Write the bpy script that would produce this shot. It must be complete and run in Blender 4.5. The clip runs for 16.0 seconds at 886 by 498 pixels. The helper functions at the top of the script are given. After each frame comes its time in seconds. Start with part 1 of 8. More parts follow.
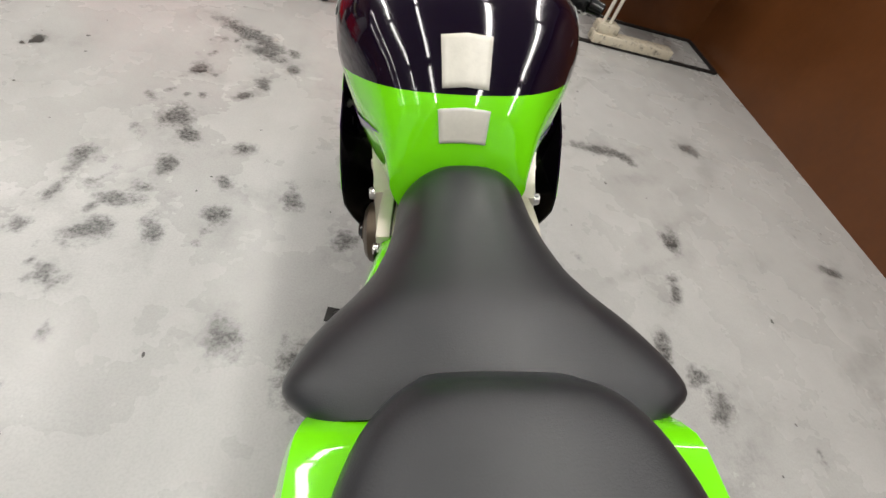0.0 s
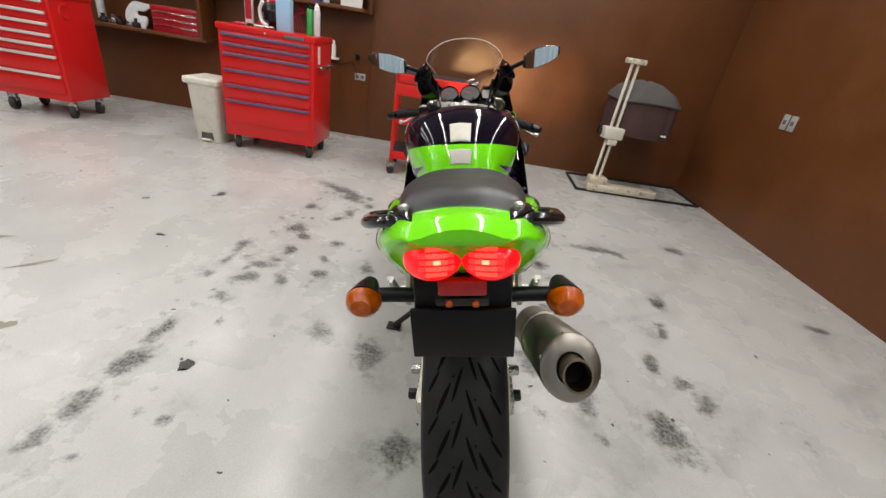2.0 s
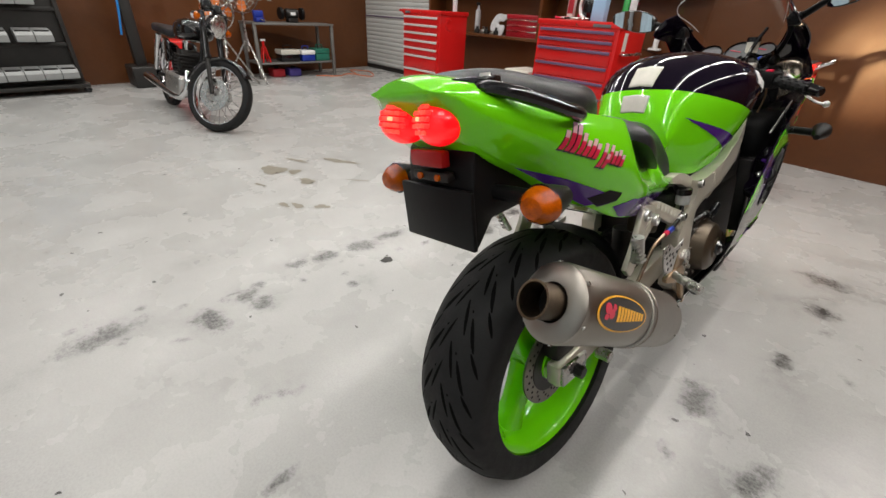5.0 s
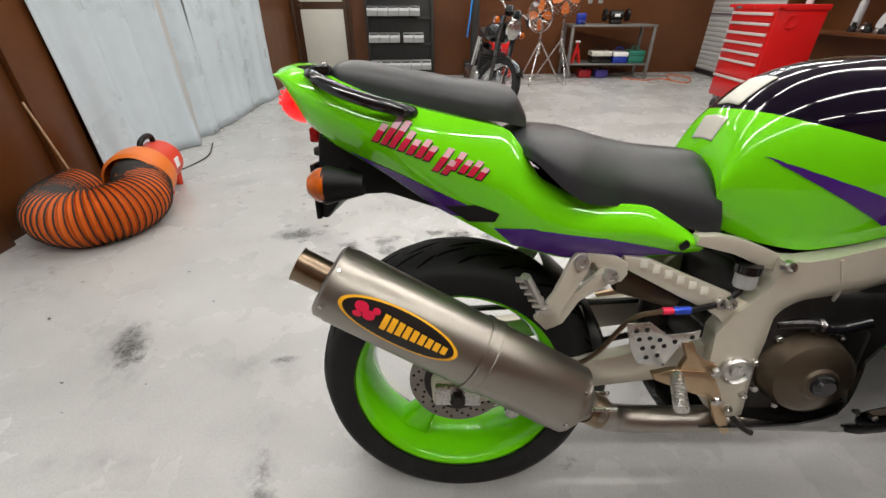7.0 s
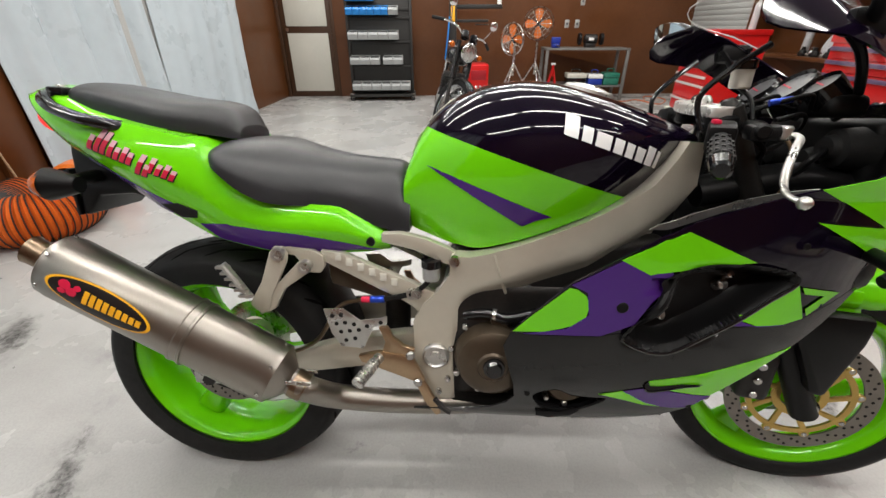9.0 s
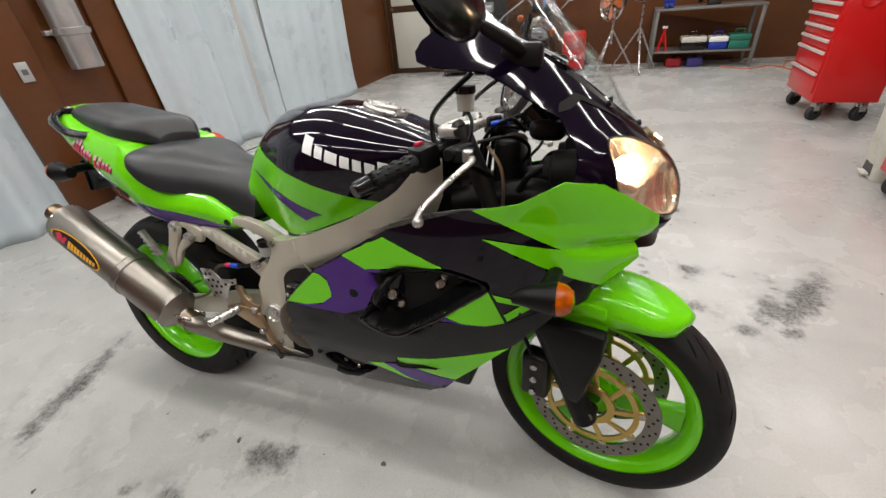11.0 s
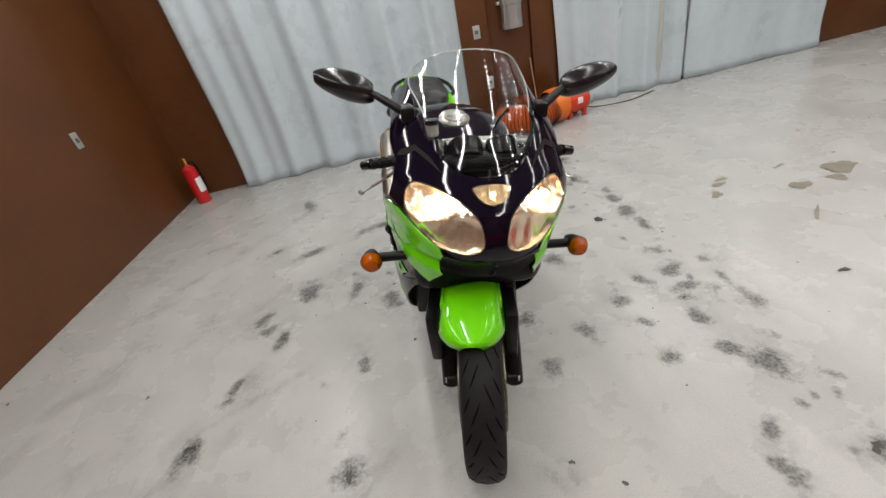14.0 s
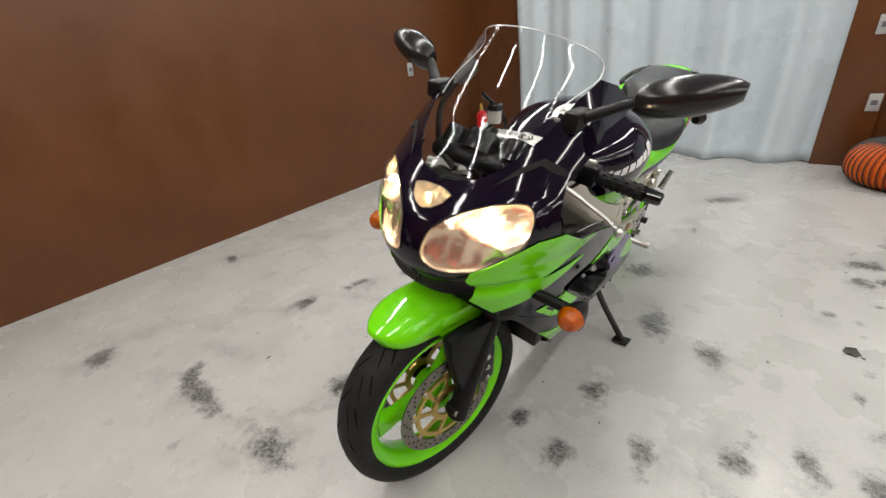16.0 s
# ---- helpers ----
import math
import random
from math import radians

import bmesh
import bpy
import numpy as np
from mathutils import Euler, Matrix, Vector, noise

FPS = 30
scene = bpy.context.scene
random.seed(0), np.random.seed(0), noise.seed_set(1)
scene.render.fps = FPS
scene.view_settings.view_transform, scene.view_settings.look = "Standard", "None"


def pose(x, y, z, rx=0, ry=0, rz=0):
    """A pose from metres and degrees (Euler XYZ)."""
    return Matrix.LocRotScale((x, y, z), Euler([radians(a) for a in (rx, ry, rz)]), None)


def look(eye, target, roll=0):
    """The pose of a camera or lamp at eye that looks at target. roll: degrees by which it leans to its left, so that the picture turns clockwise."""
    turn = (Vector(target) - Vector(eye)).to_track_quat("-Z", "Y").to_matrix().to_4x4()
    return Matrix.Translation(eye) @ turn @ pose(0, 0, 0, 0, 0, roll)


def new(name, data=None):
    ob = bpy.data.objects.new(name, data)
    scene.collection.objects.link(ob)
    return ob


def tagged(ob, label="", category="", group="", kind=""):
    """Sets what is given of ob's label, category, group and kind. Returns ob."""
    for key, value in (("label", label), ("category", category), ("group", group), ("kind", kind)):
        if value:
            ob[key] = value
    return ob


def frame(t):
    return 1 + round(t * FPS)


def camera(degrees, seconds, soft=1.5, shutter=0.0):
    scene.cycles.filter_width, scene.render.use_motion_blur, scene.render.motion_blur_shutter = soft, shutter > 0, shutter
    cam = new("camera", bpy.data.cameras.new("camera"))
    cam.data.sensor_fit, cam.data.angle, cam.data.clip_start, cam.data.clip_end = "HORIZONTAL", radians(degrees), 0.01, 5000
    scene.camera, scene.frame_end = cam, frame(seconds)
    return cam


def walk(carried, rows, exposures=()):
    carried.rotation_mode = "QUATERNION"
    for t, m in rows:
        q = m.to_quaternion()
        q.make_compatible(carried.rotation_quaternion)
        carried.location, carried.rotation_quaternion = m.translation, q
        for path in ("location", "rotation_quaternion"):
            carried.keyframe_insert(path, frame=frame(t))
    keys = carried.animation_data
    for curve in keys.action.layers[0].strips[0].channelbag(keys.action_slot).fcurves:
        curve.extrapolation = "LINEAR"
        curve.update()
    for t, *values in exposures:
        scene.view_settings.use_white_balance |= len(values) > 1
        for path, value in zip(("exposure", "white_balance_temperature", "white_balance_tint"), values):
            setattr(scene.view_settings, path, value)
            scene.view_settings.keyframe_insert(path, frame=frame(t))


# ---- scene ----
cam = camera(94.6, 16.0, shutter=0.0)
PATH = [
    (0, (-0.352, -0.005, 1.178), (0.082, 1.233, -0.331), 21.7),
    (0.3, (-0.344, -0.117, 1.187), (0.037, 1.195, -0.273), 19.2),
    (0.5, (-0.338, -0.2, 1.185), (0.006, 1.175, -0.226), 17.4),
    (1, (-0.317, -0.39, 1.215), (-0.059, 1.145, -0.041), 13.6),
    (1.5, (-0.316, -0.623, 1.218), (-0.134, 1.053, 0.141), 11.1),
    (2, (-0.296, -0.842, 1.184), (-0.199, 0.937, 0.276), 9.5),
    (2.5, (-0.284, -1.029, 1.128), (-0.263, 0.792, 0.302), 8.8),
    (3, (-0.293, -1.179, 1.099), (-0.37, 0.641, 0.274), 8.3),
    (3.5, (-0.259, -1.214, 1.097), (-0.515, 0.577, 0.245), 7.2),
    (4, (-0.066, -1.108, 1.069), (-0.577, 0.597, 0.157), 5.8),
    (4.5, (0.132, -0.965, 1.079), (-0.711, 0.563, 0.102), 4.4),
    (4.7, (0.19, -0.871, 1.051), (-0.805, 0.553, 0.06), 3.9),
    (6.8, (0.573, -0.125, 1.056), (-1.132, -0.056, 0.014), 0.2),
    (7, (0.603, -0.038, 1.062), (-1.109, -0.028, 0.028), -0.1),
    (7.5, (0.666, 0.141, 1.078), (-1.06, 0.081, 0.07), -0.3),
    (8, (0.699, 0.258, 1.05), (-1.04, 0.2, 0.063), 0.0),
    (8.5, (0.709, 0.412, 1.053), (-1.037, 0.36, 0.079), 0.1),
    (9, (0.722, 0.584, 1.081), (-1.031, 0.525, 0.121), -0.1),
    (9.5, (0.76, 0.817, 1.115), (-0.99, 0.677, 0.157), -1.2),
    (10, (0.776, 1.0, 1.14), (-0.952, 0.746, 0.166), -2.4),
    (10.2, (0.764, 1.065, 1.147), (-0.946, 0.743, 0.162), -3.1),
    (12.3, (0.575, 1.886, 1.275), (-0.53, 0.654, 0.153), -9.9),
    (12.5, (0.529, 1.955, 1.291), (-0.477, 0.633, 0.177), -10.7),
    (13, (0.394, 2.133, 1.313), (-0.341, 0.633, 0.213), -12.0),
    (13.5, (0.226, 2.282, 1.33), (-0.215, 0.65, 0.262), -12.7),
    (14, (0.014, 2.344, 1.317), (-0.093, 0.629, 0.293), -12.9),
    (14.5, (-0.211, 2.378, 1.286), (0.01, 0.646, 0.311), -12.1),
    (15, (-0.386, 2.338, 1.241), (0.155, 0.659, 0.299), -10.5),
    (15.5, (-0.546, 2.2, 1.215), (0.319, 0.648, 0.298), -8.6),
    (16, (-0.721, 2.063, 1.189), (0.46, 0.73, 0.279), -6.7),
]
EXPOSURES = [(0, -0.02), (3.5, 0.0), (4.5, -0.10), (7, 0.12), (10, 0.22), (12.5, -0.29), (14.5, -0.15), (16, 0.04)]
walk(cam, [(t, look(eye, target, roll)) for t, eye, target, roll in PATH], EXPOSURES)

# ---------------------------------------------------------------- light
world = bpy.data.worlds.new("world")
scene.world = world
world.use_nodes = True
world.node_tree.nodes["Background"].inputs[0].default_value = (0.9, 0.95, 1.0, 1)
world.node_tree.nodes["Background"].inputs[1].default_value = 0.05
CEIL = 2.75
TUBE_ROWS = (1.45, 0.05, -1.35, -2.75, -4.3, -5.9)
TUBE_COLS = (-1.0, 1.0, 3.0)
TUBE_WATTS = 19.3
TUBE_SHARE = {1.45: 1.1, 0.05: 1.2, -1.35: 0.85, -2.75: 0.9, -4.3: 1.15, -5.9: 1.25}


# ---------------------------------------------------------------- materials
def mat(name, base, rough=0.5, metal=0.0, var=0.0, scale=8.0, bump=0.0, bump_scale=60.0, coat=0.0, emit=None, power=0.0, rvar=0.0, alpha=1.0, dirt=None, dirt_amount=0.0, dirt_scale=3.0, trans=0.0, ior=1.45, aniso=0.0, random=0.0, spec=0.5):
    m = bpy.data.materials.new(name)
    m.use_nodes = True
    nt = m.node_tree
    b = nt.nodes["Principled BSDF"]
    b.inputs["Base Color"].default_value = (*base, 1)
    b.inputs["Roughness"].default_value = rough
    b.inputs["Metallic"].default_value = metal
    b.inputs["Coat Weight"].default_value = coat
    b.inputs["Coat Roughness"].default_value = 0.04
    b.inputs["Transmission Weight"].default_value = trans
    b.inputs["IOR"].default_value = ior
    b.inputs["Anisotropic"].default_value = aniso
    b.inputs["Alpha"].default_value = alpha
    b.inputs["Specular IOR Level"].default_value = spec
    if emit:
        b.inputs["Emission Color"].default_value = (*emit, 1)
        b.inputs["Emission Strength"].default_value = power
    co = nt.nodes.new("ShaderNodeTexCoord").outputs["Object"]

    def noise_tex(s, detail=5.0, rough_=0.6):
        n = nt.nodes.new("ShaderNodeTexNoise")
        n.inputs["Scale"].default_value = s
        n.inputs["Detail"].default_value = detail
        n.inputs["Roughness"].default_value = rough_
        nt.links.new(co, n.inputs["Vector"])
        return n.outputs["Fac"]

    def ramp(fac, lo, hi, a, c):
        r = nt.nodes.new("ShaderNodeMapRange")
        for i, x in enumerate((lo, hi, a, c)):
            r.inputs[i + 1].default_value = x
        nt.links.new(fac, r.inputs[0])
        return r.outputs[0]

    def mix(kind, fac, a, c):
        x = nt.nodes.new("ShaderNodeMix")
        x.data_type, x.blend_type = "RGBA", kind
        for sock, v in ((x.inputs[0], fac), (x.inputs[6], a), (x.inputs[7], c)):
            if isinstance(v, (tuple, float, int)):
                sock.default_value = v
            else:
                nt.links.new(v, sock)
        return x.outputs[2]

    col = (*base, 1)
    if var:
        col = mix("MULTIPLY", 1.0, col, ramp(noise_tex(scale), 0.3, 0.7, 1 - var, 1 + var * 0.5))
        col = mix("MULTIPLY", 1.0, col, ramp(noise_tex(scale * 9), 0.3, 0.7, 1 - var * 0.5, 1 + var * 0.25))
    if random:
        info = nt.nodes.new("ShaderNodeObjectInfo").outputs["Random"]
        col = mix("MULTIPLY", 1.0, col, ramp(info, 0, 1, 1 - random, 1))
    if dirt:
        d = ramp(noise_tex(dirt_scale, 8, 0.7), 0.52, 0.7, 0, dirt_amount)
        col = mix("MIX", d, col, (*dirt, 1))
    if not isinstance(col, tuple):
        nt.links.new(col, b.inputs["Base Color"])
    if rvar:
        nt.links.new(ramp(noise_tex(scale * 2), 0.3, 0.7, max(rough - rvar, 0.02), rough + rvar), b.inputs["Roughness"])
    if bump:
        bp = nt.nodes.new("ShaderNodeBump")
        bp.inputs["Strength"].default_value = bump
        bp.inputs["Distance"].default_value = 0.002
        nt.links.new(noise_tex(bump_scale), bp.inputs["Height"])
        nt.links.new(bp.outputs[0], b.inputs["Normal"])
    return m


GREEN = mat("lime_green_paint", (0.155, 0.64, 0.004), 0.24, spec=0.08, coat=0.85, var=0.04, scale=3)
BLACK = mat("dark_violet_black_paint", (0.0045, 0.0022, 0.0085), 0.10, spec=0.10, coat=0.55, var=0.2, scale=900)
PURPLE = mat("purple_paint", (0.062, 0.016, 0.18), 0.20, spec=0.10, coat=0.5, var=0.06, scale=4)
GREYBLK = mat("satin_graphite_paint", (0.012, 0.012, 0.0122), 0.20, spec=0.22, coat=0.20, var=0.15, scale=5)
SEAT = mat("grey_black_vinyl", (0.0120, 0.0132, 0.0165), 0.37, spec=0.65, var=0.12, scale=6, bump=0.18, bump_scale=600, rvar=0.06)
RUBBER = mat("tyre_rubber", (0.009, 0.009, 0.0095), 0.65, spec=0.32, var=0.25, scale=20, bump=0.25, bump_scale=160, rvar=0.08)
PLASTIC = mat("black_plastic", (0.005, 0.005, 0.0055), 0.40, spec=0.22, var=0.2, scale=12, bump=0.15, bump_scale=300)
GLOSSBLK = mat("gloss_black", (0.006, 0.006, 0.007), 0.14, spec=0.35, coat=0.4, var=0.1, scale=6)
ALLOY = mat("champagne_silver_frame", (0.56, 0.525, 0.445), 0.36, metal=0.45, var=0.06, scale=5, bump=0.08, bump_scale=200, rvar=0.06)
ALU = mat("raw_aluminium", (0.55, 0.54, 0.52), 0.32, metal=0.9, var=0.12, scale=14, rvar=0.1)
YOKE = mat("polished_yoke", (0.78, 0.77, 0.74), 0.30, metal=0.7, var=0.08, scale=14, rvar=0.08)
STEEL = mat("steel", (0.48, 0.47, 0.45), 0.28, metal=1.0, var=0.15, scale=20, rvar=0.1)
CHROME = mat("chrome", (0.75, 0.75, 0.76), 0.08, metal=1.0, var=0.05, scale=10)
TITAN = mat("brushed_titanium", (0.31, 0.285, 0.255), 0.38, metal=1.0, var=0.05, scale=6, rvar=0.04)
TITHEAT = mat("heat_tinted_titanium", (0.24, 0.18, 0.125), 0.30, metal=1.0, var=0.25, scale=18)
# soot in the exhaust bore; elsewhere its black paints the shade inside openings
SOOT_HOLE_SHADE = mat("soot_and_hole_shade", (0.006, 0.005, 0.005), 0.9, var=0.2)
BRONZE = mat("bronze_engine_cover", (0.080, 0.060, 0.041), 0.34, metal=0.6, var=0.15, scale=8, bump=0.1)
GOLD = mat("gold_anodised", (0.55, 0.38, 0.12), 0.35, metal=0.9, var=0.08, scale=20)
GOLDPALE = mat("pale_gold_bracket", (0.46, 0.33, 0.21), 0.33, metal=0.9, var=0.1, scale=15)
DARKMETAL = mat("dark_metal", (0.032, 0.030, 0.029), 0.42, metal=0.6, var=0.3, scale=18)
AMBER = mat("amber_lens", (0.46, 0.085, 0.001), 0.06, spec=0.3, var=0.45, scale=60, coat=0.3, bump=0.5, bump_scale=130)
DISCSTEEL = mat("worn_disc_steel", (0.25, 0.23, 0.205), 0.42, metal=1.0, var=0.15, scale=30, rvar=0.1)
REDLENS = mat("red_lens_lit", (0.50, 0.004, 0.006), 0.14, coat=0.35, emit=(1.0, 0.006, 0.010), power=0.9, bump=0.4, bump_scale=90)
REDHOT = mat("lit_bulb_reflector", (0.8, 0.2, 0.1), 0.3, emit=(1.0, 0.24, 0.12), power=2.6)
REDMID = mat("lit_red_lens_middle", (0.6, 0.05, 0.04), 0.3, emit=(1.0, 0.060, 0.036), power=1.3, bump=0.4, bump_scale=120)
REDSOFT = mat("lit_red_lens_edge", (0.6, 0.02, 0.02), 0.3, emit=(1.0, 0.03, 0.025), power=1.1, bump=0.4, bump_scale=120)
REDDULL = mat("red_reflector", (0.36, 0.010, 0.012), 0.2, var=0.1, scale=60, bump=0.3, bump_scale=200)
MIRROR = mat("mirror_glass", (0.62, 0.72, 0.78), 0.03, metal=1.0)


def thin_clear(name, tint, gloss_low, gloss_high, rough):
    """A thin clear sheet: light passes straight through, and its gloss grows towards the edge of view."""
    m = bpy.data.materials.new(name)
    m.use_nodes = True
    nt = m.node_tree
    nt.nodes.remove(nt.nodes["Principled BSDF"])
    clear, gloss, mix, lw, pw, mr = (nt.nodes.new("ShaderNode" + k) for k in ("BsdfTransparent", "BsdfGlossy", "MixShader", "LayerWeight", "Math", "MapRange"))
    clear.inputs["Color"].default_value = (*tint, 1)
    gloss.inputs["Color"].default_value, gloss.inputs["Roughness"].default_value = (1, 1, 1, 1), rough
    lw.inputs["Blend"].default_value = 0.5
    pw.operation, pw.inputs[1].default_value = "POWER", 4.0
    mr.inputs[3].default_value, mr.inputs[4].default_value = gloss_low, gloss_high
    nt.links.new(lw.outputs["Facing"], pw.inputs[0])
    nt.links.new(pw.outputs[0], mr.inputs[0])
    nt.links.new(mr.outputs[0], mix.inputs[0])
    nt.links.new(clear.outputs[0], mix.inputs[1])
    nt.links.new(gloss.outputs[0], mix.inputs[2])
    nt.links.new(mix.outputs[0], nt.nodes["Material Output"].inputs["Surface"])
    return m


GLASS = thin_clear("clear_polycarbonate", (0.95, 0.96, 0.96), 0.022, 0.30, 0.02)
# pale colour standing for the light that the clear screen edge catches
EDGE_GLINT = mat("pale_edge_glint", (0.60, 0.61, 0.61), 0.22, spec=0.6)
LENS = thin_clear("clear_lens", (0.98, 0.97, 0.95), 0.02, 0.25, 0.02)
REFLECTOR = mat("headlight_reflector", (0.92, 0.80, 0.67), 0.20, metal=0.84, var=0.12, scale=20, bump=0.5, bump_scale=46)
POSBOWL = mat("position_lamp_bowl", (0.48, 0.36, 0.22), 0.22, metal=0.8, var=0.3, scale=60, bump=1.0, bump_scale=90)
BULB = mat("headlight_bulb", (1, 0.9, 0.7), 0.3, emit=(1.0, 0.74, 0.42), power=60.0)
BULBSOFT = mat("position_lamp_bulb", (1, 0.8, 0.5), 0.3, emit=(1.0, 0.62, 0.25), power=22.0)
PADWHITE = mat("frosted_tank_pad", (0.55, 0.53, 0.47), 0.35, var=0.12, scale=10, bump=0.2, bump_scale=120)
WHITE = mat("white_decal", (0.80, 0.80, 0.80), 0.3)
LOGORED = mat("red_decal", (0.62, 0.015, 0.06), 0.3)
LOGOYEL = mat("yellow_decal", (0.85, 0.42, 0.02), 0.3)
LOGOBLK = mat("black_decal", (0.012, 0.010, 0.010), 0.3)
HOSEBLUE = mat("blue_anodised", (0.02, 0.06, 0.45), 0.3, metal=0.5)


def floor_material():
    """Worn pale grey floor paint: cloudy at arm's length, brushed along the room, with fine grit and uneven gloss."""
    m = bpy.data.materials.new("painted_concrete")
    m.use_nodes = True
    nt = m.node_tree
    b = nt.nodes["Principled BSDF"]
    co = nt.nodes.new("ShaderNodeTexCoord").outputs["Object"]

    def cloud(scale, lo, hi, a, c, stretch=(1, 1, 1), turn=0.0, detail=6, rough=0.6):
        mp = nt.nodes.new("ShaderNodeMapping")
        mp.inputs["Scale"].default_value, mp.inputs["Rotation"].default_value = stretch, (0, 0, turn)
        nt.links.new(co, mp.inputs["Vector"])
        t = nt.nodes.new("ShaderNodeTexNoise")
        t.inputs["Scale"].default_value, t.inputs["Detail"].default_value, t.inputs["Roughness"].default_value = scale, detail, rough
        nt.links.new(mp.outputs[0], t.inputs["Vector"])
        r = nt.nodes.new("ShaderNodeMapRange")
        r.interpolation_type = "SMOOTHSTEP"
        for i, x in enumerate((lo, hi, a, c)):
            r.inputs[i + 1].default_value = x
        nt.links.new(t.outputs["Fac"], r.inputs[0])
        return r.outputs[0]

    def times(x, y):
        n = nt.nodes.new("ShaderNodeMath")
        n.operation = "MULTIPLY"
        nt.links.new(x, n.inputs[0])
        nt.links.new(y, n.inputs[1])
        return n.outputs[0]

    tone = times(cloud(0.9, 0.3, 0.7, 0.92, 1.04), cloud(4.5, 0.3, 0.75, 0.95, 1.03))
    tone = times(tone, cloud(2.6, 0.42, 0.82, 1.0, 0.90, (1.0, 0.28, 1), 0.12, 9, 0.68))
    tone = times(tone, cloud(7.0, 0.48, 0.84, 1.0, 0.91, (1.0, 0.4, 1), -0.5, 9, 0.72))
    tone = times(tone, cloud(150, 0.35, 0.72, 1.03, 0.93, detail=3))
    def blend(kind, fac, x, y):
        n = nt.nodes.new("ShaderNodeMix")
        n.data_type, n.blend_type = "RGBA", kind
        for sock, v in ((n.inputs[0], fac), (n.inputs[6], x), (n.inputs[7], y)):
            if isinstance(v, (float, tuple)):
                sock.default_value = v
            else:
                nt.links.new(v, sock)
        return n.outputs[2]

    def soil(name, size, bite, grit, peak):
        """How much of the soiling named shows: dense in the middle, breaking into clumps and grit towards the edge."""
        at = nt.nodes.new("ShaderNodeAttribute")
        at.attribute_name = name
        ad = nt.nodes.new("ShaderNodeMath")
        ad.operation = "ADD"
        nt.links.new(at.outputs["Fac"], ad.inputs[0])
        nt.links.new(cloud(size, 0.28, 0.72, -bite, bite * 0.7, rough=0.68), ad.inputs[1])
        r = nt.nodes.new("ShaderNodeMapRange")
        r.interpolation_type = "SMOOTHSTEP"
        for i, x in enumerate((0.02, 0.85, 0.0, peak)):
            r.inputs[i + 1].default_value = x
        nt.links.new(ad.outputs[0], r.inputs[0])
        edge = nt.nodes.new("ShaderNodeMapRange")
        edge.inputs[2].default_value = 0.12
        nt.links.new(at.outputs["Fac"], edge.inputs[0])
        return times(times(r.outputs[0], edge.outputs[0]), cloud(grit, 0.34, 0.66, 0.55, 1.0, detail=4))

    paint = blend("MULTIPLY", 1.0, (0.43, 0.428, 0.420, 1.0), tone)
    paint = blend("MIX", soil("smear", 6, 0.50, 30, 0.42), paint, (0.17, 0.168, 0.162, 1.0))
    paint = blend("MIX", soil("scuff", 16, 0.45, 75, 0.95), paint, (0.042, 0.041, 0.040, 1.0))
    nt.links.new(paint, b.inputs["Base Color"])
    nt.links.new(cloud(2.2, 0.3, 0.7, 0.16, 0.38, detail=5), b.inputs["Roughness"])
    bp_ = nt.nodes.new("ShaderNodeBump")
    bp_.inputs["Strength"].default_value, bp_.inputs["Distance"].default_value = 0.25, 0.002
    nt.links.new(cloud(25, 0.2, 0.8, 0, 1), bp_.inputs["Height"])
    nt.links.new(bp_.outputs[0], b.inputs["Normal"])
    return m


FLOOR = floor_material()
STAIN = mat("dark_rubber_stain", (0.055, 0.053, 0.05), 0.5, var=0.3, scale=20)
BROWNSTAIN = mat("worn_brown_floor_patch", (0.22, 0.20, 0.16), 0.45, var=0.15, scale=20)
BROWN = mat("brown_painted_plywood", (0.106, 0.036, 0.0100), 0.36, var=0.17, scale=2.0, bump=0.12, bump_scale=45, rvar=0.08)
BROWNDK = mat("dark_brown_trim", (0.055, 0.024, 0.010), 0.45, var=0.15, scale=4)
CEILING = mat("ceiling_board", (0.36, 0.36, 0.35), 0.8, var=0.06, scale=3)
VINYL = mat("pale_blue_vinyl_sheet", (0.50, 0.565, 0.61), 0.30, var=0.07, scale=1.5, rvar=0.08, bump=0.2, bump_scale=6)
SHUTTER = mat("grey_white_shutter", (0.46, 0.46, 0.45), 0.45, var=0.06, scale=4)
RED = mat("red_tool_chest_paint", (0.55, 0.010, 0.010), 0.32, var=0.06, scale=4, coat=0.3, spec=0.3)
PULL = mat("brushed_drawer_pull", (0.72, 0.71, 0.69), 0.38, metal=0.5, var=0.05, scale=20)
MIRRORBLK = mat("satin_black_housing", (0.010, 0.010, 0.011), 0.22, var=0.15, scale=10)
REDDK = mat("dark_red_paint", (0.32, 0.010, 0.018), 0.32, var=0.1, scale=6)
VIOLET = mat("violet_grey_trim", (0.14, 0.09, 0.17), 0.32, metal=0.3, var=0.1, scale=20)
OFFWHITE = mat("off_white_plastic", (0.62, 0.60, 0.53), 0.45, var=0.08, scale=5, dirt=(0.35, 0.31, 0.25), dirt_amount=0.5, dirt_scale=9)
CASTOR = mat("castor_rubber", (0.02, 0.02, 0.022), 0.6, var=0.2, scale=30)
DOORW = mat("off_white_door_panel", (0.58, 0.57, 0.51), 0.5, var=0.05, scale=3)
CLOTH = mat("dusky_brown_cover_cloth", (0.060, 0.030, 0.028), 0.85, var=0.2, scale=8, bump=0.4, bump_scale=90)
CLOTHG = mat("grey_cover_cloth", (0.075, 0.068, 0.065), 0.85, var=0.15, scale=8, bump=0.4, bump_scale=90)
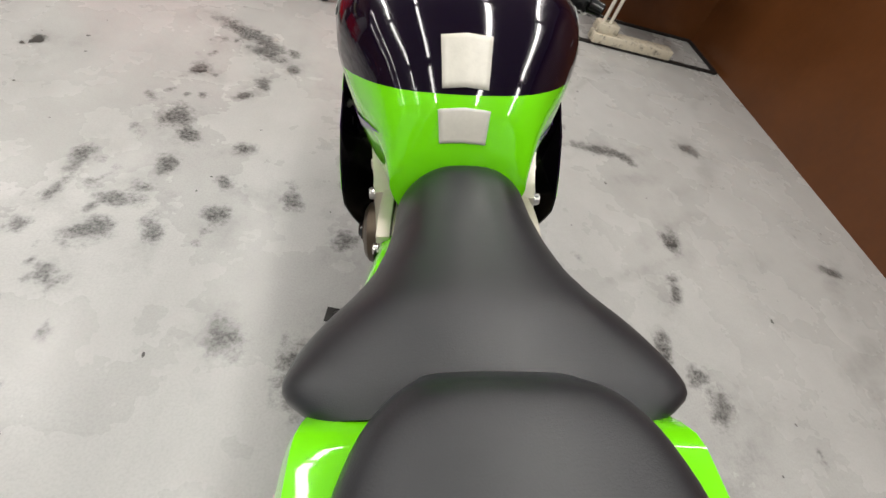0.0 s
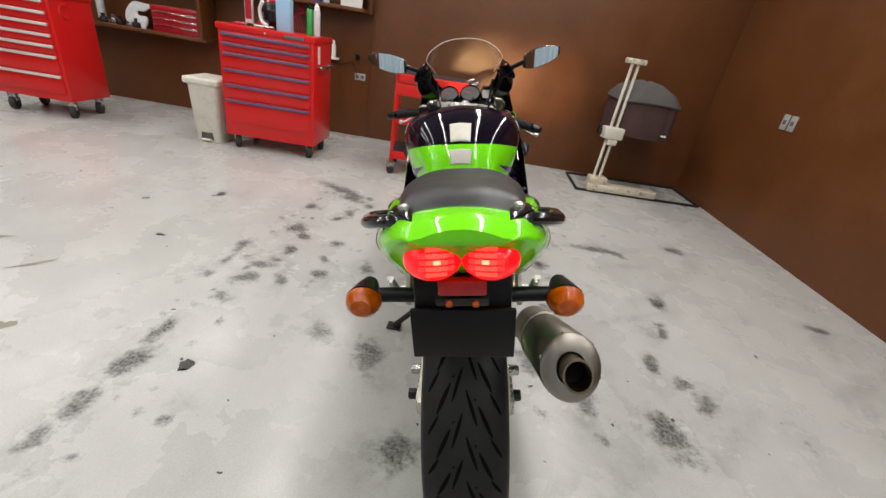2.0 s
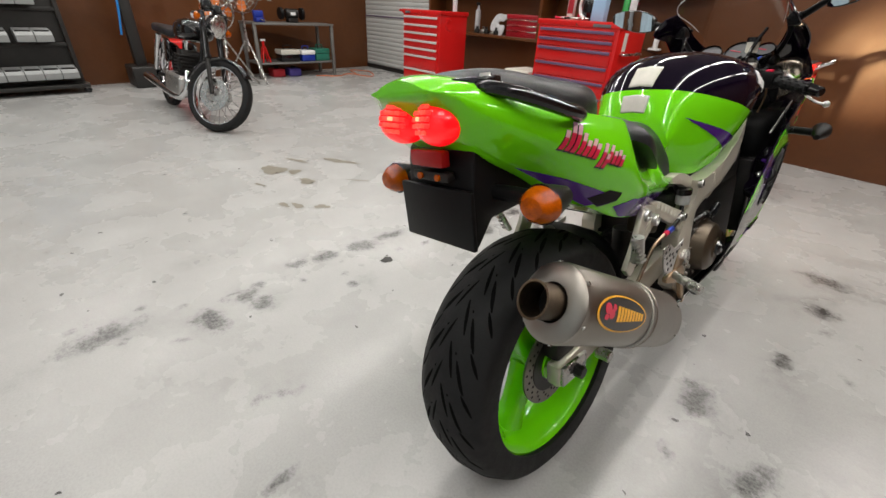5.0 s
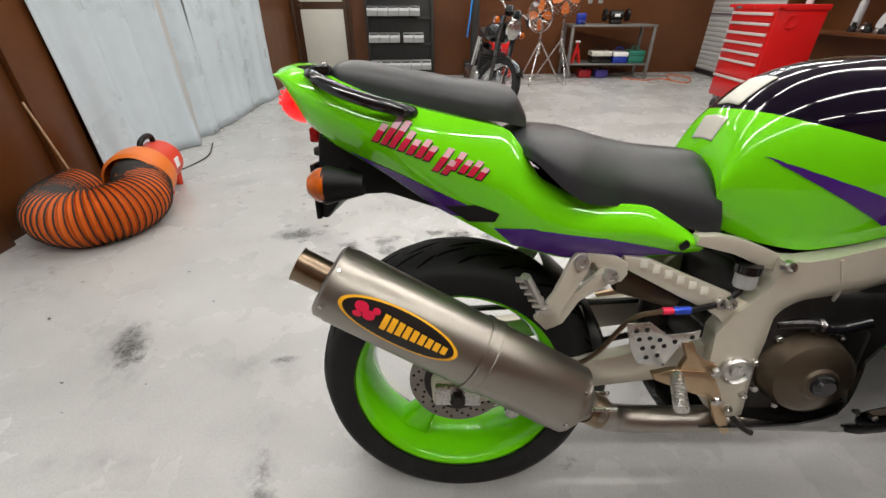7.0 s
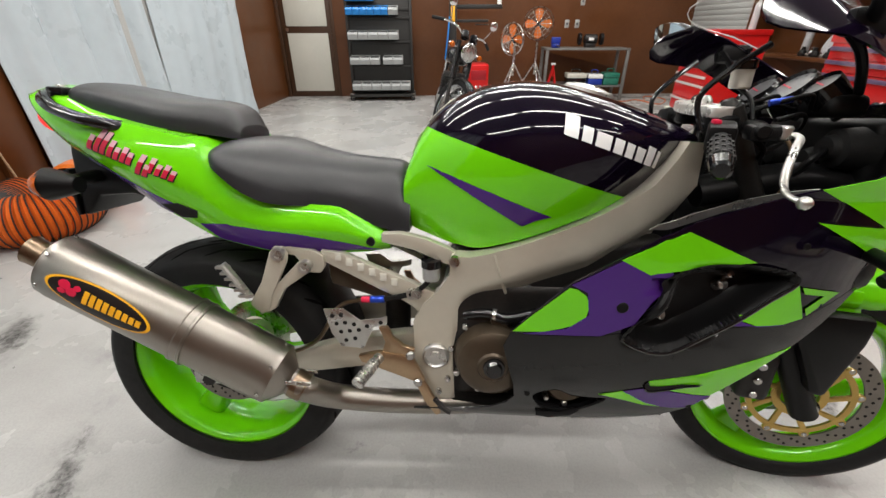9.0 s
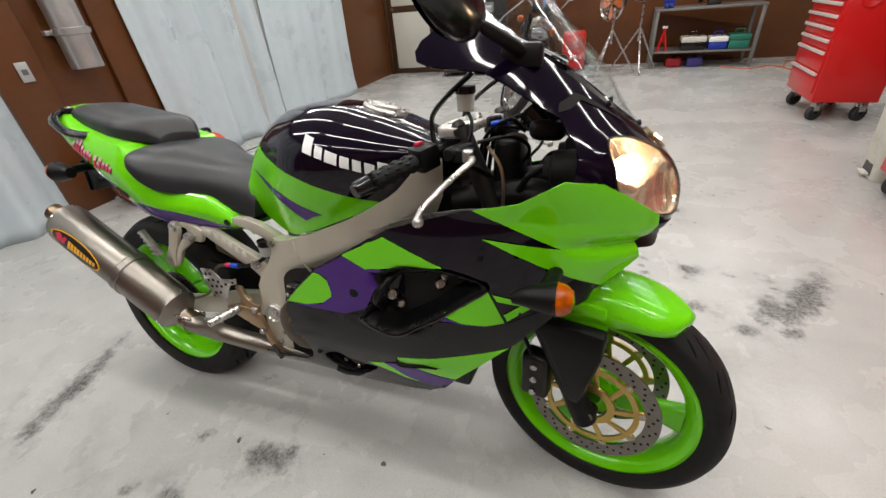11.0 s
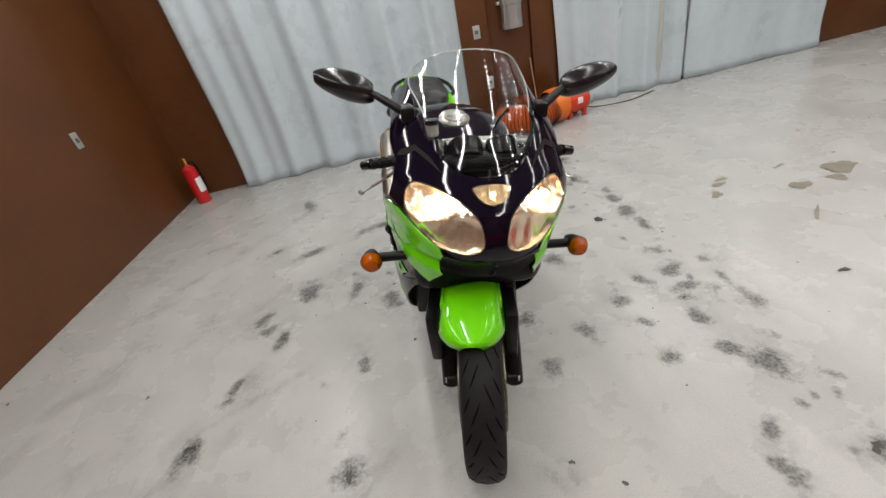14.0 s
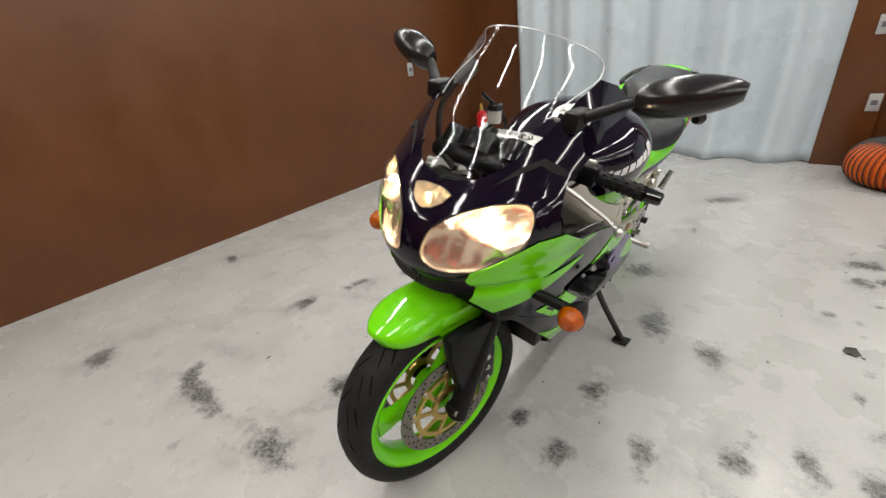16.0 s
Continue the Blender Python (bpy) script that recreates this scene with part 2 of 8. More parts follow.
CHIPPED = mat("chipped_cream_paint", (0.58, 0.53, 0.42), 0.5, var=0.1, scale=10, dirt=(0.05, 0.04, 0.035), dirt_amount=1.0, dirt_scale=22)
ORANGE = mat("orange_duct_fabric", (0.68, 0.13, 0.012), 0.55, var=0.15, scale=12, bump=0.3, bump_scale=60)
ORANGEP = mat("orange_plastic", (0.72, 0.17, 0.02), 0.4, var=0.1, scale=8)
BLOWRED = mat("orange_red_blower", (0.62, 0.045, 0.018), 0.4, var=0.08, scale=8)
WIRE = mat("black_coil", (0.02, 0.016, 0.014), 0.5, var=0.1)
BINGREY = mat("translucent_grey_bin", (0.36, 0.37, 0.37), 0.4, var=0.08, scale=9)
BINBLUE = mat("blue_bin", (0.02, 0.22, 0.62), 0.4, var=0.08, scale=9)
RACK = mat("black_rack", (0.02, 0.019, 0.018), 0.45, var=0.2, scale=10)
BENCH = mat("grey_steel_bench", (0.20, 0.195, 0.185), 0.45, metal=0.4, var=0.15, scale=7)
TEAL = mat("green_case", (0.02, 0.16, 0.11), 0.4, var=0.1, scale=9)
BLUE = mat("blue_plastic", (0.012, 0.035, 0.30), 0.4, var=0.1, scale=9)
CANVIOLET = mat("violet_can", (0.075, 0.055, 0.30), 0.35, var=0.3, scale=30, random=0.35)
CANWHITE = mat("white_can", (0.60, 0.60, 0.62), 0.35, var=0.15, scale=30, random=0.2)
YELLOWB = mat("pale_yellow_box", (0.50, 0.48, 0.14), 0.5, var=0.15, scale=12)
LTBLUE = mat("light_blue_box", (0.30, 0.50, 0.72), 0.5, var=0.05, scale=8)
CANGREEN = mat("green_can", (0.03, 0.30, 0.06), 0.35, var=0.1, scale=20)
PAPER = mat("paper", (0.66, 0.66, 0.63), 0.7, var=0.05, scale=8)
INK = mat("ink", (0.10, 0.10, 0.11), 0.6)
OUTLET = mat("grey_outlet_plate", (0.40, 0.40, 0.39), 0.35, metal=0.3, var=0.08, scale=20)
OUTLETDK = mat("dark_grey_dial", (0.09, 0.09, 0.095), 0.3, var=0.1, scale=40)
DUCT = mat("galvanised_duct", (0.62, 0.63, 0.64), 0.3, metal=0.85, var=0.12, scale=10)
EXTRED = mat("extinguisher_red", (0.55, 0.012, 0.016), 0.25, coat=0.6, var=0.05, scale=8)
TUBE = mat("lamp_housing", (0.7, 0.7, 0.7), 0.5)
WOODSTICK = mat("pale_stick", (0.42, 0.28, 0.17), 0.6, var=0.2, scale=20)
CORDORANGE = mat("orange_cord", (0.50, 0.12, 0.03), 0.5)


# ---------------------------------------------------------------- geometry helpers
def finish(bm, angle=32):
    bmesh.ops.recalc_face_normals(bm, faces=bm.faces)
    lim = radians(angle)
    for f in bm.faces:
        f.smooth = True
    for e in bm.edges:
        if len(e.link_faces) == 2 and e.calc_face_angle(0) > lim:
            e.smooth = False
    return bm


def to_mesh(name, bm, materials, angle=32):
    finish(bm, angle)
    me = bpy.data.meshes.new(name)
    bm.to_mesh(me)
    bm.free()
    for m in materials if isinstance(materials, (list, tuple)) else [materials]:
        me.materials.append(m)
    return me


def part(name, bm, material, parent=None, label="", m=None, angle=32):
    ob = new(name, to_mesh(name, bm, material, angle))
    if parent:
        ob.parent = parent
    if m is not None:
        ob.matrix_basis = m
    return tagged(ob, label)


def thing(name, m, label, category, group="", kind=""):
    ob = new(name)
    ob.empty_display_size = 0.05
    ob.matrix_basis = m
    return tagged(ob, label, category, group, kind)


def solid(name, bm, material, m, label, category, group="", kind=""):
    return tagged(part(name, bm, material, None, label, m), "", category, group, kind)


def add(bm, other, m=None):
    me = bpy.data.meshes.new("tmp")
    if m is not None:
        other.transform(m)
    other.to_mesh(me)
    other.free()
    bm.from_mesh(me)
    bpy.data.meshes.remove(me)
    return bm


def box(x0, x1, y0, y1, z0, z1, bevel=0.004, seg=2):
    bm = bmesh.new()
    bmesh.ops.create_cube(bm, size=1)
    for v in bm.verts:
        v.co = ((x0 + x1) / 2 + v.co.x * (x1 - x0), (y0 + y1) / 2 + v.co.y * (y1 - y0), (z0 + z1) / 2 + v.co.z * (z1 - z0))
    if bevel:
        bevel = min(bevel, 0.45 * min(abs(x1 - x0), abs(y1 - y0), abs(z1 - z0)))
        bmesh.ops.bevel(bm, geom=list(bm.edges), offset=bevel, segments=seg, affect="EDGES", profile=0.5)
    return bm


def rings(rows, close=True, cap=True):
    """A skin over rows of points, each row a ring (or an open line)."""
    bm = bmesh.new()
    vs = [[bm.verts.new(p) for p in row] for row in rows]
    n = len(vs[0])
    for a, b in zip(vs, vs[1:]):
        for i in range(n if close else n - 1):
            j = (i + 1) % n
            bm.faces.new((a[i], a[j], b[j], b[i]))
    if cap and close:
        bm.faces.new(vs[0][::-1])
        bm.faces.new(vs[-1])
    return bm


def lathe(profile, seg=32, axis="z", arc=360, cap=False):
    """profile: (radius, height) pairs turned round the axis."""
    rows = []
    for r, h in profile:
        row = []
        for i in range(seg if arc == 360 else seg + 1):
            a = radians(arc) * i / seg
            p = (r * math.cos(a), r * math.sin(a), h)
            row.append({"z": p, "x": (h, p[0], p[1]), "y": (p[0], h, p[1])}[axis])
        rows.append(row)
    bm = rings(rows, close=arc == 360, cap=False)
    bmesh.ops.remove_doubles(bm, verts=bm.verts, dist=1e-5)
    if cap:
        bmesh.ops.holes_fill(bm, edges=[e for e in bm.edges if e.is_boundary])
    return bm


def cyl(p, q, r, r2=None, seg=20, bevel=0.0):
    """A capped rod from p to q."""
    p, q = Vector(p), Vector(q)
    r2 = r if r2 is None else r2
    n = (q - p).length
    b = min(bevel, n * 0.45, r * 0.9, r2 * 0.9) if bevel else 0
    prof = [(0, 0), (r - b, 0), (r, b), (r2, n - b), (r2 - b, n), (0, n)] if b else [(0, 0), (r, 0), (r2, n), (0, n)]
    bm = lathe(prof, seg)
    bm.transform(Matrix.Translation(p) @ (q - p).to_track_quat("Z", "Y").to_matrix().to_4x4())
    return bm


def curve_pts(ctrl, n=8):
    """Catmull-Rom through the control points."""
    c = [Vector(p) for p in ctrl]
    if len(c) < 3:
        return c
    c = [2 * c[0] - c[1]] + c + [2 * c[-1] - c[-2]]
    out = []
    for a, b, d, e in zip(c, c[1:], c[2:], c[3:]):
        for i in range(n):
            t = i / n
            out.append(0.5 * (2 * b + (d - a) * t + (2 * a - 5 * b + 4 * d - e) * t * t + (3 * b - a - 3 * d + e) * t ** 3))
    return out + [c[-2]]


def tube(ctrl, r, seg=12, n=8, r2=None, flat=1.0, cap=True):
    """A pipe along a smooth line; r may taper to r2; flat squashes it along its second axis."""
    pts = curve_pts(ctrl, n)
    rows, up = [], Vector((0.01, 0.02, 1))
    for i, p in enumerate(pts):
        t = (pts[min(i + 1, len(pts) - 1)] - pts[max(i - 1, 0)]).normalized()
        side = t.cross(up)
        if side.length < 1e-3:
            side = t.cross(Vector((1, 0, 0)))
        side.normalize()
        up = side.cross(t).normalized()
        rr = r if r2 is None else r + (r2 - r) * i / (len(pts) - 1)
        rows.append([p + rr * (math.cos(a) * side + flat * math.sin(a) * up) for a in (2 * math.pi * k / seg for k in range(seg))])
    return rings(rows, True, cap)


def slab(poly, y0, y1, bevel=0.0, axis="y"):
    """A flat plate: its outline in two axes, its thickness along the third."""
    bm = bmesh.new()
    put = {"y": lambda a, b, h: (a, h, b), "z": lambda a, b, h: (a, b, h), "x": lambda a, b, h: (h, a, b)}[axis]
    lo = [bm.verts.new(put(a, b, y0)) for a, b in poly]
    hi = [bm.verts.new(put(a, b, y1)) for a, b in poly]
    bm.faces.new(lo)
    bm.faces.new(hi[::-1])
    for i in range(len(poly)):
        j = (i + 1) % len(poly)
        bm.faces.new((lo[i], hi[i], hi[j], lo[j]))
    bmesh.ops.recalc_face_normals(bm, faces=bm.faces)
    if bevel:
        bmesh.ops.bevel(bm, geom=list(bm.edges), offset=bevel, segments=2, affect="EDGES", profile=0.5)
    return bm


def smooth_loop(poly, n=6):
    """A closed outline through the given corners, rounded."""
    c = [Vector((*p, 0)) for p in poly]
    k, out = len(c), []
    for i in range(k):
        a, b, d, e = c[i - 1], c[i], c[(i + 1) % k], c[(i + 2) % k]
        for j in range(n):
            t = j / n
            p = 0.5 * (2 * b + (d - a) * t + (2 * a - 5 * b + 4 * d - e) * t * t + (3 * b - a - 3 * d + e) * t ** 3)
            out.append((p.x, p.y))
    return out


def table(xs, ys):
    """A smooth-ish function through a few values."""
    return lambda x: float(np.interp(x, xs, ys))


def sheet(poly, place, step, thick, offset=0.0, hole=None):
    """A thin curved panel: an outline in two parameters, cut into a fine grid and laid on the surface place(a, b); hole: a rounded outline that is cut out."""
    bm = bmesh.new()
    bm.faces.new([bm.verts.new((a, b, 0)) for a, b in poly])
    for ax in (0, 1):
        lo, hi = min(p[ax] for p in poly), max(p[ax] for p in poly)
        st = step[ax]
        for k in range(int(math.ceil(lo / st)), int(math.floor(hi / st)) + 1):
            c, nrm = [0, 0, 0], [0, 0, 0]
            c[ax], nrm[ax] = k * st, 1
            bmesh.ops.bisect_plane(bm, geom=list(bm.verts) + list(bm.edges) + list(bm.faces), plane_co=c, plane_no=nrm, dist=1e-6)
    if hole:
        mid = [sum(p[k] for p in hole) / len(hole) for k in (0, 1)]
        reach = [max(abs(p[k] - mid[k]) for p in hole) * 1.05 for k in (0, 1)]
        near = lambda f: all(abs(f.calc_center_bounds()[k] - mid[k]) < reach[k] + step[k] for k in (0, 1))
        for (a, b), (c, d) in zip(hole, hole[1:] + hole[:1]):
            faces = [f for f in bm.faces if near(f)]
            geom = set(faces)
            for f in faces:
                geom.update(f.edges)
                geom.update(f.verts)
            bmesh.ops.bisect_plane(bm, geom=list(geom), plane_co=(a, b, 0), plane_no=(d - b, a - c, 0), dist=1e-6)

        def inside(p):
            hit = False
            for (a, b), (c, d) in zip(hole, hole[1:] + hole[:1]):
                if (b > p[1]) != (d > p[1]) and p[0] < a + (p[1] - b) / (d - b) * (c - a):
                    hit = not hit
            return hit
        bmesh.ops.delete(bm, geom=[f for f in bm.faces if inside(f.calc_center_median())], context="FACES")
    bmesh.ops.triangulate(bm, faces=[f for f in bm.faces if len(f.verts) > 4])
    params = {v: (v.co.x, v.co.y) for v in bm.verts}
    e = 1e-3
    spots = {}
    for v, (a, b) in params.items():
        p = Vector(place(a, b))
        nrm = (Vector(place(a + e, b)) - Vector(place(a - e, b))).cross(Vector(place(a, b + e)) - Vector(place(a, b - e)))
        spots[v] = (p, nrm.normalized() if nrm.length > 1e-12 else Vector((0, 0, 1)))
    for v, (p, nrm) in spots.items():
        v.co = p + nrm * offset
    if thick:
        faces = list(bm.faces)
        low = {v: bm.verts.new(spots[v][0] + spots[v][1] * (offset - thick)) for v in spots}
        rim = [ed for ed in bm.edges if ed.is_boundary]
        for f in faces:
            bm.faces.new([low[v] for v in reversed(f.verts)])
        for ed in rim:
            a, b = ed.verts
            bm.faces.new((a, b, low[b], low[a]))
    return bm

# ---------------------------------------------------------------- the room
RZ = -3.0
FRONT = pose(0, 4.05, 0, 0, 0, RZ)      # along the front wall; the room lies on its -y side
RIGHT = pose(2.39, 0, 0, 0, 0, RZ)      # along the right wall; the room lies on its -x side
BACK = pose(0, -2.33, 0, 0, 0, 0)       # along the back wall; the room lies on its +y side
LEFT = pose(-6.85, 0, 0, 0, 0, 4.5)     # along the left wall; the room lies on its +x side


def setting(name, bm, material, m=Matrix(), label="", category="wall"):
    return tagged(part(name, bm, material, None, label, m), "", category, "", "structure")


setting("ceiling", box(-9.5, 3.6, -3.4, 6.2, CEIL, CEIL + 0.1, 0), CEILING, label="plain pale ceiling boards", category="ceiling")
setting("wall_right", box(0, 0.12, -2.9, 4.7, 0, CEIL, 0), BROWN, RIGHT, "brown painted plywood wall")
wall_bm = box(-4.95, 3.2, 0, 0.12, 0, CEIL, 0)
add(wall_bm, box(-9.4, -7.62, 0, 0.12, 0, CEIL, 0))
add(wall_bm, box(-7.62, -4.95, 0, 0.12, 2.35, CEIL, 0))
setting("wall_front", wall_bm, BROWN, FRONT, "brown painted plywood wall beside a roller shutter")
setting("wall_back", box(-9.2, 3.2, -0.12, 0, 0, CEIL, 0), BROWN, BACK, "brown painted plywood wall behind vinyl curtains")
wall_bm = box(-0.12, 0, -1.42, 5.6, 0, CEIL, 0)
add(wall_bm, box(-0.12, 0, -3.6, -2.32, 0, CEIL, 0))
add(wall_bm, box(-0.12, 0, -2.32, -1.42, 2.02, CEIL, 0))
setting("wall_left", wall_bm, BROWN, LEFT, "brown painted plywood wall with a door")

# plywood joints on the walls
for k, x in enumerate((-1.15,)):
    setting("trim", box(x - 0.02, x + 0.02, -0.004, 0.0, 0, CEIL, 0.001), BROWN, FRONT, "thin brown batten over a plywood joint", "trim")

# door in the left wall
door = thing("door_1", LEFT @ pose(0, -1.87, 0), "off-white two-panel door in a dark brown frame", "door", "", "structure")
for y0, y1 in ((-0.45, -0.40), (0.40, 0.45)):
    part("door_frame", box(-0.1, 0.02, y0, y1, 0, 2.02, 0.003), BROWNDK, door)
part("door_head", box(-0.1, 0.02, -0.40, 0.40, 1.96, 2.02, 0.003), BROWNDK, door)
part("door_leaf", box(-0.05, -0.01, -0.395, 0.395, 0.005, 1.955, 0.003), BROWNDK, door)
for z0, z1 in ((0.09, 0.97), (1.07, 1.88)):
    part("door_panel", box(-0.012, -0.004, -0.32, 0.33, z0, z1, 0.003), DOORW, door, "off-white door panel")
part("door_handle", cyl((-0.01, -0.30, 1.02), (0.045, -0.30, 1.02), 0.024, 0.028, bevel=0.004), CHROME, door, "round chrome door knob")
part("notice", box(-0.004, 0.0, -0.06, 0.07, 1.42, 1.58, 0.0), PAPER, door, "small paper notice")

# roller shutter in the front wall
shutter = thing("shutter", FRONT @ pose(-6.285, 0.05, 0), "closed pale grey roller shutter with horizontal slats", "shutter", "", "structure")
slat_me = None
for k in range(33):
    if slat_me is None:
        rows = []
        for s, (dy, z) in enumerate(((0.0, 0.0), (-0.006, 0.008), (-0.010, 0.03), (-0.010, 0.052), (-0.004, 0.066), (0.0, 0.070))):
            rows.append([(-1.335, dy, z), (1.335, dy, z)])
        bm = rings(rows, close=False)
        slat_me = to_mesh("slat", bm, SHUTTER)
    ob = new("slat", slat_me)
    ob.parent, ob.location = shutter, (0, 0, 0.07 + 0.071 * k)
part("bottom_rail", box(-1.335, 1.335, -0.02, 0.02, 0, 0.07, 0.006), DARKMETAL, shutter, "dark steel bottom rail")
part("lock_bar", box(-1.335, 1.335, -0.022, -0.008, 0.885, 0.905, 0.003), VIOLET, shutter, "dark lock bar")
for x in (-1.335, 1.335):
    part("guide_rail", box(x - 0.03, x + 0.03, -0.04, 0.03, 0, 2.35, 0.004), OUTLET, shutter, "grey steel guide rail")
setting("shutter_backing", box(-1.34, 1.34, 0.03, 0.05, 0, 2.4, 0), SHUTTER, FRONT @ pose(-6.285, 0.05, 0), "grey backing of the shutter", "shutter")


# ceiling lights: bare tubes in rows
def ceiling_light(x, y):
    ob = thing("ceiling_light", pose(x, y, CEIL - 0.02), "long twin fluorescent batten lit white", "ceiling light", "rows of ceiling lights")
    part("housing", box(-0.05, 0.05, -0.95, 0.95, -0.03, 0.02, 0.006), TUBE, ob)
    lamp = bpy.data.lights.new("lamp", "AREA")
    lamp.shape, lamp.size, lamp.size_y, lamp.energy = "RECTANGLE", 0.075, 1.8, TUBE_WATTS * TUBE_SHARE.get(x, 0.9)
    lamp.color = (1.0, 0.97, 0.915)
    la = new("lamp", lamp)
    la.parent, la.location = ob, (0, 0, -0.036)


for x in TUBE_ROWS:
    for y in TUBE_COLS:
        ceiling_light(x, y)


# vinyl curtains along the back wall
def curtain(name, x0, x1, waves, seed, label, deep, z1=2.7):
    rng = random.Random(seed)
    ph = [rng.uniform(0, 6.28) for _ in range(4)]
    n, rows = int((x1 - x0) / 0.02), []
    for j in range(15):
        z = 0.004 + (z1 - 0.004) * (j / 14) ** 1.3
        row = []
        for i in range(n + 1):
            s = i / n
            x = x0 + (x1 - x0) * s
            amp = deep * (1 + 0.4 * math.sin(3 * s + ph[0]))
            dy = amp * math.sin(waves * 6.283 * s + ph[1] + 0.25 * math.sin(9 * s + ph[2])) + 0.3 * deep * math.sin(waves * 2.3 * 6.283 * s + ph[2] + z)
            flare = 0.07 * max(0, 0.25 - z) * (1 + math.sin(waves * 3 * s + ph[3]))
            row.append((x + 0.02 * math.sin(z * 2.1 + ph[3]), 0.13 + dy + flare, z + (0.003 * math.sin(waves * 4.1 * s + ph[0]) if j == 0 else 0)))
        rows.append(row)
    bm = rings(rows, close=False)
    ob = solid(name, bm, VINYL, BACK, label, "curtain", "vinyl curtains")
    so = ob.modifiers.new("thickness", "SOLIDIFY")
    so.thickness = 0.003
    return ob


curtain("curtain", -0.93, 1.66, 6, 3, "pale blue-white vinyl sheet curtain hanging in folds to the floor", 0.045)
curtain("curtain", -3.39, -1.92, 4, 8, "pale blue-white vinyl sheet curtain beside a brown panel", 0.034)
curtain("curtain", -5.15, -3.455, 3, 12, "pale blue-white vinyl sheet curtain hanging almost flat", 0.012)
# the corrugated sheet behind the slit between the curtains
solid("corrugated_sheet", rings([[(-3.85 + 0.02 * i, 0.088 + 0.010 * (i % 2), z) for i in range(40)] for z in (0.02, 2.6)], close=False), SHUTTER, BACK, "grey corrugated sheet behind the curtains", "wall sheet")

# the brown panel between the curtains
panel = thing("wall_panel", BACK @ pose(-1.42, 0, 0), "brown plywood panels between two vinyl curtains", "wall panel", "", "structure")
part("panel", box(-0.52, -0.255, 0.02, 0.10, 0, 2.6, 0.004), BROWN, panel)
part("panel", box(-0.25, 0.20, 0.02, 0.07, 0, 2.6, 0.004), BROWN, panel)
part("post", box(0.205, 0.50, 0.02, 0.12, 0, 2.6, 0.004), BROWN, panel)
stick = thing("stick", BACK @ pose(-1.66, 0.14, 0), "thin pale wooden stick leaning on a brown panel", "stick")
part("shaft", cyl((0.0, 0.06, 0.002), (0.03, -0.025, 0.62), 0.006, seg=8), WOODSTICK, stick)
duct = thing("duct", BACK @ pose(-1.45, 0.19, 0.94), "short galvanised duct strapped to a brown panel", "duct")
part("pipe", cyl((0, 0, 0), (0, 0, 1.75), 0.10, seg=36, bevel=0.004), DUCT, duct)
part("strap", box(-0.19, 0.12, -0.115, -0.07, 0.22, 0.25, 0.004), DUCT, duct)
part("strap_ring", lathe([(0.102, 0.21), (0.108, 0.215), (0.108, 0.255), (0.102, 0.26)], 36), DUCT, duct)


def outlet(m, label="grey metal double wall outlet plate", holes=2):
    ob = thing("wall_outlet", m, label, "wall outlet", "wall outlets")
    part("plate", box(-0.036, 0.036, -0.008, 0, -0.06, 0.06, 0.004), OUTLET, ob)
    for k in range(holes):
        z = 0.028 - 0.056 * k if holes > 1 else 0
        part("socket", box(-0.017, 0.017, -0.011, -0.008, z - 0.017, z + 0.017, 0.002), INK, ob)
    return ob


for y in (2.63, 2.72):
    outlet(RIGHT @ pose(0.0, y, 0.985, 0, 0, -90) , holes=1)
outlet(RIGHT @ pose(0.0, -1.2, 0.95, 0, 0, -90), holes=1)
outlet(BACK @ pose(-1.09, 0.125, 0.97, 0, 0, 180), holes=1)
outlet(BACK @ pose(-1.17, 0.125, 0.47, 0, 0, 180), "small greenish wall outlet with a cord", 1)
outlet(FRONT @ pose(-1.27, 0, 0.66, 0, 90, 0))
outlet(FRONT @ pose(-2.72, 0, 0.66, 0, 90, 0))
for y in (2.38, 2.55):
    outlet(LEFT @ pose(0.0, y, 1.1, 0, 0, 90), holes=1)
outlet(LEFT @ pose(0.0, 2.60, 1.42, 0, 0, 90), holes=1)

# fire extinguisher at the right wall
ext = thing("fire_extinguisher", pose(2.09, -2.07, 0, 0, 0, 120), "red fire extinguisher with a white label on the floor", "fire extinguisher")
part("cylinder", lathe([(0, 0), (0.060, 0), (0.066, 0.006), (0.067, 0.33), (0.060, 0.37), (0.030, 0.40), (0.022, 0.41), (0, 0.41)], 32), EXTRED, ext)
part("label_sheet", lathe([(0.0675, 0.12), (0.0685, 0.121), (0.0685, 0.269), (0.0675, 0.27)], 16, arc=130), WHITE, ext, "white printed label")
part("valve", cyl((0, 0, 0.405), (0, 0, 0.445), 0.018, 0.014, bevel=0.003), GOLD, ext, "brass valve")
part("handle", box(-0.012, 0.10, -0.010, 0.010, 0.445, 0.455, 0.003), LOGOYEL, ext, "yellow carrying handle")
part("lever", box(-0.012, 0.095, -0.010, 0.010, 0.468, 0.476, 0.003), LOGOYEL, ext)
part("hose", tube([(0.0, 0.02, 0.43), (-0.02, 0.07, 0.40), (-0.01, 0.085, 0.25), (0.0, 0.078, 0.12)], 0.009), PLASTIC, ext)

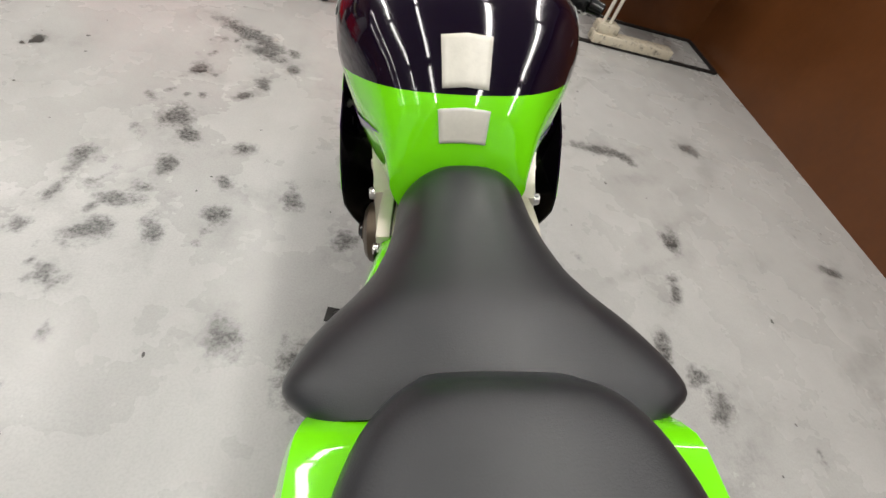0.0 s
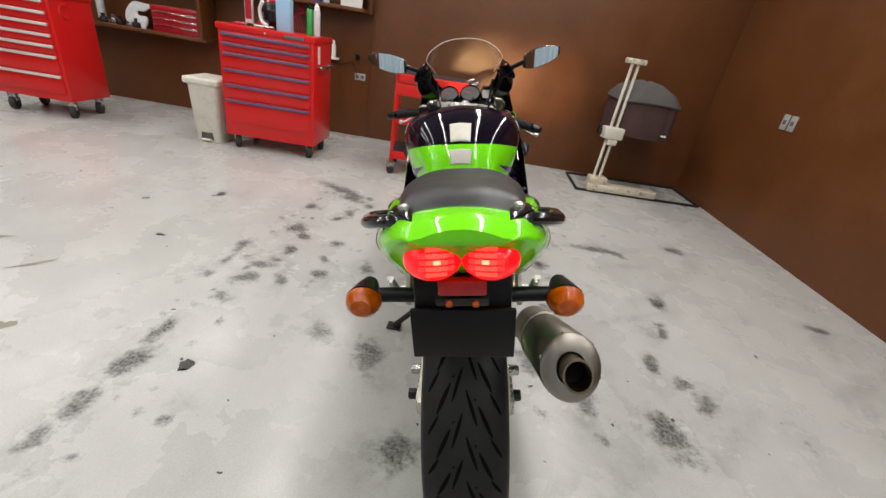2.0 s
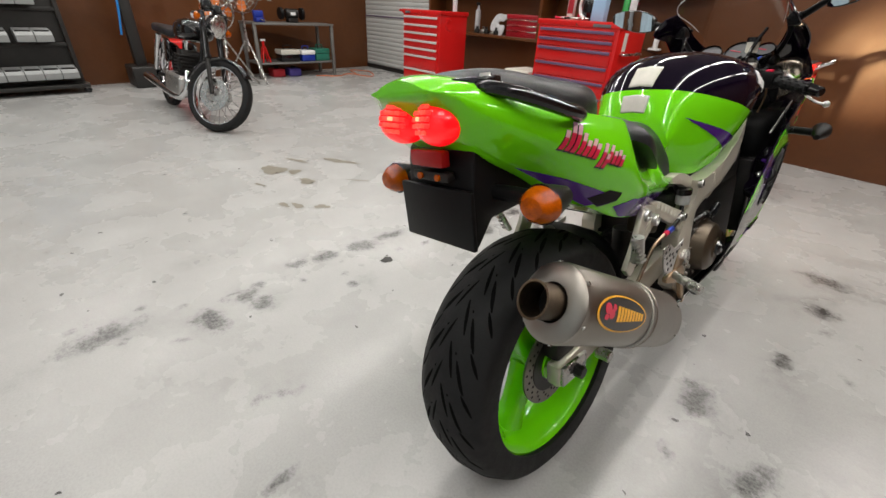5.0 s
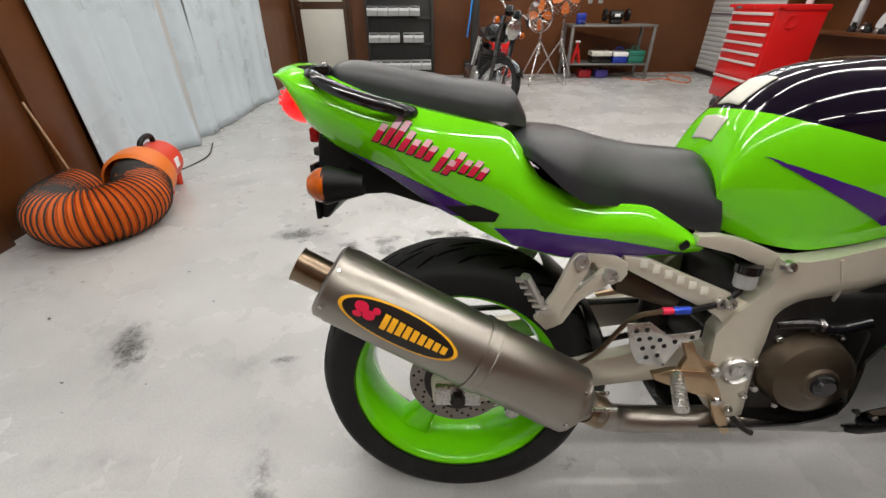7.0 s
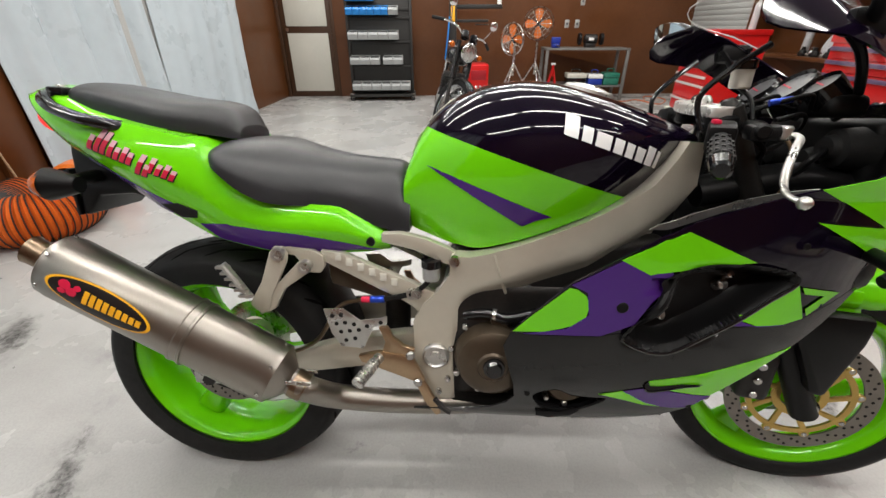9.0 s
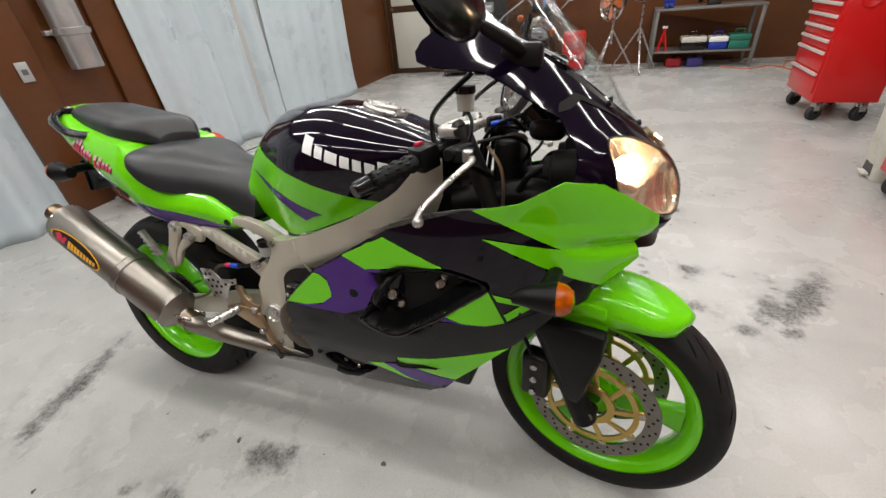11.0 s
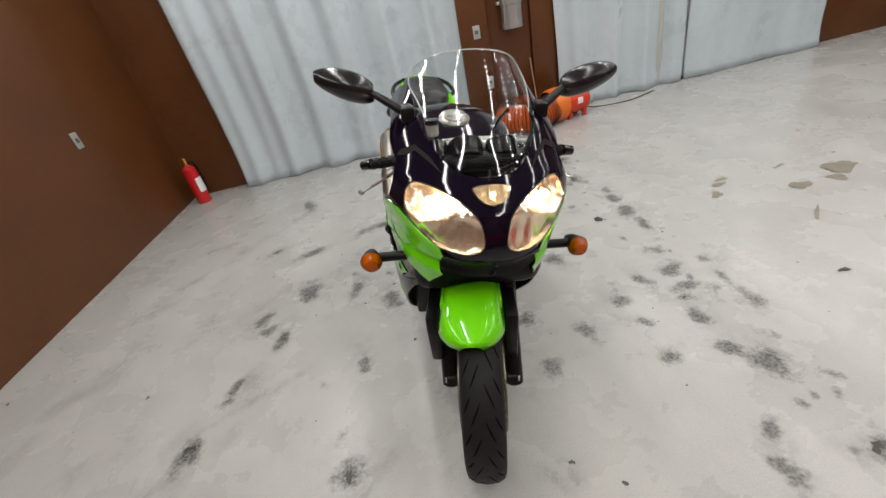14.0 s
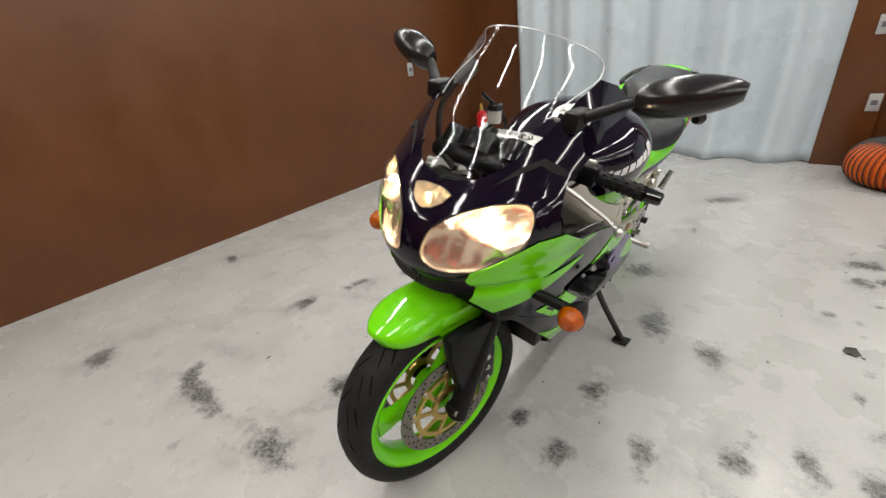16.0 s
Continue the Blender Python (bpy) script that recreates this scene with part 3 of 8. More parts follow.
# blower with its coiled duct
blow = thing("blower", pose(-1.98, -1.88, 0, 0, 0, 12), "orange-red portable ventilation blower with a coiled orange duct", "blower")
part("casing", lathe([(0.0, -0.08), (0.11, -0.08), (0.128, -0.07), (0.13, 0.0), (0.135, 0.08), (0.13, 0.19), (0.122, 0.2), (0.1, 0.2)], 36, "x"), BLOWRED, blow, m=pose(0, 0, 0.17))
for x in (-0.04, 0.14):
    for y in (-0.07, 0.07):
        part("foot", cyl((x, y, 0), (x, y, 0.09), 0.022, 0.03, bevel=0.004), BLOWRED, blow)
part("handle", tube([(-0.04, 0, 0.29), (-0.03, 0, 0.335), (0.05, 0, 0.35), (0.13, 0, 0.335), (0.15, 0, 0.29)], 0.016), PLASTIC, blow, "black carrying handle")
part("grille", lathe([(0.10, -0.076), (0.104, -0.086), (0.112, -0.086), (0.115, -0.076)], 32, "x"), PLASTIC, blow, m=pose(0, 0, 0.17))
part("sticker", box(0.02, 0.08, 0.130, 0.137, 0.15, 0.21, 0.002), WHITE, blow, "white sticker")
part("collar", lathe([(0.128, 0.16), (0.165, 0.19), (0.172, 0.24), (0.168, 0.34), (0.150, 0.36)], 36, "x"), ORANGEP, blow, "orange duct collar", m=pose(0, 0, 0.17))
DUCTLINE = ((0.28, 0, 0.165), (0.40, 0.05, 0.15), (0.55, 0.08, 0.14), (0.69, 0.02, 0.14), (0.75, -0.11, 0.14), (0.68, -0.24, 0.14), (0.53, -0.29, 0.14), (0.36, -0.27, 0.14))
pts = curve_pts(DUCTLINE, 26)
rows = []
for i, p in enumerate(pts):
    t = (pts[min(i + 1, len(pts) - 1)] - pts[max(i - 1, 0)]).normalized()
    side, r = t.cross(Vector((0, 0, 1))).normalized(), 0.130 + 0.012 * math.cos(i * math.pi / 2)
    rows.append([p + r * (math.cos(a) * side + math.sin(a) * Vector((0, 0, 1))) for a in (6.2832 * k / 28 for k in range(28))])
part("flexible_duct", rings(rows, True, False), ORANGE, blow, "ribbed orange fabric duct", angle=60)
for i in range(2, len(pts) - 2, 4):
    p, t = pts[i], (pts[i + 1] - pts[i - 1]).normalized()
    bm = lathe([(0.139, -0.004), (0.1455, 0), (0.139, 0.004)], 24)
    bm.transform(Matrix.Translation(p) @ t.to_track_quat("Z", "Y").to_matrix().to_4x4())
    part("coil", bm, WIRE, blow)
part("cord", tube([(-0.05, -0.1, 0.1), (-0.25, -0.05, 0.01), (-0.6, 0.1, 0.006), (-1.0, 0.05, 0.006)], 0.005, 6), PLASTIC, blow)


# ---------------------------------------------------------------- tool chests
def castor(parent, x, y, r=0.05):
    c = part("castor", lathe([(0.01, -0.024), (r - 0.006, -0.024), (r, -0.016), (r, 0.016), (r - 0.006, 0.024), (0.01, 0.024)], 20, "x"), CASTOR, parent, "black swivel castor", m=pose(x, y, r, 0, 0, 25))
    part("fork", box(-0.030, 0.030, -0.03, 0.03, 0.016, max(0.075, 0.10 - (0.062 - r) * 2) if r > 0.05 else 0.075, 0.004), STEEL, c, "steel castor fork")


def tool_chest(m, w, d, z0, z1, heights, trim, label):
    ob = thing("tool_chest", m, label, "tool chest", "red tool chests")
    part("body", box(0, w, 0, d, z0, z1, 0.006), RED, ob)
    part("lid_lip", box(-0.012, w + 0.012, -0.012, d + 0.01, z1 - 0.035, z1 + 0.012, 0.006), RED, ob)
    z = z1 - 0.05
    for h in heights:
        dr = part("drawer", box(0.03, w - 0.03, -0.014, 0.02, z - h + 0.006, z, 0.004), RED, ob)
        part("drawer_pull", box(0.035, w - 0.035, -0.034, -0.012, z - 0.030, z - 0.006, 0.006), trim, dr, "long metal drawer pull")
        z -= h
    part("lock", cyl((w * 0.5, -0.014, z1 - 0.018), (w * 0.5, -0.006, z1 - 0.018), 0.008), CHROME, ob)
    part("badge", box(0.05 if trim is PULL else w * 0.7, 0.15 if trim is PULL else w * 0.9, -0.016, -0.010, z1 - 0.030, z1 - 0.006, 0.001), INK, ob, "dark maker's badge")
    for x in (0.07, w - 0.07):
        for y in (0.07, d - 0.07):
            castor(ob, x, y, 0.062)
    if trim is PULL:
        part("side_cup", lathe([(0.0, 0.004), (0.03, 0.004), (0.045, 0.012), (0.055, 0.012), (0.062, 0.0)], 28, "x"), RED, ob, "round pressed hand hold", m=Matrix.Translation((w, 0.14, z1 - 0.13)))
        for x in (-0.03, w + 0.03):
            part("lid_end", box(x - 0.02, x + 0.02, -0.03, 0.03, z1 - 0.02, z1 + 0.008, 0.005), RED, ob)
    else:
        part("side_handle", tube([(w, 0.1, z1 - 0.22), (w + 0.04, 0.1, z1 - 0.22), (w + 0.04, d - 0.1, z1 - 0.22), (w, d - 0.1, z1 - 0.22)], 0.011), STEEL, ob)
        part("side_sticker", box(w, w + 0.002, 0.10, 0.16, z1 - 0.20, z1 - 0.06, 0.0), PAPER, ob, "pale sticker")
    return ob


tool_chest(pose(-4.36, 3.06, 0, 0, 0, -2), 0.70, 0.44, 0.16, 1.03, (0.086, 0.086, 0.086, 0.086, 0.086, 0.16, 0.17), PULL, "red steel tool chest on castors with bright drawer pulls")
tool_chest(pose(-2.22, 2.93, 0, 0, 0, -2), 0.80, 0.48, 0.125, 1.02, (0.075, 0.075, 0.125, 0.125, 0.125, 0.21), VIOLET, "red steel tool chest on castors with violet drawer pulls")
cart = thing("tool_cart", pose(-0.72, 2.86, 0, 0, 0, 2), "red open tool cart with black rubber tray mats", "tool cart")
for z in (0.14, 0.46, 0.80):
    part("tray", box(0, 0.62, 0, 0.4, z, z + 0.07, 0.008), RED, cart)
    part("mat", box(0.02, 0.60, 0.02, 0.38, z + 0.070, z + 0.076, 0.002), CASTOR, cart)
for x in (0.015, 0.605):
    for y in (0.015, 0.385):
        part("leg", box(x - 0.015, x + 0.015, y - 0.015, y + 0.015, 0.08, 0.87, 0.004), RED, cart)
        castor(cart, x, y, 0.045)
part("push_handle", tube([(0.62, 0.04, 0.85), (0.70, 0.04, 0.90), (0.70, 0.36, 0.90), (0.62, 0.36, 0.85)], 0.012), CHROME, cart)
part("drawer_front", box(0.02, 0.60, -0.012, 0.0, 0.70, 0.79, 0.004), RED, cart)

# waste bin
binn = thing("waste_bin", pose(-2.42, 3.12, 0, 0, 0, -4), "off-white plastic pedal bin beside a tool chest", "waste bin")
rows = []
for z, a, b in ((0, 0.115, 0.13), (0.01, 0.12, 0.135), (0.5, 0.145, 0.16), (0.51, 0.15, 0.165)):
    rows.append([(a * math.copysign(abs(math.cos(t)) ** 0.35, math.cos(t)), b * math.copysign(abs(math.sin(t)) ** 0.35, math.sin(t)), z) for t in (6.2832 * k / 40 for k in range(40))])
part("bucket", rings(rows), OFFWHITE, binn)
part("lid", box(-0.16, 0.16, -0.175, 0.175, 0.505, 0.565, 0.018, 3), OFFWHITE, binn)
# solid dark grey block whose colour stands for the shade behind the pedal
part("pedal_recess", box(-0.06, 0.06, -0.139, -0.10, 0.02, 0.10, 0.008), CLOTHG, binn)
part("pedal", box(-0.045, 0.045, -0.165, -0.12, 0.02, 0.035, 0.006), OFFWHITE, binn)

# column stand
stand = thing("column_stand", pose(1.36, 3.38, 0, 0, 0, 1), "chipped cream column stand on a flat steel frame base", "stand")
for a, b in (((-0.11, 0.48), (1.19, 0.47)), ((1.19, 0.47), (1.15, -0.14)), ((1.15, -0.14), (-0.17, -0.12)), ((-0.17, -0.12), (-0.11, 0.48))):
    part("base_rail", tube([(*a, 0.012), (*b, 0.012)], 0.014, 8), DARKMETAL, stand)
part("foot_beam", box(-0.07, 0.66, -0.15, -0.03, 0.02, 0.09, 0.008), CHIPPED, stand, "cream foot beam with chipped paint")
part("foot_block", box(-0.06, 0.12, -0.13, -0.01, 0.09, 0.16, 0.01), CHIPPED, stand)
for x in (-0.012, 0.048):
    part("column_tube", cyl((x, -0.07, 0.1), (x + 0.02, -0.07, 1.24), 0.014), OFFWHITE, stand, "slim cream column tube")
part("top_block", box(-0.055, 0.125, -0.11, -0.03, 1.23, 1.275, 0.008), CHIPPED, stand)
part("slide_clamp", box(-0.07, 0.13, -0.125, -0.02, 0.55, 0.66, 0.012), OFFWHITE, stand, "off-white sliding clamp")
part("clamp_neck", box(0.0, 0.09, -0.12, -0.03, 0.49, 0.55, 0.01), OFFWHITE, stand)
part("hand_wheel", lathe([(0.05, -0.008), (0.06, 0), (0.05, 0.008), (0.045, 0)], 24, "x"), DARKMETAL, stand, m=pose(-0.10, -0.07, 0.61))
# covered machine in the corner
cover = thing("covered_box", FRONT @ pose(1.72, -0.02, 0.60), "boxy machine under a dusky brown cloth cover on the wall", "covered machine")
rows = []
for z, a, b, k in ((0.0, 0.275, 0.31, 0.35), (0.02, 0.280, 0.315, 0.35), (0.20, 0.285, 0.315, 0.4), (0.34, 0.275, 0.30, 0.4)):
    rows.append([(a * math.copysign(abs(math.cos(t)) ** k, math.cos(t)) + 0.008 * math.sin(7 * t), -0.36 + b * math.copysign(abs(math.sin(t)) ** k, math.sin(t)) + 0.008 * math.sin(9 * t), z + 0.008 * math.sin(5 * t)) for t in (6.2832 * k2 / 72 for k2 in range(72))])
part("skirt", rings(rows, cap=True), CLOTH, cover)
rows = []
for z, a, b in ((0.305, 0.302, 0.328), (0.318, 0.312, 0.336), (0.345, 0.300, 0.325), (0.43, 0.235, 0.255), (0.485, 0.13, 0.15), (0.50, 0.04, 0.05)):
    rows.append([(a * math.copysign(abs(math.cos(t)) ** 0.45, math.cos(t)), -0.36 + b * math.copysign(abs(math.sin(t)) ** 0.45, math.sin(t)), z + 0.010 * math.sin(3 * t)) for t in (6.2832 * k2 / 72 for k2 in range(72))])
part("hood", rings(rows, cap=True), CLOTHG, cover, "greyer cloth top")
part("tag", box(0.16, 0.21, -0.690, -0.682, 0.045, 0.060, 0.002), WHITE, cover, "small white tag")

# ---------------------------------------------------------------- shelves on the front wall
SH = FRONT @ pose(0, -0.001, 0)
shelf = thing("wall_shelf", SH, "brown plywood wall shelf crowded with cans", "shelf", "", "")
part("board", box(-4.88, -1.19, -0.30, 0, 1.285, 1.32, 0.004), BROWN, shelf)
part("upright", box(-2.90, -2.86, -0.30, 0, 0.80, 2.2, 0.004), BROWN, shelf)
part("upright", box(-4.92, -4.88, -0.30, 0, 0.80, 2.2, 0.004), BROWN, shelf)
part("upright", box(-1.19, -1.15, -0.12, 0, 1.285, 2.2, 0.004), BROWN, shelf)
part("ledge", box(-4.92, -2.86, -0.26, 0, 0.765, 0.80, 0.004), BROWN, shelf)
part("upper_board", box(-4.88, -1.19, -0.30, 0, 1.72, 1.755, 0.004), BROWN, shelf)
rng = random.Random(5)


def can(x, y, z, r, h, material, label, spray=False):
    ob = thing("can", SH @ pose(x, y, z, 0, 0, rng.uniform(0, 360)), label, "can", "cans on the wall shelf")
    part("body", lathe([(0, 0), (r - 0.002, 0), (r, 0.003), (r, h - 0.004), (r - 0.003, h), (0, h)], 18), material, ob)
    if spray:
        part("cap", lathe([(r * 0.8, h), (r * 0.8, h + 0.02), (r * 0.45, h + 0.035), (0, h + 0.036)], 16), WHITE, ob, "white cap")
    else:
        part("band", lathe([(r, h * 0.35), (r + 0.0008, h * 0.36), (r + 0.0008, h * 0.6), (r, h * 0.61)], 18), CANWHITE, ob, "pale printed band")
    return ob


x = -2.82
while x < -1.70:
    pick = rng.random()
    if pick < 0.3 and x > -2.45:
        w = rng.uniform(0.08, 0.12)
        ob = thing("carton", SH @ pose(x, 0, 1.32), "violet printed carton on a wall shelf", "carton", "boxes on the wall shelf")
        part("box_body", box(0, w, -0.27, -0.12, 0, rng.uniform(0.13, 0.16), 0.003), CANVIOLET, ob)
        part("printed_label", box(0.012, w - 0.012, -0.273, -0.268, 0.04, 0.075, 0.001), CANWHITE, ob, "pale printed band")
        x += w + 0.006
    else:
        r = rng.uniform(0.030, 0.040)
        can(x + r, rng.uniform(-0.235, -0.20), 1.32, r, rng.uniform(0.15, 0.20), CANVIOLET if rng.random() < 0.7 else CANWHITE, "violet and white printed tin on a shelf", rng.random() < 0.35)
        if rng.random() < 0.6:
            can(x + r + 0.02, rng.uniform(-0.14, -0.10), 1.32, r, rng.uniform(0.18, 0.24), CANWHITE if rng.random() < 0.5 else CANVIOLET, "violet and white printed tin on a shelf", rng.random() < 0.5)
        x += 2 * r + rng.uniform(0.003, 0.010)
can(-1.60, -0.20, 1.32, 0.03, 0.13, CANWHITE, "white spray can with a cap on a shelf", True)
x = -4.7
while x < -3.2:
    w = rng.uniform(0.12, 0.28)
    if x < -3.6:
        ob = thing("carton", SH @ pose(x, 0, 1.32), "pale yellow cardboard box on a wall shelf", "carton", "boxes on the wall shelf")
        part("box_body", box(0, w, -0.27, -0.06, 0, rng.uniform(0.11, 0.16), 0.003), YELLOWB, ob)
        part("printed_label", box(0.02, w * 0.7, -0.273, -0.268, 0.03, 0.08, 0.001), PAPER, ob, "pale printed label")
    else:
        ob = thing("bottle", SH @ pose(x, -0.18, 1.32), "pale plastic bottle on a wall shelf", "bottle", "bottles on the wall shelf")
        part("body", lathe([(0, 0), (0.045, 0), (0.048, 0.004), (0.048, 0.14), (0.02, 0.17), (0.015, 0.18), (0, 0.18)], 20), CANWHITE, ob)
        part("cap", lathe([(0.018, 0.178), (0.018, 0.2), (0, 0.2)], 14), TEAL, ob)
        w = 0.10
    x += w + 0.02
notice = thing("document_holder", SH @ pose(-1.345, -0.20, 1.32, -8), "white printed sheet in a stand on the shelf", "document")
part("sheet", box(-0.11, 0.11, -0.004, 0.004, 0, 0.30, 0.002), PAPER, notice)
for k in range(9):
    part("print_line", box(-0.085, 0.085 - 0.03 * (k % 3), -0.0055, -0.004, 0.26 - 0.024 * k, 0.266 - 0.024 * k, 0), INK, notice)

# ledge things
tb_ = thing("toolbox", SH @ pose(-3.42, -0.245, 0.80), "dark red metal toolbox with three drawers on a ledge", "toolbox")
part("body", box(0, 0.50, 0, 0.22, 0, 0.24, 0.008), REDDK, tb_)
for z in (0.03, 0.09, 0.15):
    dr = part("drawer", box(0.02, 0.48, -0.008, 0.01, z, z + 0.05, 0.003), REDDK, tb_)
    part("drawer_pull", box(0.02, 0.48, -0.018, -0.006, z + 0.03, z + 0.044, 0.003), CHROME, dr)
part("lid", box(-0.005, 0.505, -0.01, 0.225, 0.205, 0.25, 0.008), REDDK, tb_)
br = thing("bracket", SH @ pose(-3.60, -0.17, 0.80, -12, 0, 0), "white cut-out metal plate leaning on a ledge", "metal part")
part("plate", slab(smooth_loop([(-0.16, 0.05), (-0.17, 0.13), (-0.13, 0.21), (-0.07, 0.25), (0.03, 0.245), (0.13, 0.235), (0.135, 0.215), (0.08, 0.20), (0.03, 0.165), (-0.03, 0.165), (-0.05, 0.14), (-0.02, 0.12), (0.05, 0.12), (0.07, 0.08), (0.04, 0.0), (0.0, 0.0), (-0.02, 0.05), (-0.09, 0.045)], 3), -0.01, 0.01, 0.003, "y"), CANWHITE, br)
for k in range(5):
    cl = thing("machine_part", SH @ pose(-4.02 + 0.09 * k, -0.16 + 0.03 * (k % 2), 0.80, 0, 0, 40 * k), "small dark metal machine part on a ledge", "machine part", "parts on the ledge")
    bm = lathe([(0, 0), (0.035, 0), (0.04, 0.02), (0.03, 0.05), (0.018, 0.055), (0.018, 0.085), (0, 0.085)], 14)
    add(bm, box(-0.05, 0.06, -0.012, 0.012, 0.01, 0.03, 0.004))
    part("casting", bm, (DARKMETAL, STEEL, DARKMETAL, ALU, DARKMETAL)[k], cl)
sp = thing("spray_bottle", SH @ pose(-4.06, -0.12, 0.80), "tall white and green spray bottle on a ledge", "bottle")
part("body", lathe([(0, 0), (0.034, 0), (0.036, 0.004), (0.036, 0.26), (0.016, 0.30), (0.012, 0.33), (0, 0.33)], 18), CANWHITE, sp)
part("nozzle", box(-0.04, 0.016, -0.012, 0.012, 0.33, 0.365, 0.005), CASTOR, sp)
bot = thing("bottle", SH @ pose(-2.70, -0.09, 0.0), "dark bottle with a green label on a bracket", "bottle")
part("body", lathe([(0, 0.78), (0.035, 0.78), (0.036, 0.92), (0.016, 0.96), (0.014, 0.99), (0, 0.99)], 16), GLOSSBLK, bot)
part("label_sheet", lathe([(0.0362, 0.82), (0.037, 0.821), (0.037, 0.899), (0.0362, 0.90)], 16), CANGREEN, bot)
part("bracket", box(-0.05, 0.05, -0.05, 0.09, 0.765, 0.78, 0.003), BROWNDK, bot)
tap = thing("dispenser", SH @ pose(-1.56, -0.001, 0.80), "white pump dispenser on a small wall bracket", "dispenser")
part("bottle_body", box(-0.02, 0.02, -0.07, -0.02, 0.02, 0.15, 0.008), WHITE, tap)
part("pump", box(-0.01, 0.01, -0.075, -0.03, 0.15, 0.19, 0.004), WHITE, tap)
part("bracket", box(-0.05, 0.05, -0.09, 0, 0, 0.02, 0.003), WHITE, tap)
plug = thing("cord", SH @ pose(-1.30, -0.006, 0.66), "thin dark cord with a plug hanging on the wall", "cord")
part("wire", tube([(-0.4, -0.005, 0.14), (-0.2, -0.01, 0.10), (-0.06, -0.01, 0.13), (0.0, -0.02, 0.02)], 0.004, 6), PLASTIC, plug)
part("adapter", box(-0.02, 0.02, -0.04, 0.0, 0.17, 0.23, 0.006), PLASTIC, plug)

# things on the second chest
TOP = pose(-2.22, 2.93, 1.032, 0, 0, -2)
b1 = thing("carton", TOP @ pose(0.13, 0.22, 0, 0, 0, 10), "slim red and white carton standing on a tool chest", "carton")
part("box_body", box(0, 0.06, 0, 0.05, 0, 0.30, 0.002), PAPER, b1)
part("printed_panel", box(0.004, 0.056, -0.002, 0.0, 0.05, 0.22, 0), REDDK, b1)
b1 = thing("carton", TOP @ pose(0.22, 0.25, 0.02, 0, 24, 0), "red carton leaning on a tool chest", "carton")
part("box_body", box(0, 0.08, 0, 0.05, 0, 0.26, 0.002), LOGORED, b1)
part("printed_panel", box(0.01, 0.07, -0.002, 0.0, 0.12, 0.22, 0), PAPER, b1)
hm = thing("bowl", TOP @ pose(0.36, 0.28, 0.002), "round glossy black bowl with a pale edge on a tool chest", "bowl")
part("shell", lathe([(0.0, 0.0), (0.05, 0.002), (0.095, 0.06), (0.10, 0.12), (0.08, 0.19), (0.0, 0.225)], 28), GLOSSBLK, hm)
part("rim", tube([(-0.06, -0.085, 0.20), (-0.10, -0.06, 0.13), (-0.085, -0.06, 0.05), (-0.03, -0.085, 0.02)], 0.014, 8), WHITE, hm, "white crescent edge")
b1 = thing("carton", TOP @ pose(0.44, 0.12, 0), "tall light blue box on a tool chest", "carton")
part("box_body", box(0, 0.12, 0, 0.07, 0, 0.34, 0.003), LTBLUE, b1)
for k, (x, g) in enumerate(((0.68, 0), (0.74, 1))):
    c = thing("spray_can", TOP @ pose(x, 0.25, 0), ("green and black spray can on a tool chest", "white spray can on a tool chest")[g], "spray can", "spray cans on the chest")
    part("body", lathe([(0, 0), (0.026, 0), (0.028, 0.003), (0.028, 0.19), (0.02, 0.205), (0, 0.205)], 18), (CANGREEN, CANWHITE)[g], c)
    part("cap", lathe([(0.022, 0.2), (0.022, 0.225), (0.01, 0.235), (0.008, 0.25), (0, 0.25)], 14), (GLOSSBLK, WHITE)[g], c)
cab = thing("cable_bundle", FRONT @ pose(-1.95, -0.06, 1.0), "tangled thin red cables hanging on the wall", "cable")
for k in range(5):
    part("cable", tube([(0.03 * k - 0.05, 0, 0.02), (0.02 * k - 0.06, 0.02, 0.12 + 0.02 * k), (0.03 * k, 0.0, 0.2), (0.05 - 0.02 * k, 0.03, 0.28)], 0.004, 6), LOGORED, cab)
sm = thing("tool_tray", TOP @ pose(0.12, 0.06, 0), "small hand tools lying on a tool chest", "tools")
for k in range(5):
    part("tool", tube([(0.05 * k, 0.02 * (k % 2), 0.012), (0.05 * k + 0.11, 0.05, 0.016)], 0.009, 8), (LOGORED, STEEL, PLASTIC, OFFWHITE, STEEL)[k], sm)
TOP1 = pose(-4.36, 3.06, 1.042, 0, 0, -2)
pt = thing("spray_can", TOP1 @ pose(0.62, 0.30, 0), "slim white tube standing on a tool chest", "tube")
part("body", lathe([(0, 0), (0.026, 0), (0.028, 0.003), (0.028, 0.2), (0.012, 0.22), (0.012, 0.25), (0, 0.25)], 18), CANWHITE, pt)

# ---------------------------------------------------------------- left wall: rack, bench, fans
rk = thing("bin_rack", pose(-6.42, -1.13, 0, 0, 0, 4), "black steel rack on castors with grey and blue parts bins", "rack")
for y in (0.0, 0.98):
    part("post", box(-0.02, 0.02, y - 0.02, y + 0.02, 0.06, 1.62, 0.003), RACK, rk)
for z in (0.12, 0.5, 0.85, 1.18, 1.3, 1.56):
    part("rail", box(-0.012, 0.012, 0.0, 0.98, z - 0.02, z + 0.02, 0.003), RACK, rk)
part("back_panel", box(-0.03, -0.02, 0.02, 0.96, 0.1, 1.5, 0.002), RACK, rk)
part("base", box(-0.25, 0.2, -0.03, 1.01, 0.06, 0.10, 0.006), RACK, rk)
for y in (0.0, 0.98):
    castor(rk, 0.15, y, 0.035)
    castor(rk, -0.2, y, 0.035)


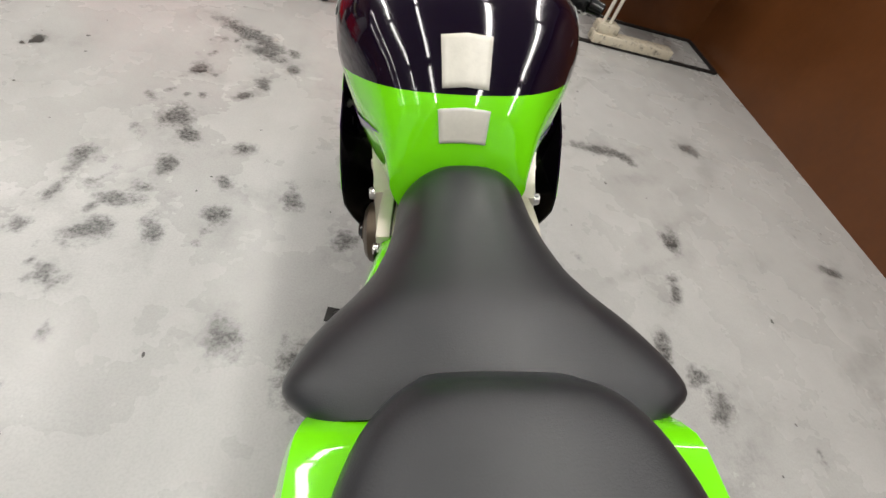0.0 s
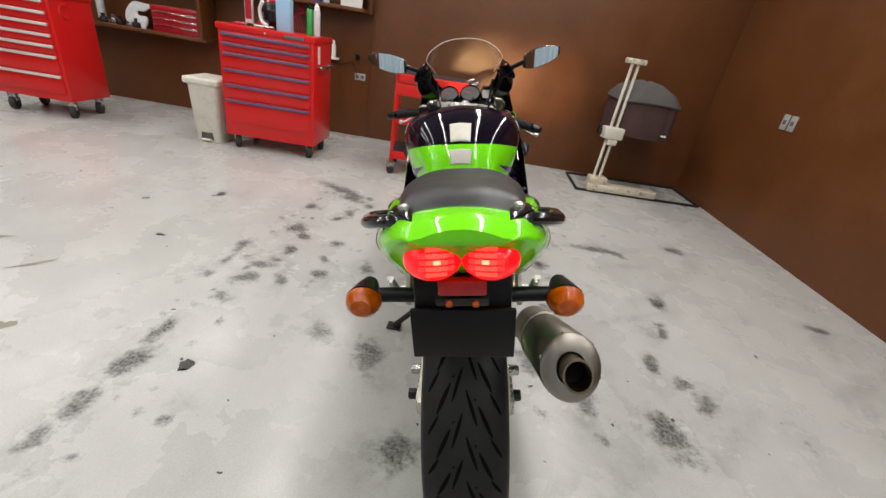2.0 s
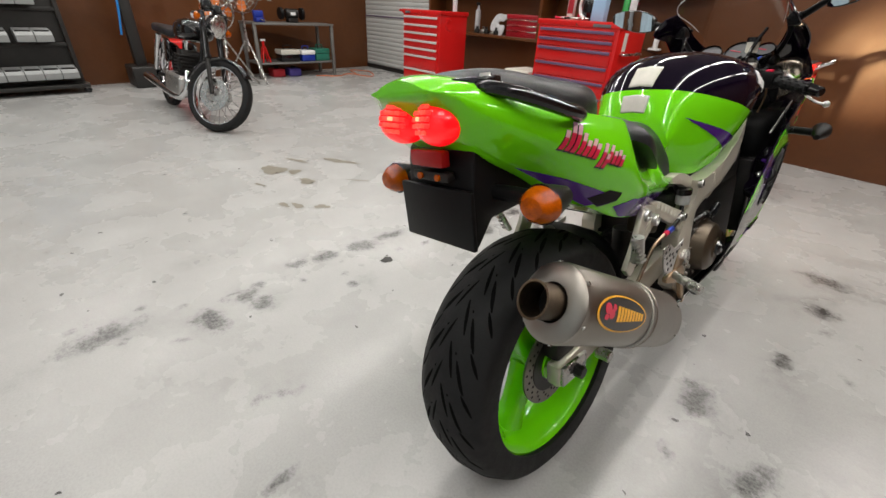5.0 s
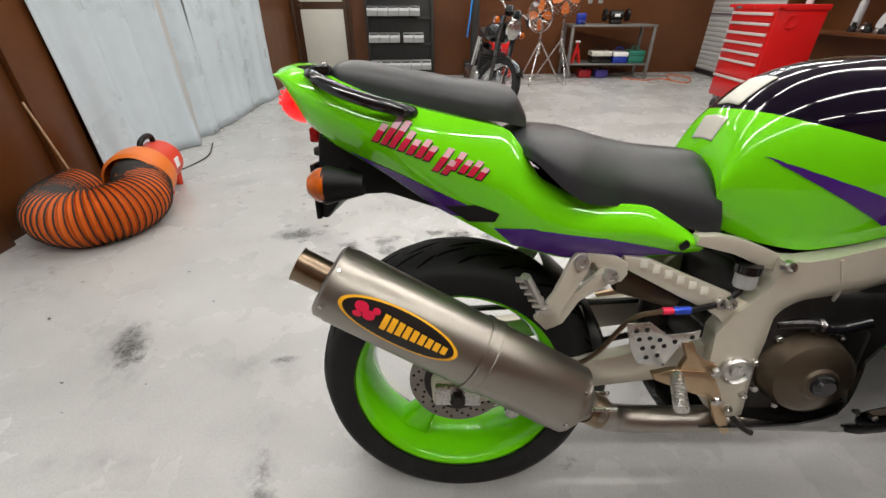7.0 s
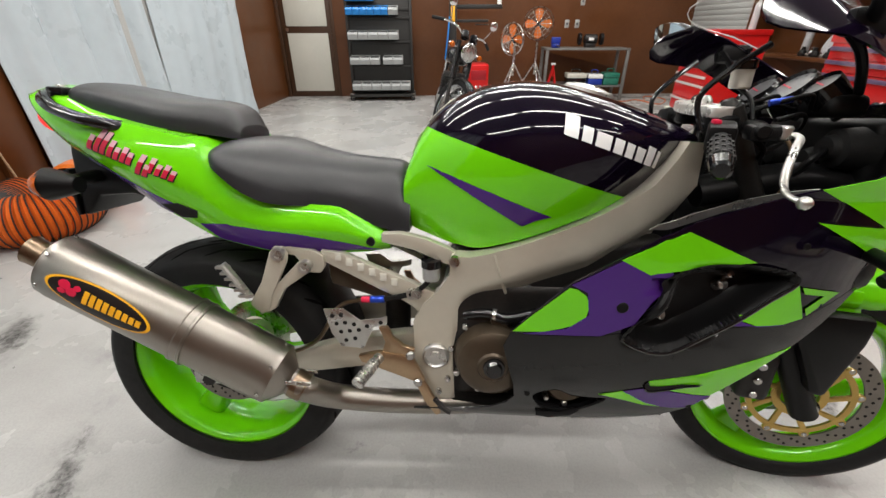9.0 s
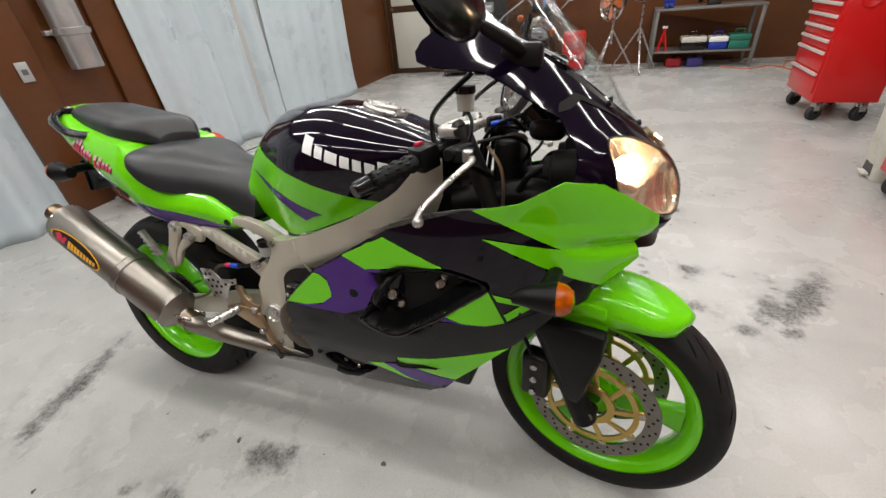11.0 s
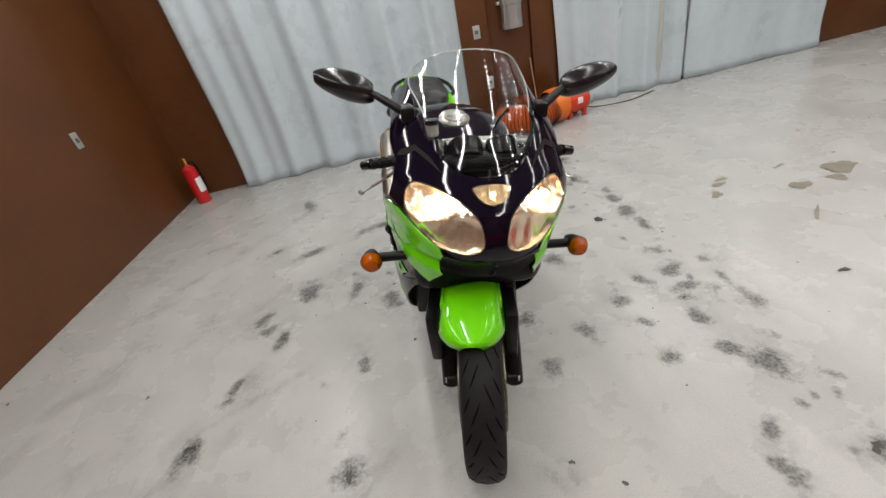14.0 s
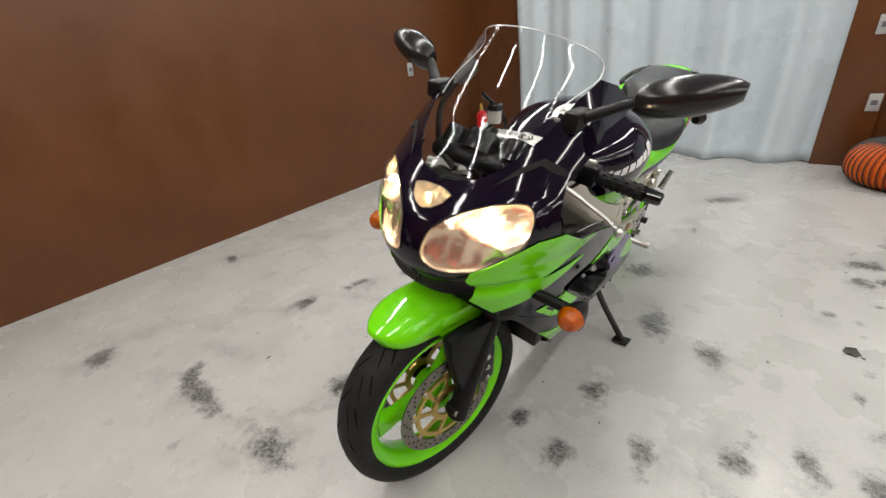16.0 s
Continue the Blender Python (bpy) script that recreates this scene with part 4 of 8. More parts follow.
def parts_bin(y, z, w, material, label):
    ob = thing("parts_bin", pose(-6.42, -1.13, 0, 0, 0, 4) @ pose(0.013, y, z), label, "bin", "parts bins on the rack")
    h, d = 0.13, 0.17
    bm = slab([(0, 0.0), (d, 0.0), (d + 0.015, 0.06), (d - 0.01, h * 0.75), (0, h)], 0, w, 0.004)
    part("tray", bm, material, ob)
    part("contents", box(0.03, d - 0.02, 0.012, w - 0.012, h * 0.7, h * 0.86, 0.004), DARKMETAL, ob, "dark small parts inside")
    part("lip", box(d - 0.012, d + 0.018, 0.0, w, 0.055, 0.072, 0.003), material, ob)


for z, cells in ((0.16, "gggggg"), (0.54, "ggg.gg"), (0.89, "ggggg"), (1.22, "bbbbbbG"), (1.40, "bbbb")):
    y = 0.02
    for c in cells:
        w = 0.105 if c == "b" else 0.155 if len(cells) < 7 else 0.15
        if c != ".":
            parts_bin(y, z, w - 0.006, BINBLUE if c == "b" else BINGREY, "blue plastic parts bin" if c == "b" else "grey translucent parts bin with small metal parts")
        y += w if c != "." else 0.05

bench = thing("workbench", pose(-6.42, 1.96, 0, 0, 0, -1.5), "grey steel workbench with a lower shelf", "workbench")
part("worktop", box(-0.55, 0.0, 0, 1.30, 0.735, 0.765, 0.004), BENCH, bench)
part("lower_shelf", box(-0.53, -0.02, 0.02, 1.28, 0.20, 0.225, 0.004), BENCH, bench)
for x in (-0.52, -0.03):
    for y in (0.03, 1.27):
        part("leg", box(x - 0.022, x + 0.022, y - 0.022, y + 0.022, 0.0, 0.735, 0.003), BENCH, bench)
BN = pose(-6.42, 1.96, 0.766, 0, 0, -1.5)
v = thing("vice", BN @ pose(-0.15, 0.16, 0), "small blue bench vice", "vice")
part("body", box(-0.06, 0.08, -0.06, 0.06, 0, 0.06, 0.01), BLUE, v)
part("jaw", box(-0.02, 0.03, -0.07, 0.07, 0.06, 0.15, 0.01), BLUE, v)
part("screw", cyl((0.08, 0, 0.04), (0.16, 0.03, 0.03), 0.01), STEEL, v)
g = thing("bench_grinder", BN @ pose(-0.25, 0.72, 0), "dark grey twin wheel bench grinder", "grinder")
part("motor", cyl((0, -0.10, 0.12), (0, 0.10, 0.12), 0.07, bevel=0.012, seg=28), DARKMETAL, g)
for y in (-0.17, 0.17):
    part("wheel", cyl((0, y - 0.022, 0.12), (0, y + 0.022, 0.12), 0.085, bevel=0.004, seg=28), PLASTIC, g)
part("foot", box(-0.06, 0.06, -0.08, 0.08, 0, 0.06, 0.01), DARKMETAL, g)
part("plate_label", box(0.066, 0.072, -0.04, 0.04, 0.10, 0.14, 0.002), WHITE, g)
LOWB = pose(-6.42, 1.96, 0.226, 0, 0, -1.5)
for y, w, h, base, lid, label in ((0.48, 0.30, 0.17, GLOSSBLK, OFFWHITE, "black crate with a white lid"), (0.82, 0.22, 0.16, BLUE, WHITE, "blue cool box with a white lid"), (1.06, 0.24, 0.18, TEAL, TEAL, "green plastic case with a handle")):
    b1 = thing("storage_box", LOWB @ pose(-0.3, y - 0.08, 0), label, "storage box", "boxes under the bench")
    part("body", box(0, 0.24, 0, w, 0, h * 0.6, 0.012), base, b1)
    part("lid", box(-0.005, 0.245, -0.005, w + 0.005, h * 0.6, h, 0.012), lid, b1)
    part("grip", tube([(0.12, w * 0.3, h), (0.12, w * 0.3, h + 0.05), (0.12, w * 0.7, h + 0.05), (0.12, w * 0.7, h)], 0.008), base, b1)
jk = thing("axle_stand", LOWB @ pose(-0.12, 0.16, 0), "red steel axle stand", "axle stand")
for k in range(4):
    a = 1.57 * k + 0.78
    part("leg", cyl((0.08 * math.cos(a), 0.08 * math.sin(a), 0), (0.02 * math.cos(a), 0.02 * math.sin(a), 0.22), 0.012), RED, jk)
part("post", cyl((0, 0, 0.12), (0, 0, 0.30), 0.02, bevel=0.003), RED, jk)
part("saddle", box(-0.02, 0.02, -0.035, 0.035, 0.29, 0.32, 0.006), WHITE, jk)
for y, m_ in ((0.35, REDDK), (0.62, CANVIOLET)):
    b1 = thing("fuel_can", pose(-6.42, 1.96, 0, 0, 0, -1.5) @ pose(-0.22, y, 0), "squat painted can on the floor under the bench", "can", "cans under the bench")
    part("body", box(-0.1, 0.1, -0.1, 0.1, 0, 0.12, 0.02, 3), m_, b1)
    part("cap", cyl((0, 0, 0.12), (0, 0, 0.15), 0.03, bevel=0.004), PLASTIC, b1)
cordo = thing("extension_cord", pose(-6.6, 3.2, 0), "orange extension cord lying on the floor", "cord")
part("wire", tube([(0.15, -0.3, 0.008), (0.35, 0.0, 0.008), (0.2, 0.3, 0.008), (0.6, 0.5, 0.008), (0.1, 0.8, 0.008), (-0.2, 0.6, 0.008), (0.3, 0.4, 0.008)], 0.008, 6), CORDORANGE, cordo)


def fan(m, h, label):
    ob = thing("standing_fan", m, label, "fan", "tripod fans")
    for k in range(3):
        a = 2.09 * k + 0.4
        part("leg", cyl((0.36 * math.cos(a), 0.36 * math.sin(a), 0.012), (0, 0, 0.58), 0.012), STEEL, ob)
    part("pole", cyl((0, 0, 0.4), (0, 0, h), 0.016), STEEL, ob)
    part("motor", cyl((-0.14, 0, h), (0.02, 0, h), 0.06, bevel=0.01), DARKMETAL, ob)
    hub = part("cage", lathe([(0.215, 0.04), (0.222, 0.06), (0.215, 0.08), (0.21, 0.06)], 36, "x"), STEEL, ob, "wire fan cage", m=pose(0, 0, h))
    for r in (0.07, 0.12, 0.17):
        part("wire_ring", lathe([(r, 0.13 - r * 0.3), (r + 0.004, 0.134 - r * 0.3), (r + 0.004, 0.138 - r * 0.3), (r, 0.136 - r * 0.3)], 30, "x"), STEEL, hub)
    for k in range(12):
        a = 6.283 * k / 12
        part("wire", tube([(0.14, 0.02 * math.cos(a), 0.02 * math.sin(a)), (0.11, 0.12 * math.cos(a), 0.12 * math.sin(a)), (0.06, 0.217 * math.cos(a), 0.217 * math.sin(a))], 0.003, 5, 3), STEEL, hub)
    for k in range(4):
        a = 1.571 * k
        rows = []
        for s, (r, wd) in enumerate(((0.03, 0.03), (0.10, 0.10), (0.17, 0.11), (0.195, 0.04))):
            rows.append([(0.06 + 0.3 * q * wd, r * math.cos(a) - q * wd * math.sin(a), r * math.sin(a) + q * wd * math.cos(a)) for q in (-0.5, 0, 0.5)])
        bl = rings(rows, close=False)
        part("blade", bl, ORANGEP, hub, "orange fan blade")
    return ob


fan(pose(-6.25, 1.78, 0, 0, 0, -15), 1.10, "tall tripod fan with orange blades")
fan(pose(-6.05, 1.42, 0, 0, 0, -50), 0.90, "low tripod fan with orange blades")
ctrl = thing("pressure_washer", pose(-6.45, 0.90, 0, 0, 0, 4), "red wheeled machine box behind a parked motorcycle", "machine")
part("body", box(-0.2, 0.2, -0.16, 0.16, 0.05, 0.55, 0.03, 3), RED, ctrl)
part("panel", box(0.2, 0.206, -0.12, 0.12, 0.32, 0.46, 0.003), REDDK, ctrl)
for k in range(4):
    part("knob", cyl((0.2, -0.10 + 0.066 * k, 0.22), (0.225, -0.10 + 0.066 * k, 0.22), 0.022, bevel=0.003), CHROME, ctrl)
for y in (-0.17, 0.17):
    part("wheel", cyl((-0.1, y - 0.02, 0.075), (-0.1, y + 0.02, 0.075), 0.075, bevel=0.006), CASTOR, ctrl)

tw = thing("tyre_machine", pose(-6.55, 0.50, 0, 0, 0, 0), "tall black column with arms and a yellow label", "tyre changer")
part("base", box(-0.2, 0.2, -0.15, 0.15, 0, 0.25, 0.02, 3), RACK, tw)
part("column", box(-0.07, 0.07, -0.06, 0.06, 0.25, 1.75, 0.012), RACK, tw)
part("arm", box(-0.03, 0.03, 0.05, 0.75, 1.30, 1.36, 0.01), RACK, tw)
part("arm", box(-0.03, 0.03, 0.05, 0.55, 1.12, 1.16, 0.01), RACK, tw)
part("label_plate", box(0.071, 0.075, -0.03, 0.03, 1.12, 1.34, 0.002), LOGOYEL, tw, "yellow label")
part("disc", lathe([(0.0, 0), (0.10, 0), (0.11, 0.01), (0.10, 0.02), (0, 0.02)], 24), DARKMETAL, tw, m=pose(0, 0.45, 1.08))
part("bottle", cyl((0.04, 0.70, 1.36), (0.04, 0.70, 1.55), 0.035, 0.02), WHITE, tw)
part("blue_hose", tube([(0.08, -0.05, 1.2), (0.10, -0.08, 0.9), (0.05, -0.12, 0.6)], 0.012), BINBLUE, tw)

# ---------------------------------------------------------------- the sports motorcycle
# its own axes: x right, y ahead, z up, the rear axle over the origin; it leans on its side stand
BIKE = pose(-0.064, 0, -0.005, 0, -10.7, -2.1)
bike = thing("sports_motorcycle", BIKE, "lime green, black and purple sports motorcycle on its side stand", "motorcycle")
STEER_AT = Vector((0, 1.10, 0.92))
STEER = Matrix.Translation(STEER_AT) @ Matrix.Rotation(radians(-12), 4, Vector((0, -0.407, 0.914))) @ Matrix.Translation(-STEER_AT)
R_AXLE, F_AXLE = Vector((0.006, 0, 0.305)), Vector((-0.020, 1.440, 0.290))


REAR = Matrix.Translation((0, 0.5, 0)) @ Matrix.Rotation(radians(0.6), 4, "Z") @ Matrix.Translation((0, -0.5, 0))   # the tail is set a little askew
seat_at = Matrix()


def bp(name, bm, material, parent=None, label="", m=None, angle=32):
    ob = part(name, bm, material, parent or bike, label, seat_at @ (m or Matrix()), angle)
    if parent:
        ob.matrix_parent_inverse = parent.matrix_basis.inverted()
    return ob


def both(name, make, material, label="", m=None, parent=None):
    """The same part on the right and on the left."""
    out = []
    for s in (1, -1):
        out.append(bp(name, make(s), material, parent, label, m))
    return out


def flip(poly, s):
    return poly if s > 0 else [(-a, b) for a, b in poly][::-1]


# ---- wheels
def wheel(name, at, R, half, rim, m, spokes, label):
    w = bp(name, lathe([(R - 0.053 - 0.036 * (half > 0.07), -half * 0.96), (R - 0.030 - 0.014 * (half > 0.07), -half), (R - 0.015 - 0.012 * (half > 0.07), -half * 0.90), (R - 0.004 - 0.005 * (half > 0.07), -half * 0.55), (R, 0),
                        (R - 0.004 - 0.005 * (half > 0.07), half * 0.55), (R - 0.015 - 0.012 * (half > 0.07), half * 0.90), (R - 0.030 - 0.014 * (half > 0.07), half), (R - 0.053 - 0.036 * (half > 0.07), half * 0.96),
                        (rim + 0.003, half * 0.80), (rim + 0.004, half * 0.5), (rim + 0.004, -half * 0.5), (rim + 0.003, -half * 0.80), (R - 0.053 - 0.036 * (half > 0.07), -half * 0.96)], 96, "x"), RUBBER, None, label, m @ Matrix.Translation(at), 50)
    h = half * 0.82
    part("rim", lathe([(rim + 0.004, h), (rim - 0.004, h + 0.003), (rim - 0.012, h - 0.002), (rim - 0.018, h * 0.86), (rim - 0.030, h * 0.50), (rim - 0.034, 0), (rim - 0.030, -h * 0.50), (rim - 0.018, -h * 0.86), (rim - 0.012, -h + 0.002), (rim - 0.004, -h - 0.003), (rim + 0.004, -h), (rim - 0.006, -h * 0.8), (rim - 0.025, 0), (rim - 0.006, h * 0.8), (rim + 0.004, h)], 96, "x"), GREEN, w, "lime green cast alloy rim", angle=50)
    part("hub", lathe([(0.018, -h * 0.9), (0.045, -h * 0.9), (0.052, -h * 0.5), (0.045, 0), (0.052, h * 0.5), (0.045, h * 0.9), (0.018, h * 0.9)], 32, "x"), GREEN, w, "lime green wheel hub")
    for k in range(spokes):
        rows = []
        for r, wd, th in ((0.035, 0.038, h * 0.45), (0.09, 0.030, h * 0.40), (0.14, 0.026, h * 0.36), (rim - 0.034, 0.040, h * 0.42)):
            rows.append([(th * math.copysign(abs(math.cos(t)) ** 0.5, math.cos(t)), wd * math.copysign(abs(math.sin(t)) ** 0.5, math.sin(t)), r) for t in (6.2832 * j / 20 for j in range(20))])
        bm = rings(rows)
        bm.transform(Matrix.Rotation(6.2832 * k / spokes + 0.5, 4, "X"))
        part("spoke", bm, GREEN, w, "lime green cast spoke")
    return w


rear = wheel("rear_wheel", R_AXLE, 0.324, 0.096, 0.237, Matrix(), 3, "wide black tyre on a lime green rim")
front = wheel("front_wheel", F_AXLE, 0.297, 0.057, 0.233, STEER, 3, "black front tyre on a lime green rim")


def tread(R, half, pattern):
    """Tread grooves as painted shade: dark slivers laid along the tyre, above the crown."""
    drops = (0.0, 0.009, 0.027, 0.044) if half > 0.07 else (0.0, 0.004, 0.015, 0.030)
    crown = lambda u: R - float(np.interp(abs(u) / half, (0.0, 0.55, 0.9, 1.0), drops))
    bm = bmesh.new()
    for a0, u0, a1, u1, wd in pattern:
        rows = []
        for i in range(7):
            s = i / 6
            a, u = a0 + (a1 - a0) * s, u0 + (u1 - u0) * s
            ww = wd * math.sin(math.pi * (0.08 + 0.84 * s)) ** 0.8
            row = []
            for du in (-1, -0.5, 0.5, 1):
                r = crown(u + du * ww) + (0.0003 if abs(du) == 1 else 0.0006)
                row.append((u + du * ww, r * math.cos(a), r * math.sin(a)))
            rows.append(row)
        add(bm, rings(rows, close=False))
    return bm


# darker than the rubber, to give the shade inside the grooves
GROOVE_SHADE = mat("tread_groove", (0.002, 0.002, 0.002), 0.9, spec=0.1)
pat = []
for k in range(22):
    a = 6.2832 * k / 22
    for s in (1, -1):
        o = 0.0 if s > 0 else 0.14
        pat += [(a + o, s * 0.004, a + o + 0.22, s * 0.026, 0.0040), (a + o + 0.10, s * 0.030, a + o + 0.30, s * 0.058, 0.0050), (a + o + 0.02, s * 0.055, a + o + 0.16, s * 0.078, 0.004), (a + o + 0.05, s * 0.022, a + o + 0.068, s * 0.024, 0.0022)]
tagged(part("tread_groove", tread(0.324, 0.096, pat), GROOVE_SHADE, rear, "dark slivers shading slanted tread grooves"), kind="stuff")
pat = []
for k in range(20):
    a = 6.2832 * k / 20
    for s in (1, -1):
        o = 0.0 if s > 0 else 0.15
        pat += [(a + o, s * 0.006, a + o - 0.2, s * 0.030, 0.0024), (a + o + 0.05, s * 0.030, a + o - 0.10, s * 0.048, 0.0024)]
tagged(part("tread_groove", tread(0.297, 0.057, pat), GROOVE_SHADE, front, "dark slivers shading slanted tread grooves"), kind="stuff")


def disc(name, at, r0, r1, m, parent, holes):
    d = part(name, lathe([(r0, -0.0025), (r1, -0.0025), (r1, 0.0025), (r0, 0.0025), (r0, -0.0025)], 72, "x"), DISCSTEEL, parent, "drilled steel brake disc", m=Matrix.Translation(at))
    bm = bmesh.new()
    # dark dots on both faces, coloured as the shade of drilled holes
    for k in range(holes):
        a = 6.2832 * k / holes
        r = r0 + (r1 - r0) * (0.25, 0.5, 0.75)[k % 3]
        for sd in (-1, 1):
            add(bm, cyl((sd * 0.0020, r * math.cos(a), r * math.sin(a)), (sd * 0.0031, r * math.cos(a), r * math.sin(a)), 0.0036, seg=8))
    tagged(part("drill_hole", bm, SOOT_HOLE_SHADE, d), kind="stuff")
    return d


d = disc("rear_disc", (0.062, 0, 0), 0.075, 0.112, Matrix(), rear, 48)
part("disc_carrier", lathe([(0.03, 0), (0.078, 0), (0.078, 0.004), (0.03, 0.004)], 36, "x"), DARKMETAL, d)
for s in (1, -1):
    d = disc("front_disc", (s * 0.066, 0, 0), 0.125, 0.160, STEER, front, 66)
    part("carrier_ring", lathe([(0.040, -0.004), (0.058, -0.004), (0.058, 0.004), (0.040, 0.004), (0.040, -0.004)], 40, "x"), GOLD, d, "gold inner ring of the disc carrier")
    part("carrier_ring", lathe([(0.100, -0.003), (0.113, -0.003), (0.113, 0.003), (0.100, 0.003), (0.100, -0.003)], 60, "x"), GOLD, d, "gold outer ring of the disc carrier")
    for k in range(9):
        a = 6.2832 * k / 9
        web = slab([(0.055 * math.cos(a - 0.11), 0.055 * math.sin(a - 0.11)), (0.104 * math.cos(a + 0.10), 0.104 * math.sin(a + 0.10)), (0.104 * math.cos(a + 0.24), 0.104 * math.sin(a + 0.24)), (0.055 * math.cos(a + 0.13), 0.055 * math.sin(a + 0.13))], -0.0028, 0.0028, 0.0012, "x")
        part("carrier_arm", web, GOLD, d, "gold carrier web")
        c, n = math.cos(a + 0.17), math.sin(a + 0.17)
        part("carrier_ear", cyl((-0.0035, 0.116 * c, 0.116 * n), (0.0035, 0.116 * c, 0.116 * n), 0.0115, seg=16, bevel=0.001), GOLD, d, "gold rivet ear")
        part("rivet", cyl((-0.005, 0.119 * c, 0.119 * n), (0.005, 0.119 * c, 0.119 * n), 0.0065, seg=12, bevel=0.001), STEEL, d)


# ---- the fairing's shape: a rounded nose, narrowing to the top and to the belly
HALF = table([0.20, 0.23, 0.26, 0.30, 0.36, 0.43, 0.50, 0.60, 0.77, 0.85, 0.90, 0.95, 1.00, 1.05, 1.10, 1.15, 1.19, 1.23], [0.06, 0.11, 0.15, 0.18, 0.205, 0.229, 0.243, 0.250, 0.262, 0.267, 0.271, 0.270, 0.258, 0.235, 0.207, 0.180, 0.155, 0.115])
NOSE = table([0.20, 0.35, 0.45, 0.55, 0.65, 0.72, 0.80, 0.86, 0.925, 0.96, 1.06, 1.15, 1.19, 1.23], [1.30, 1.33, 1.39, 1.45, 1.462, 1.507, 1.535, 1.528, 1.485, 1.428, 1.335, 1.250, 1.215, 1.18])
V0, SQ = 0.95, 2.45


def smooth_tab(f, x, d=0.03):
    return (f(x - d) + f(x - d / 2) + 2 * f(x) + f(x + d / 2) + f(x + d)) / 6


SCOOP_EDGE = [(0.960, 0.655), (1.017, 0.683), (1.075, 0.688), (1.140, 0.682), (1.188, 0.668), (1.200, 0.648), (1.155, 0.613), (1.104, 0.570), (1.053, 0.536), (1.013, 0.507), (0.978, 0.498), (0.937, 0.509), (0.905, 0.533), (0.926, 0.564), (0.962, 0.600), (0.962, 0.632)]


def dent(v, w):
    """The big cooling scoop behind the front wheel: a slanted pocket sunk into the side."""
    if not (0.905 < v < 1.2 and 0.498 < w < 0.69):
        return 0.0
    inside, near = False, 1.0
    for (a, b), (c, d) in zip(SCOOP_EDGE, SCOOP_EDGE[1:] + SCOOP_EDGE[:1]):
        if (b > w) != (d > w) and v < a + (w - b) / (d - b) * (c - a):
            inside = not inside
        dx, dy = c - a, d - b
        t = max(0.0, min(1.0, ((v - a) * dx + (w - b) * dy) / (dx * dx + dy * dy)))
        near = min(near, math.hypot(v - a - t * dx, w - b - t * dy))
    e = min(1.0, max(0.0, (near - 0.003) / 0.026))
    return 0.056 * e * (1.6 - 0.6 * e) if inside else 0.0


def shell(q, w):
    s, q = (1 if q >= 0 else -1), abs(q)
    hw, nose = smooth_tab(HALF, w), smooth_tab(NOSE, w)
    if q <= 1:
        th = (1 - q) * math.pi / 2
        u, v = hw * max(math.cos(th), 0) ** (2 / SQ), V0 + (nose - V0) * max(math.sin(th), 0) ** (2 / SQ)
    else:
        u, v = hw, V0 - (q - 1) * 0.6
        u *= 1 + 0.045 * min(1.0, (V0 - v) / 0.2)
    # the cheeks round the headlights stand out
    e = min(1.0, max(0.0, (v - 1.08) / 0.2))
    u *= 1 + 0.14 * e * e * (3 - 2 * e) * min(1.0, max(0.0, (w - 0.80) / 0.1)) * min(1.0, max(0.0, (1.16 - w) / 0.1))
    # a groove parts the two lips beside the nose
    g = min(1.0, max(0.0, (v - 1.30) / 0.10))
    g *= 0.013 * math.exp(-((w - 0.752) / 0.015) ** 2) * g
    return (s * (u - dent(v, w) - g), v - 0.8 * g, w)


def qv(v, w):
    """Shell parameter of a point of the side."""
    if v <= V0:
        return (1 + (V0 - v) / 0.6, w)
    x = min((v - V0) / (smooth_tab(NOSE, w) - V0), 1.0)
    return (1 - math.asin(x ** (SQ / 2)) * 2 / math.pi, w)


def qu(u, w):
    """Shell parameter of a point of the front."""
    lo_, hi_ = 0.0, 1.0
    for _ in range(24):
        mid = (lo_ + hi_) / 2
        if shell(mid, w)[0] < abs(u):
            lo_ = mid
        else:
            hi_ = mid
    return (lo_, w)


def fine(poly, n=4):
    """More corners along the outline, so that it stays straight on the bent surface."""
    out = []
    for (a, b), (c, d) in zip(poly, poly[1:] + poly[:1]):
        out += [(a + (c - a) * i / n, b + (d - b) * i / n) for i in range(n)]
    return out


STEP = (0.03, 0.012)


def fair(name, poly, material, label="", thick=0.004, off=0.0, s=1, kind=qv, parent=None, round_=False, step=STEP, hole=None):
    poly = smooth_loop(poly, 5) if round_ else fine(poly)
    return bp(name, sheet(flip([kind(a, b) for a, b in poly], s), shell, step, -thick, -off, flip([kind(a, b) for a, b in smooth_loop(hole, 3)], s) if hole else None), material, parent, label, None, 40)


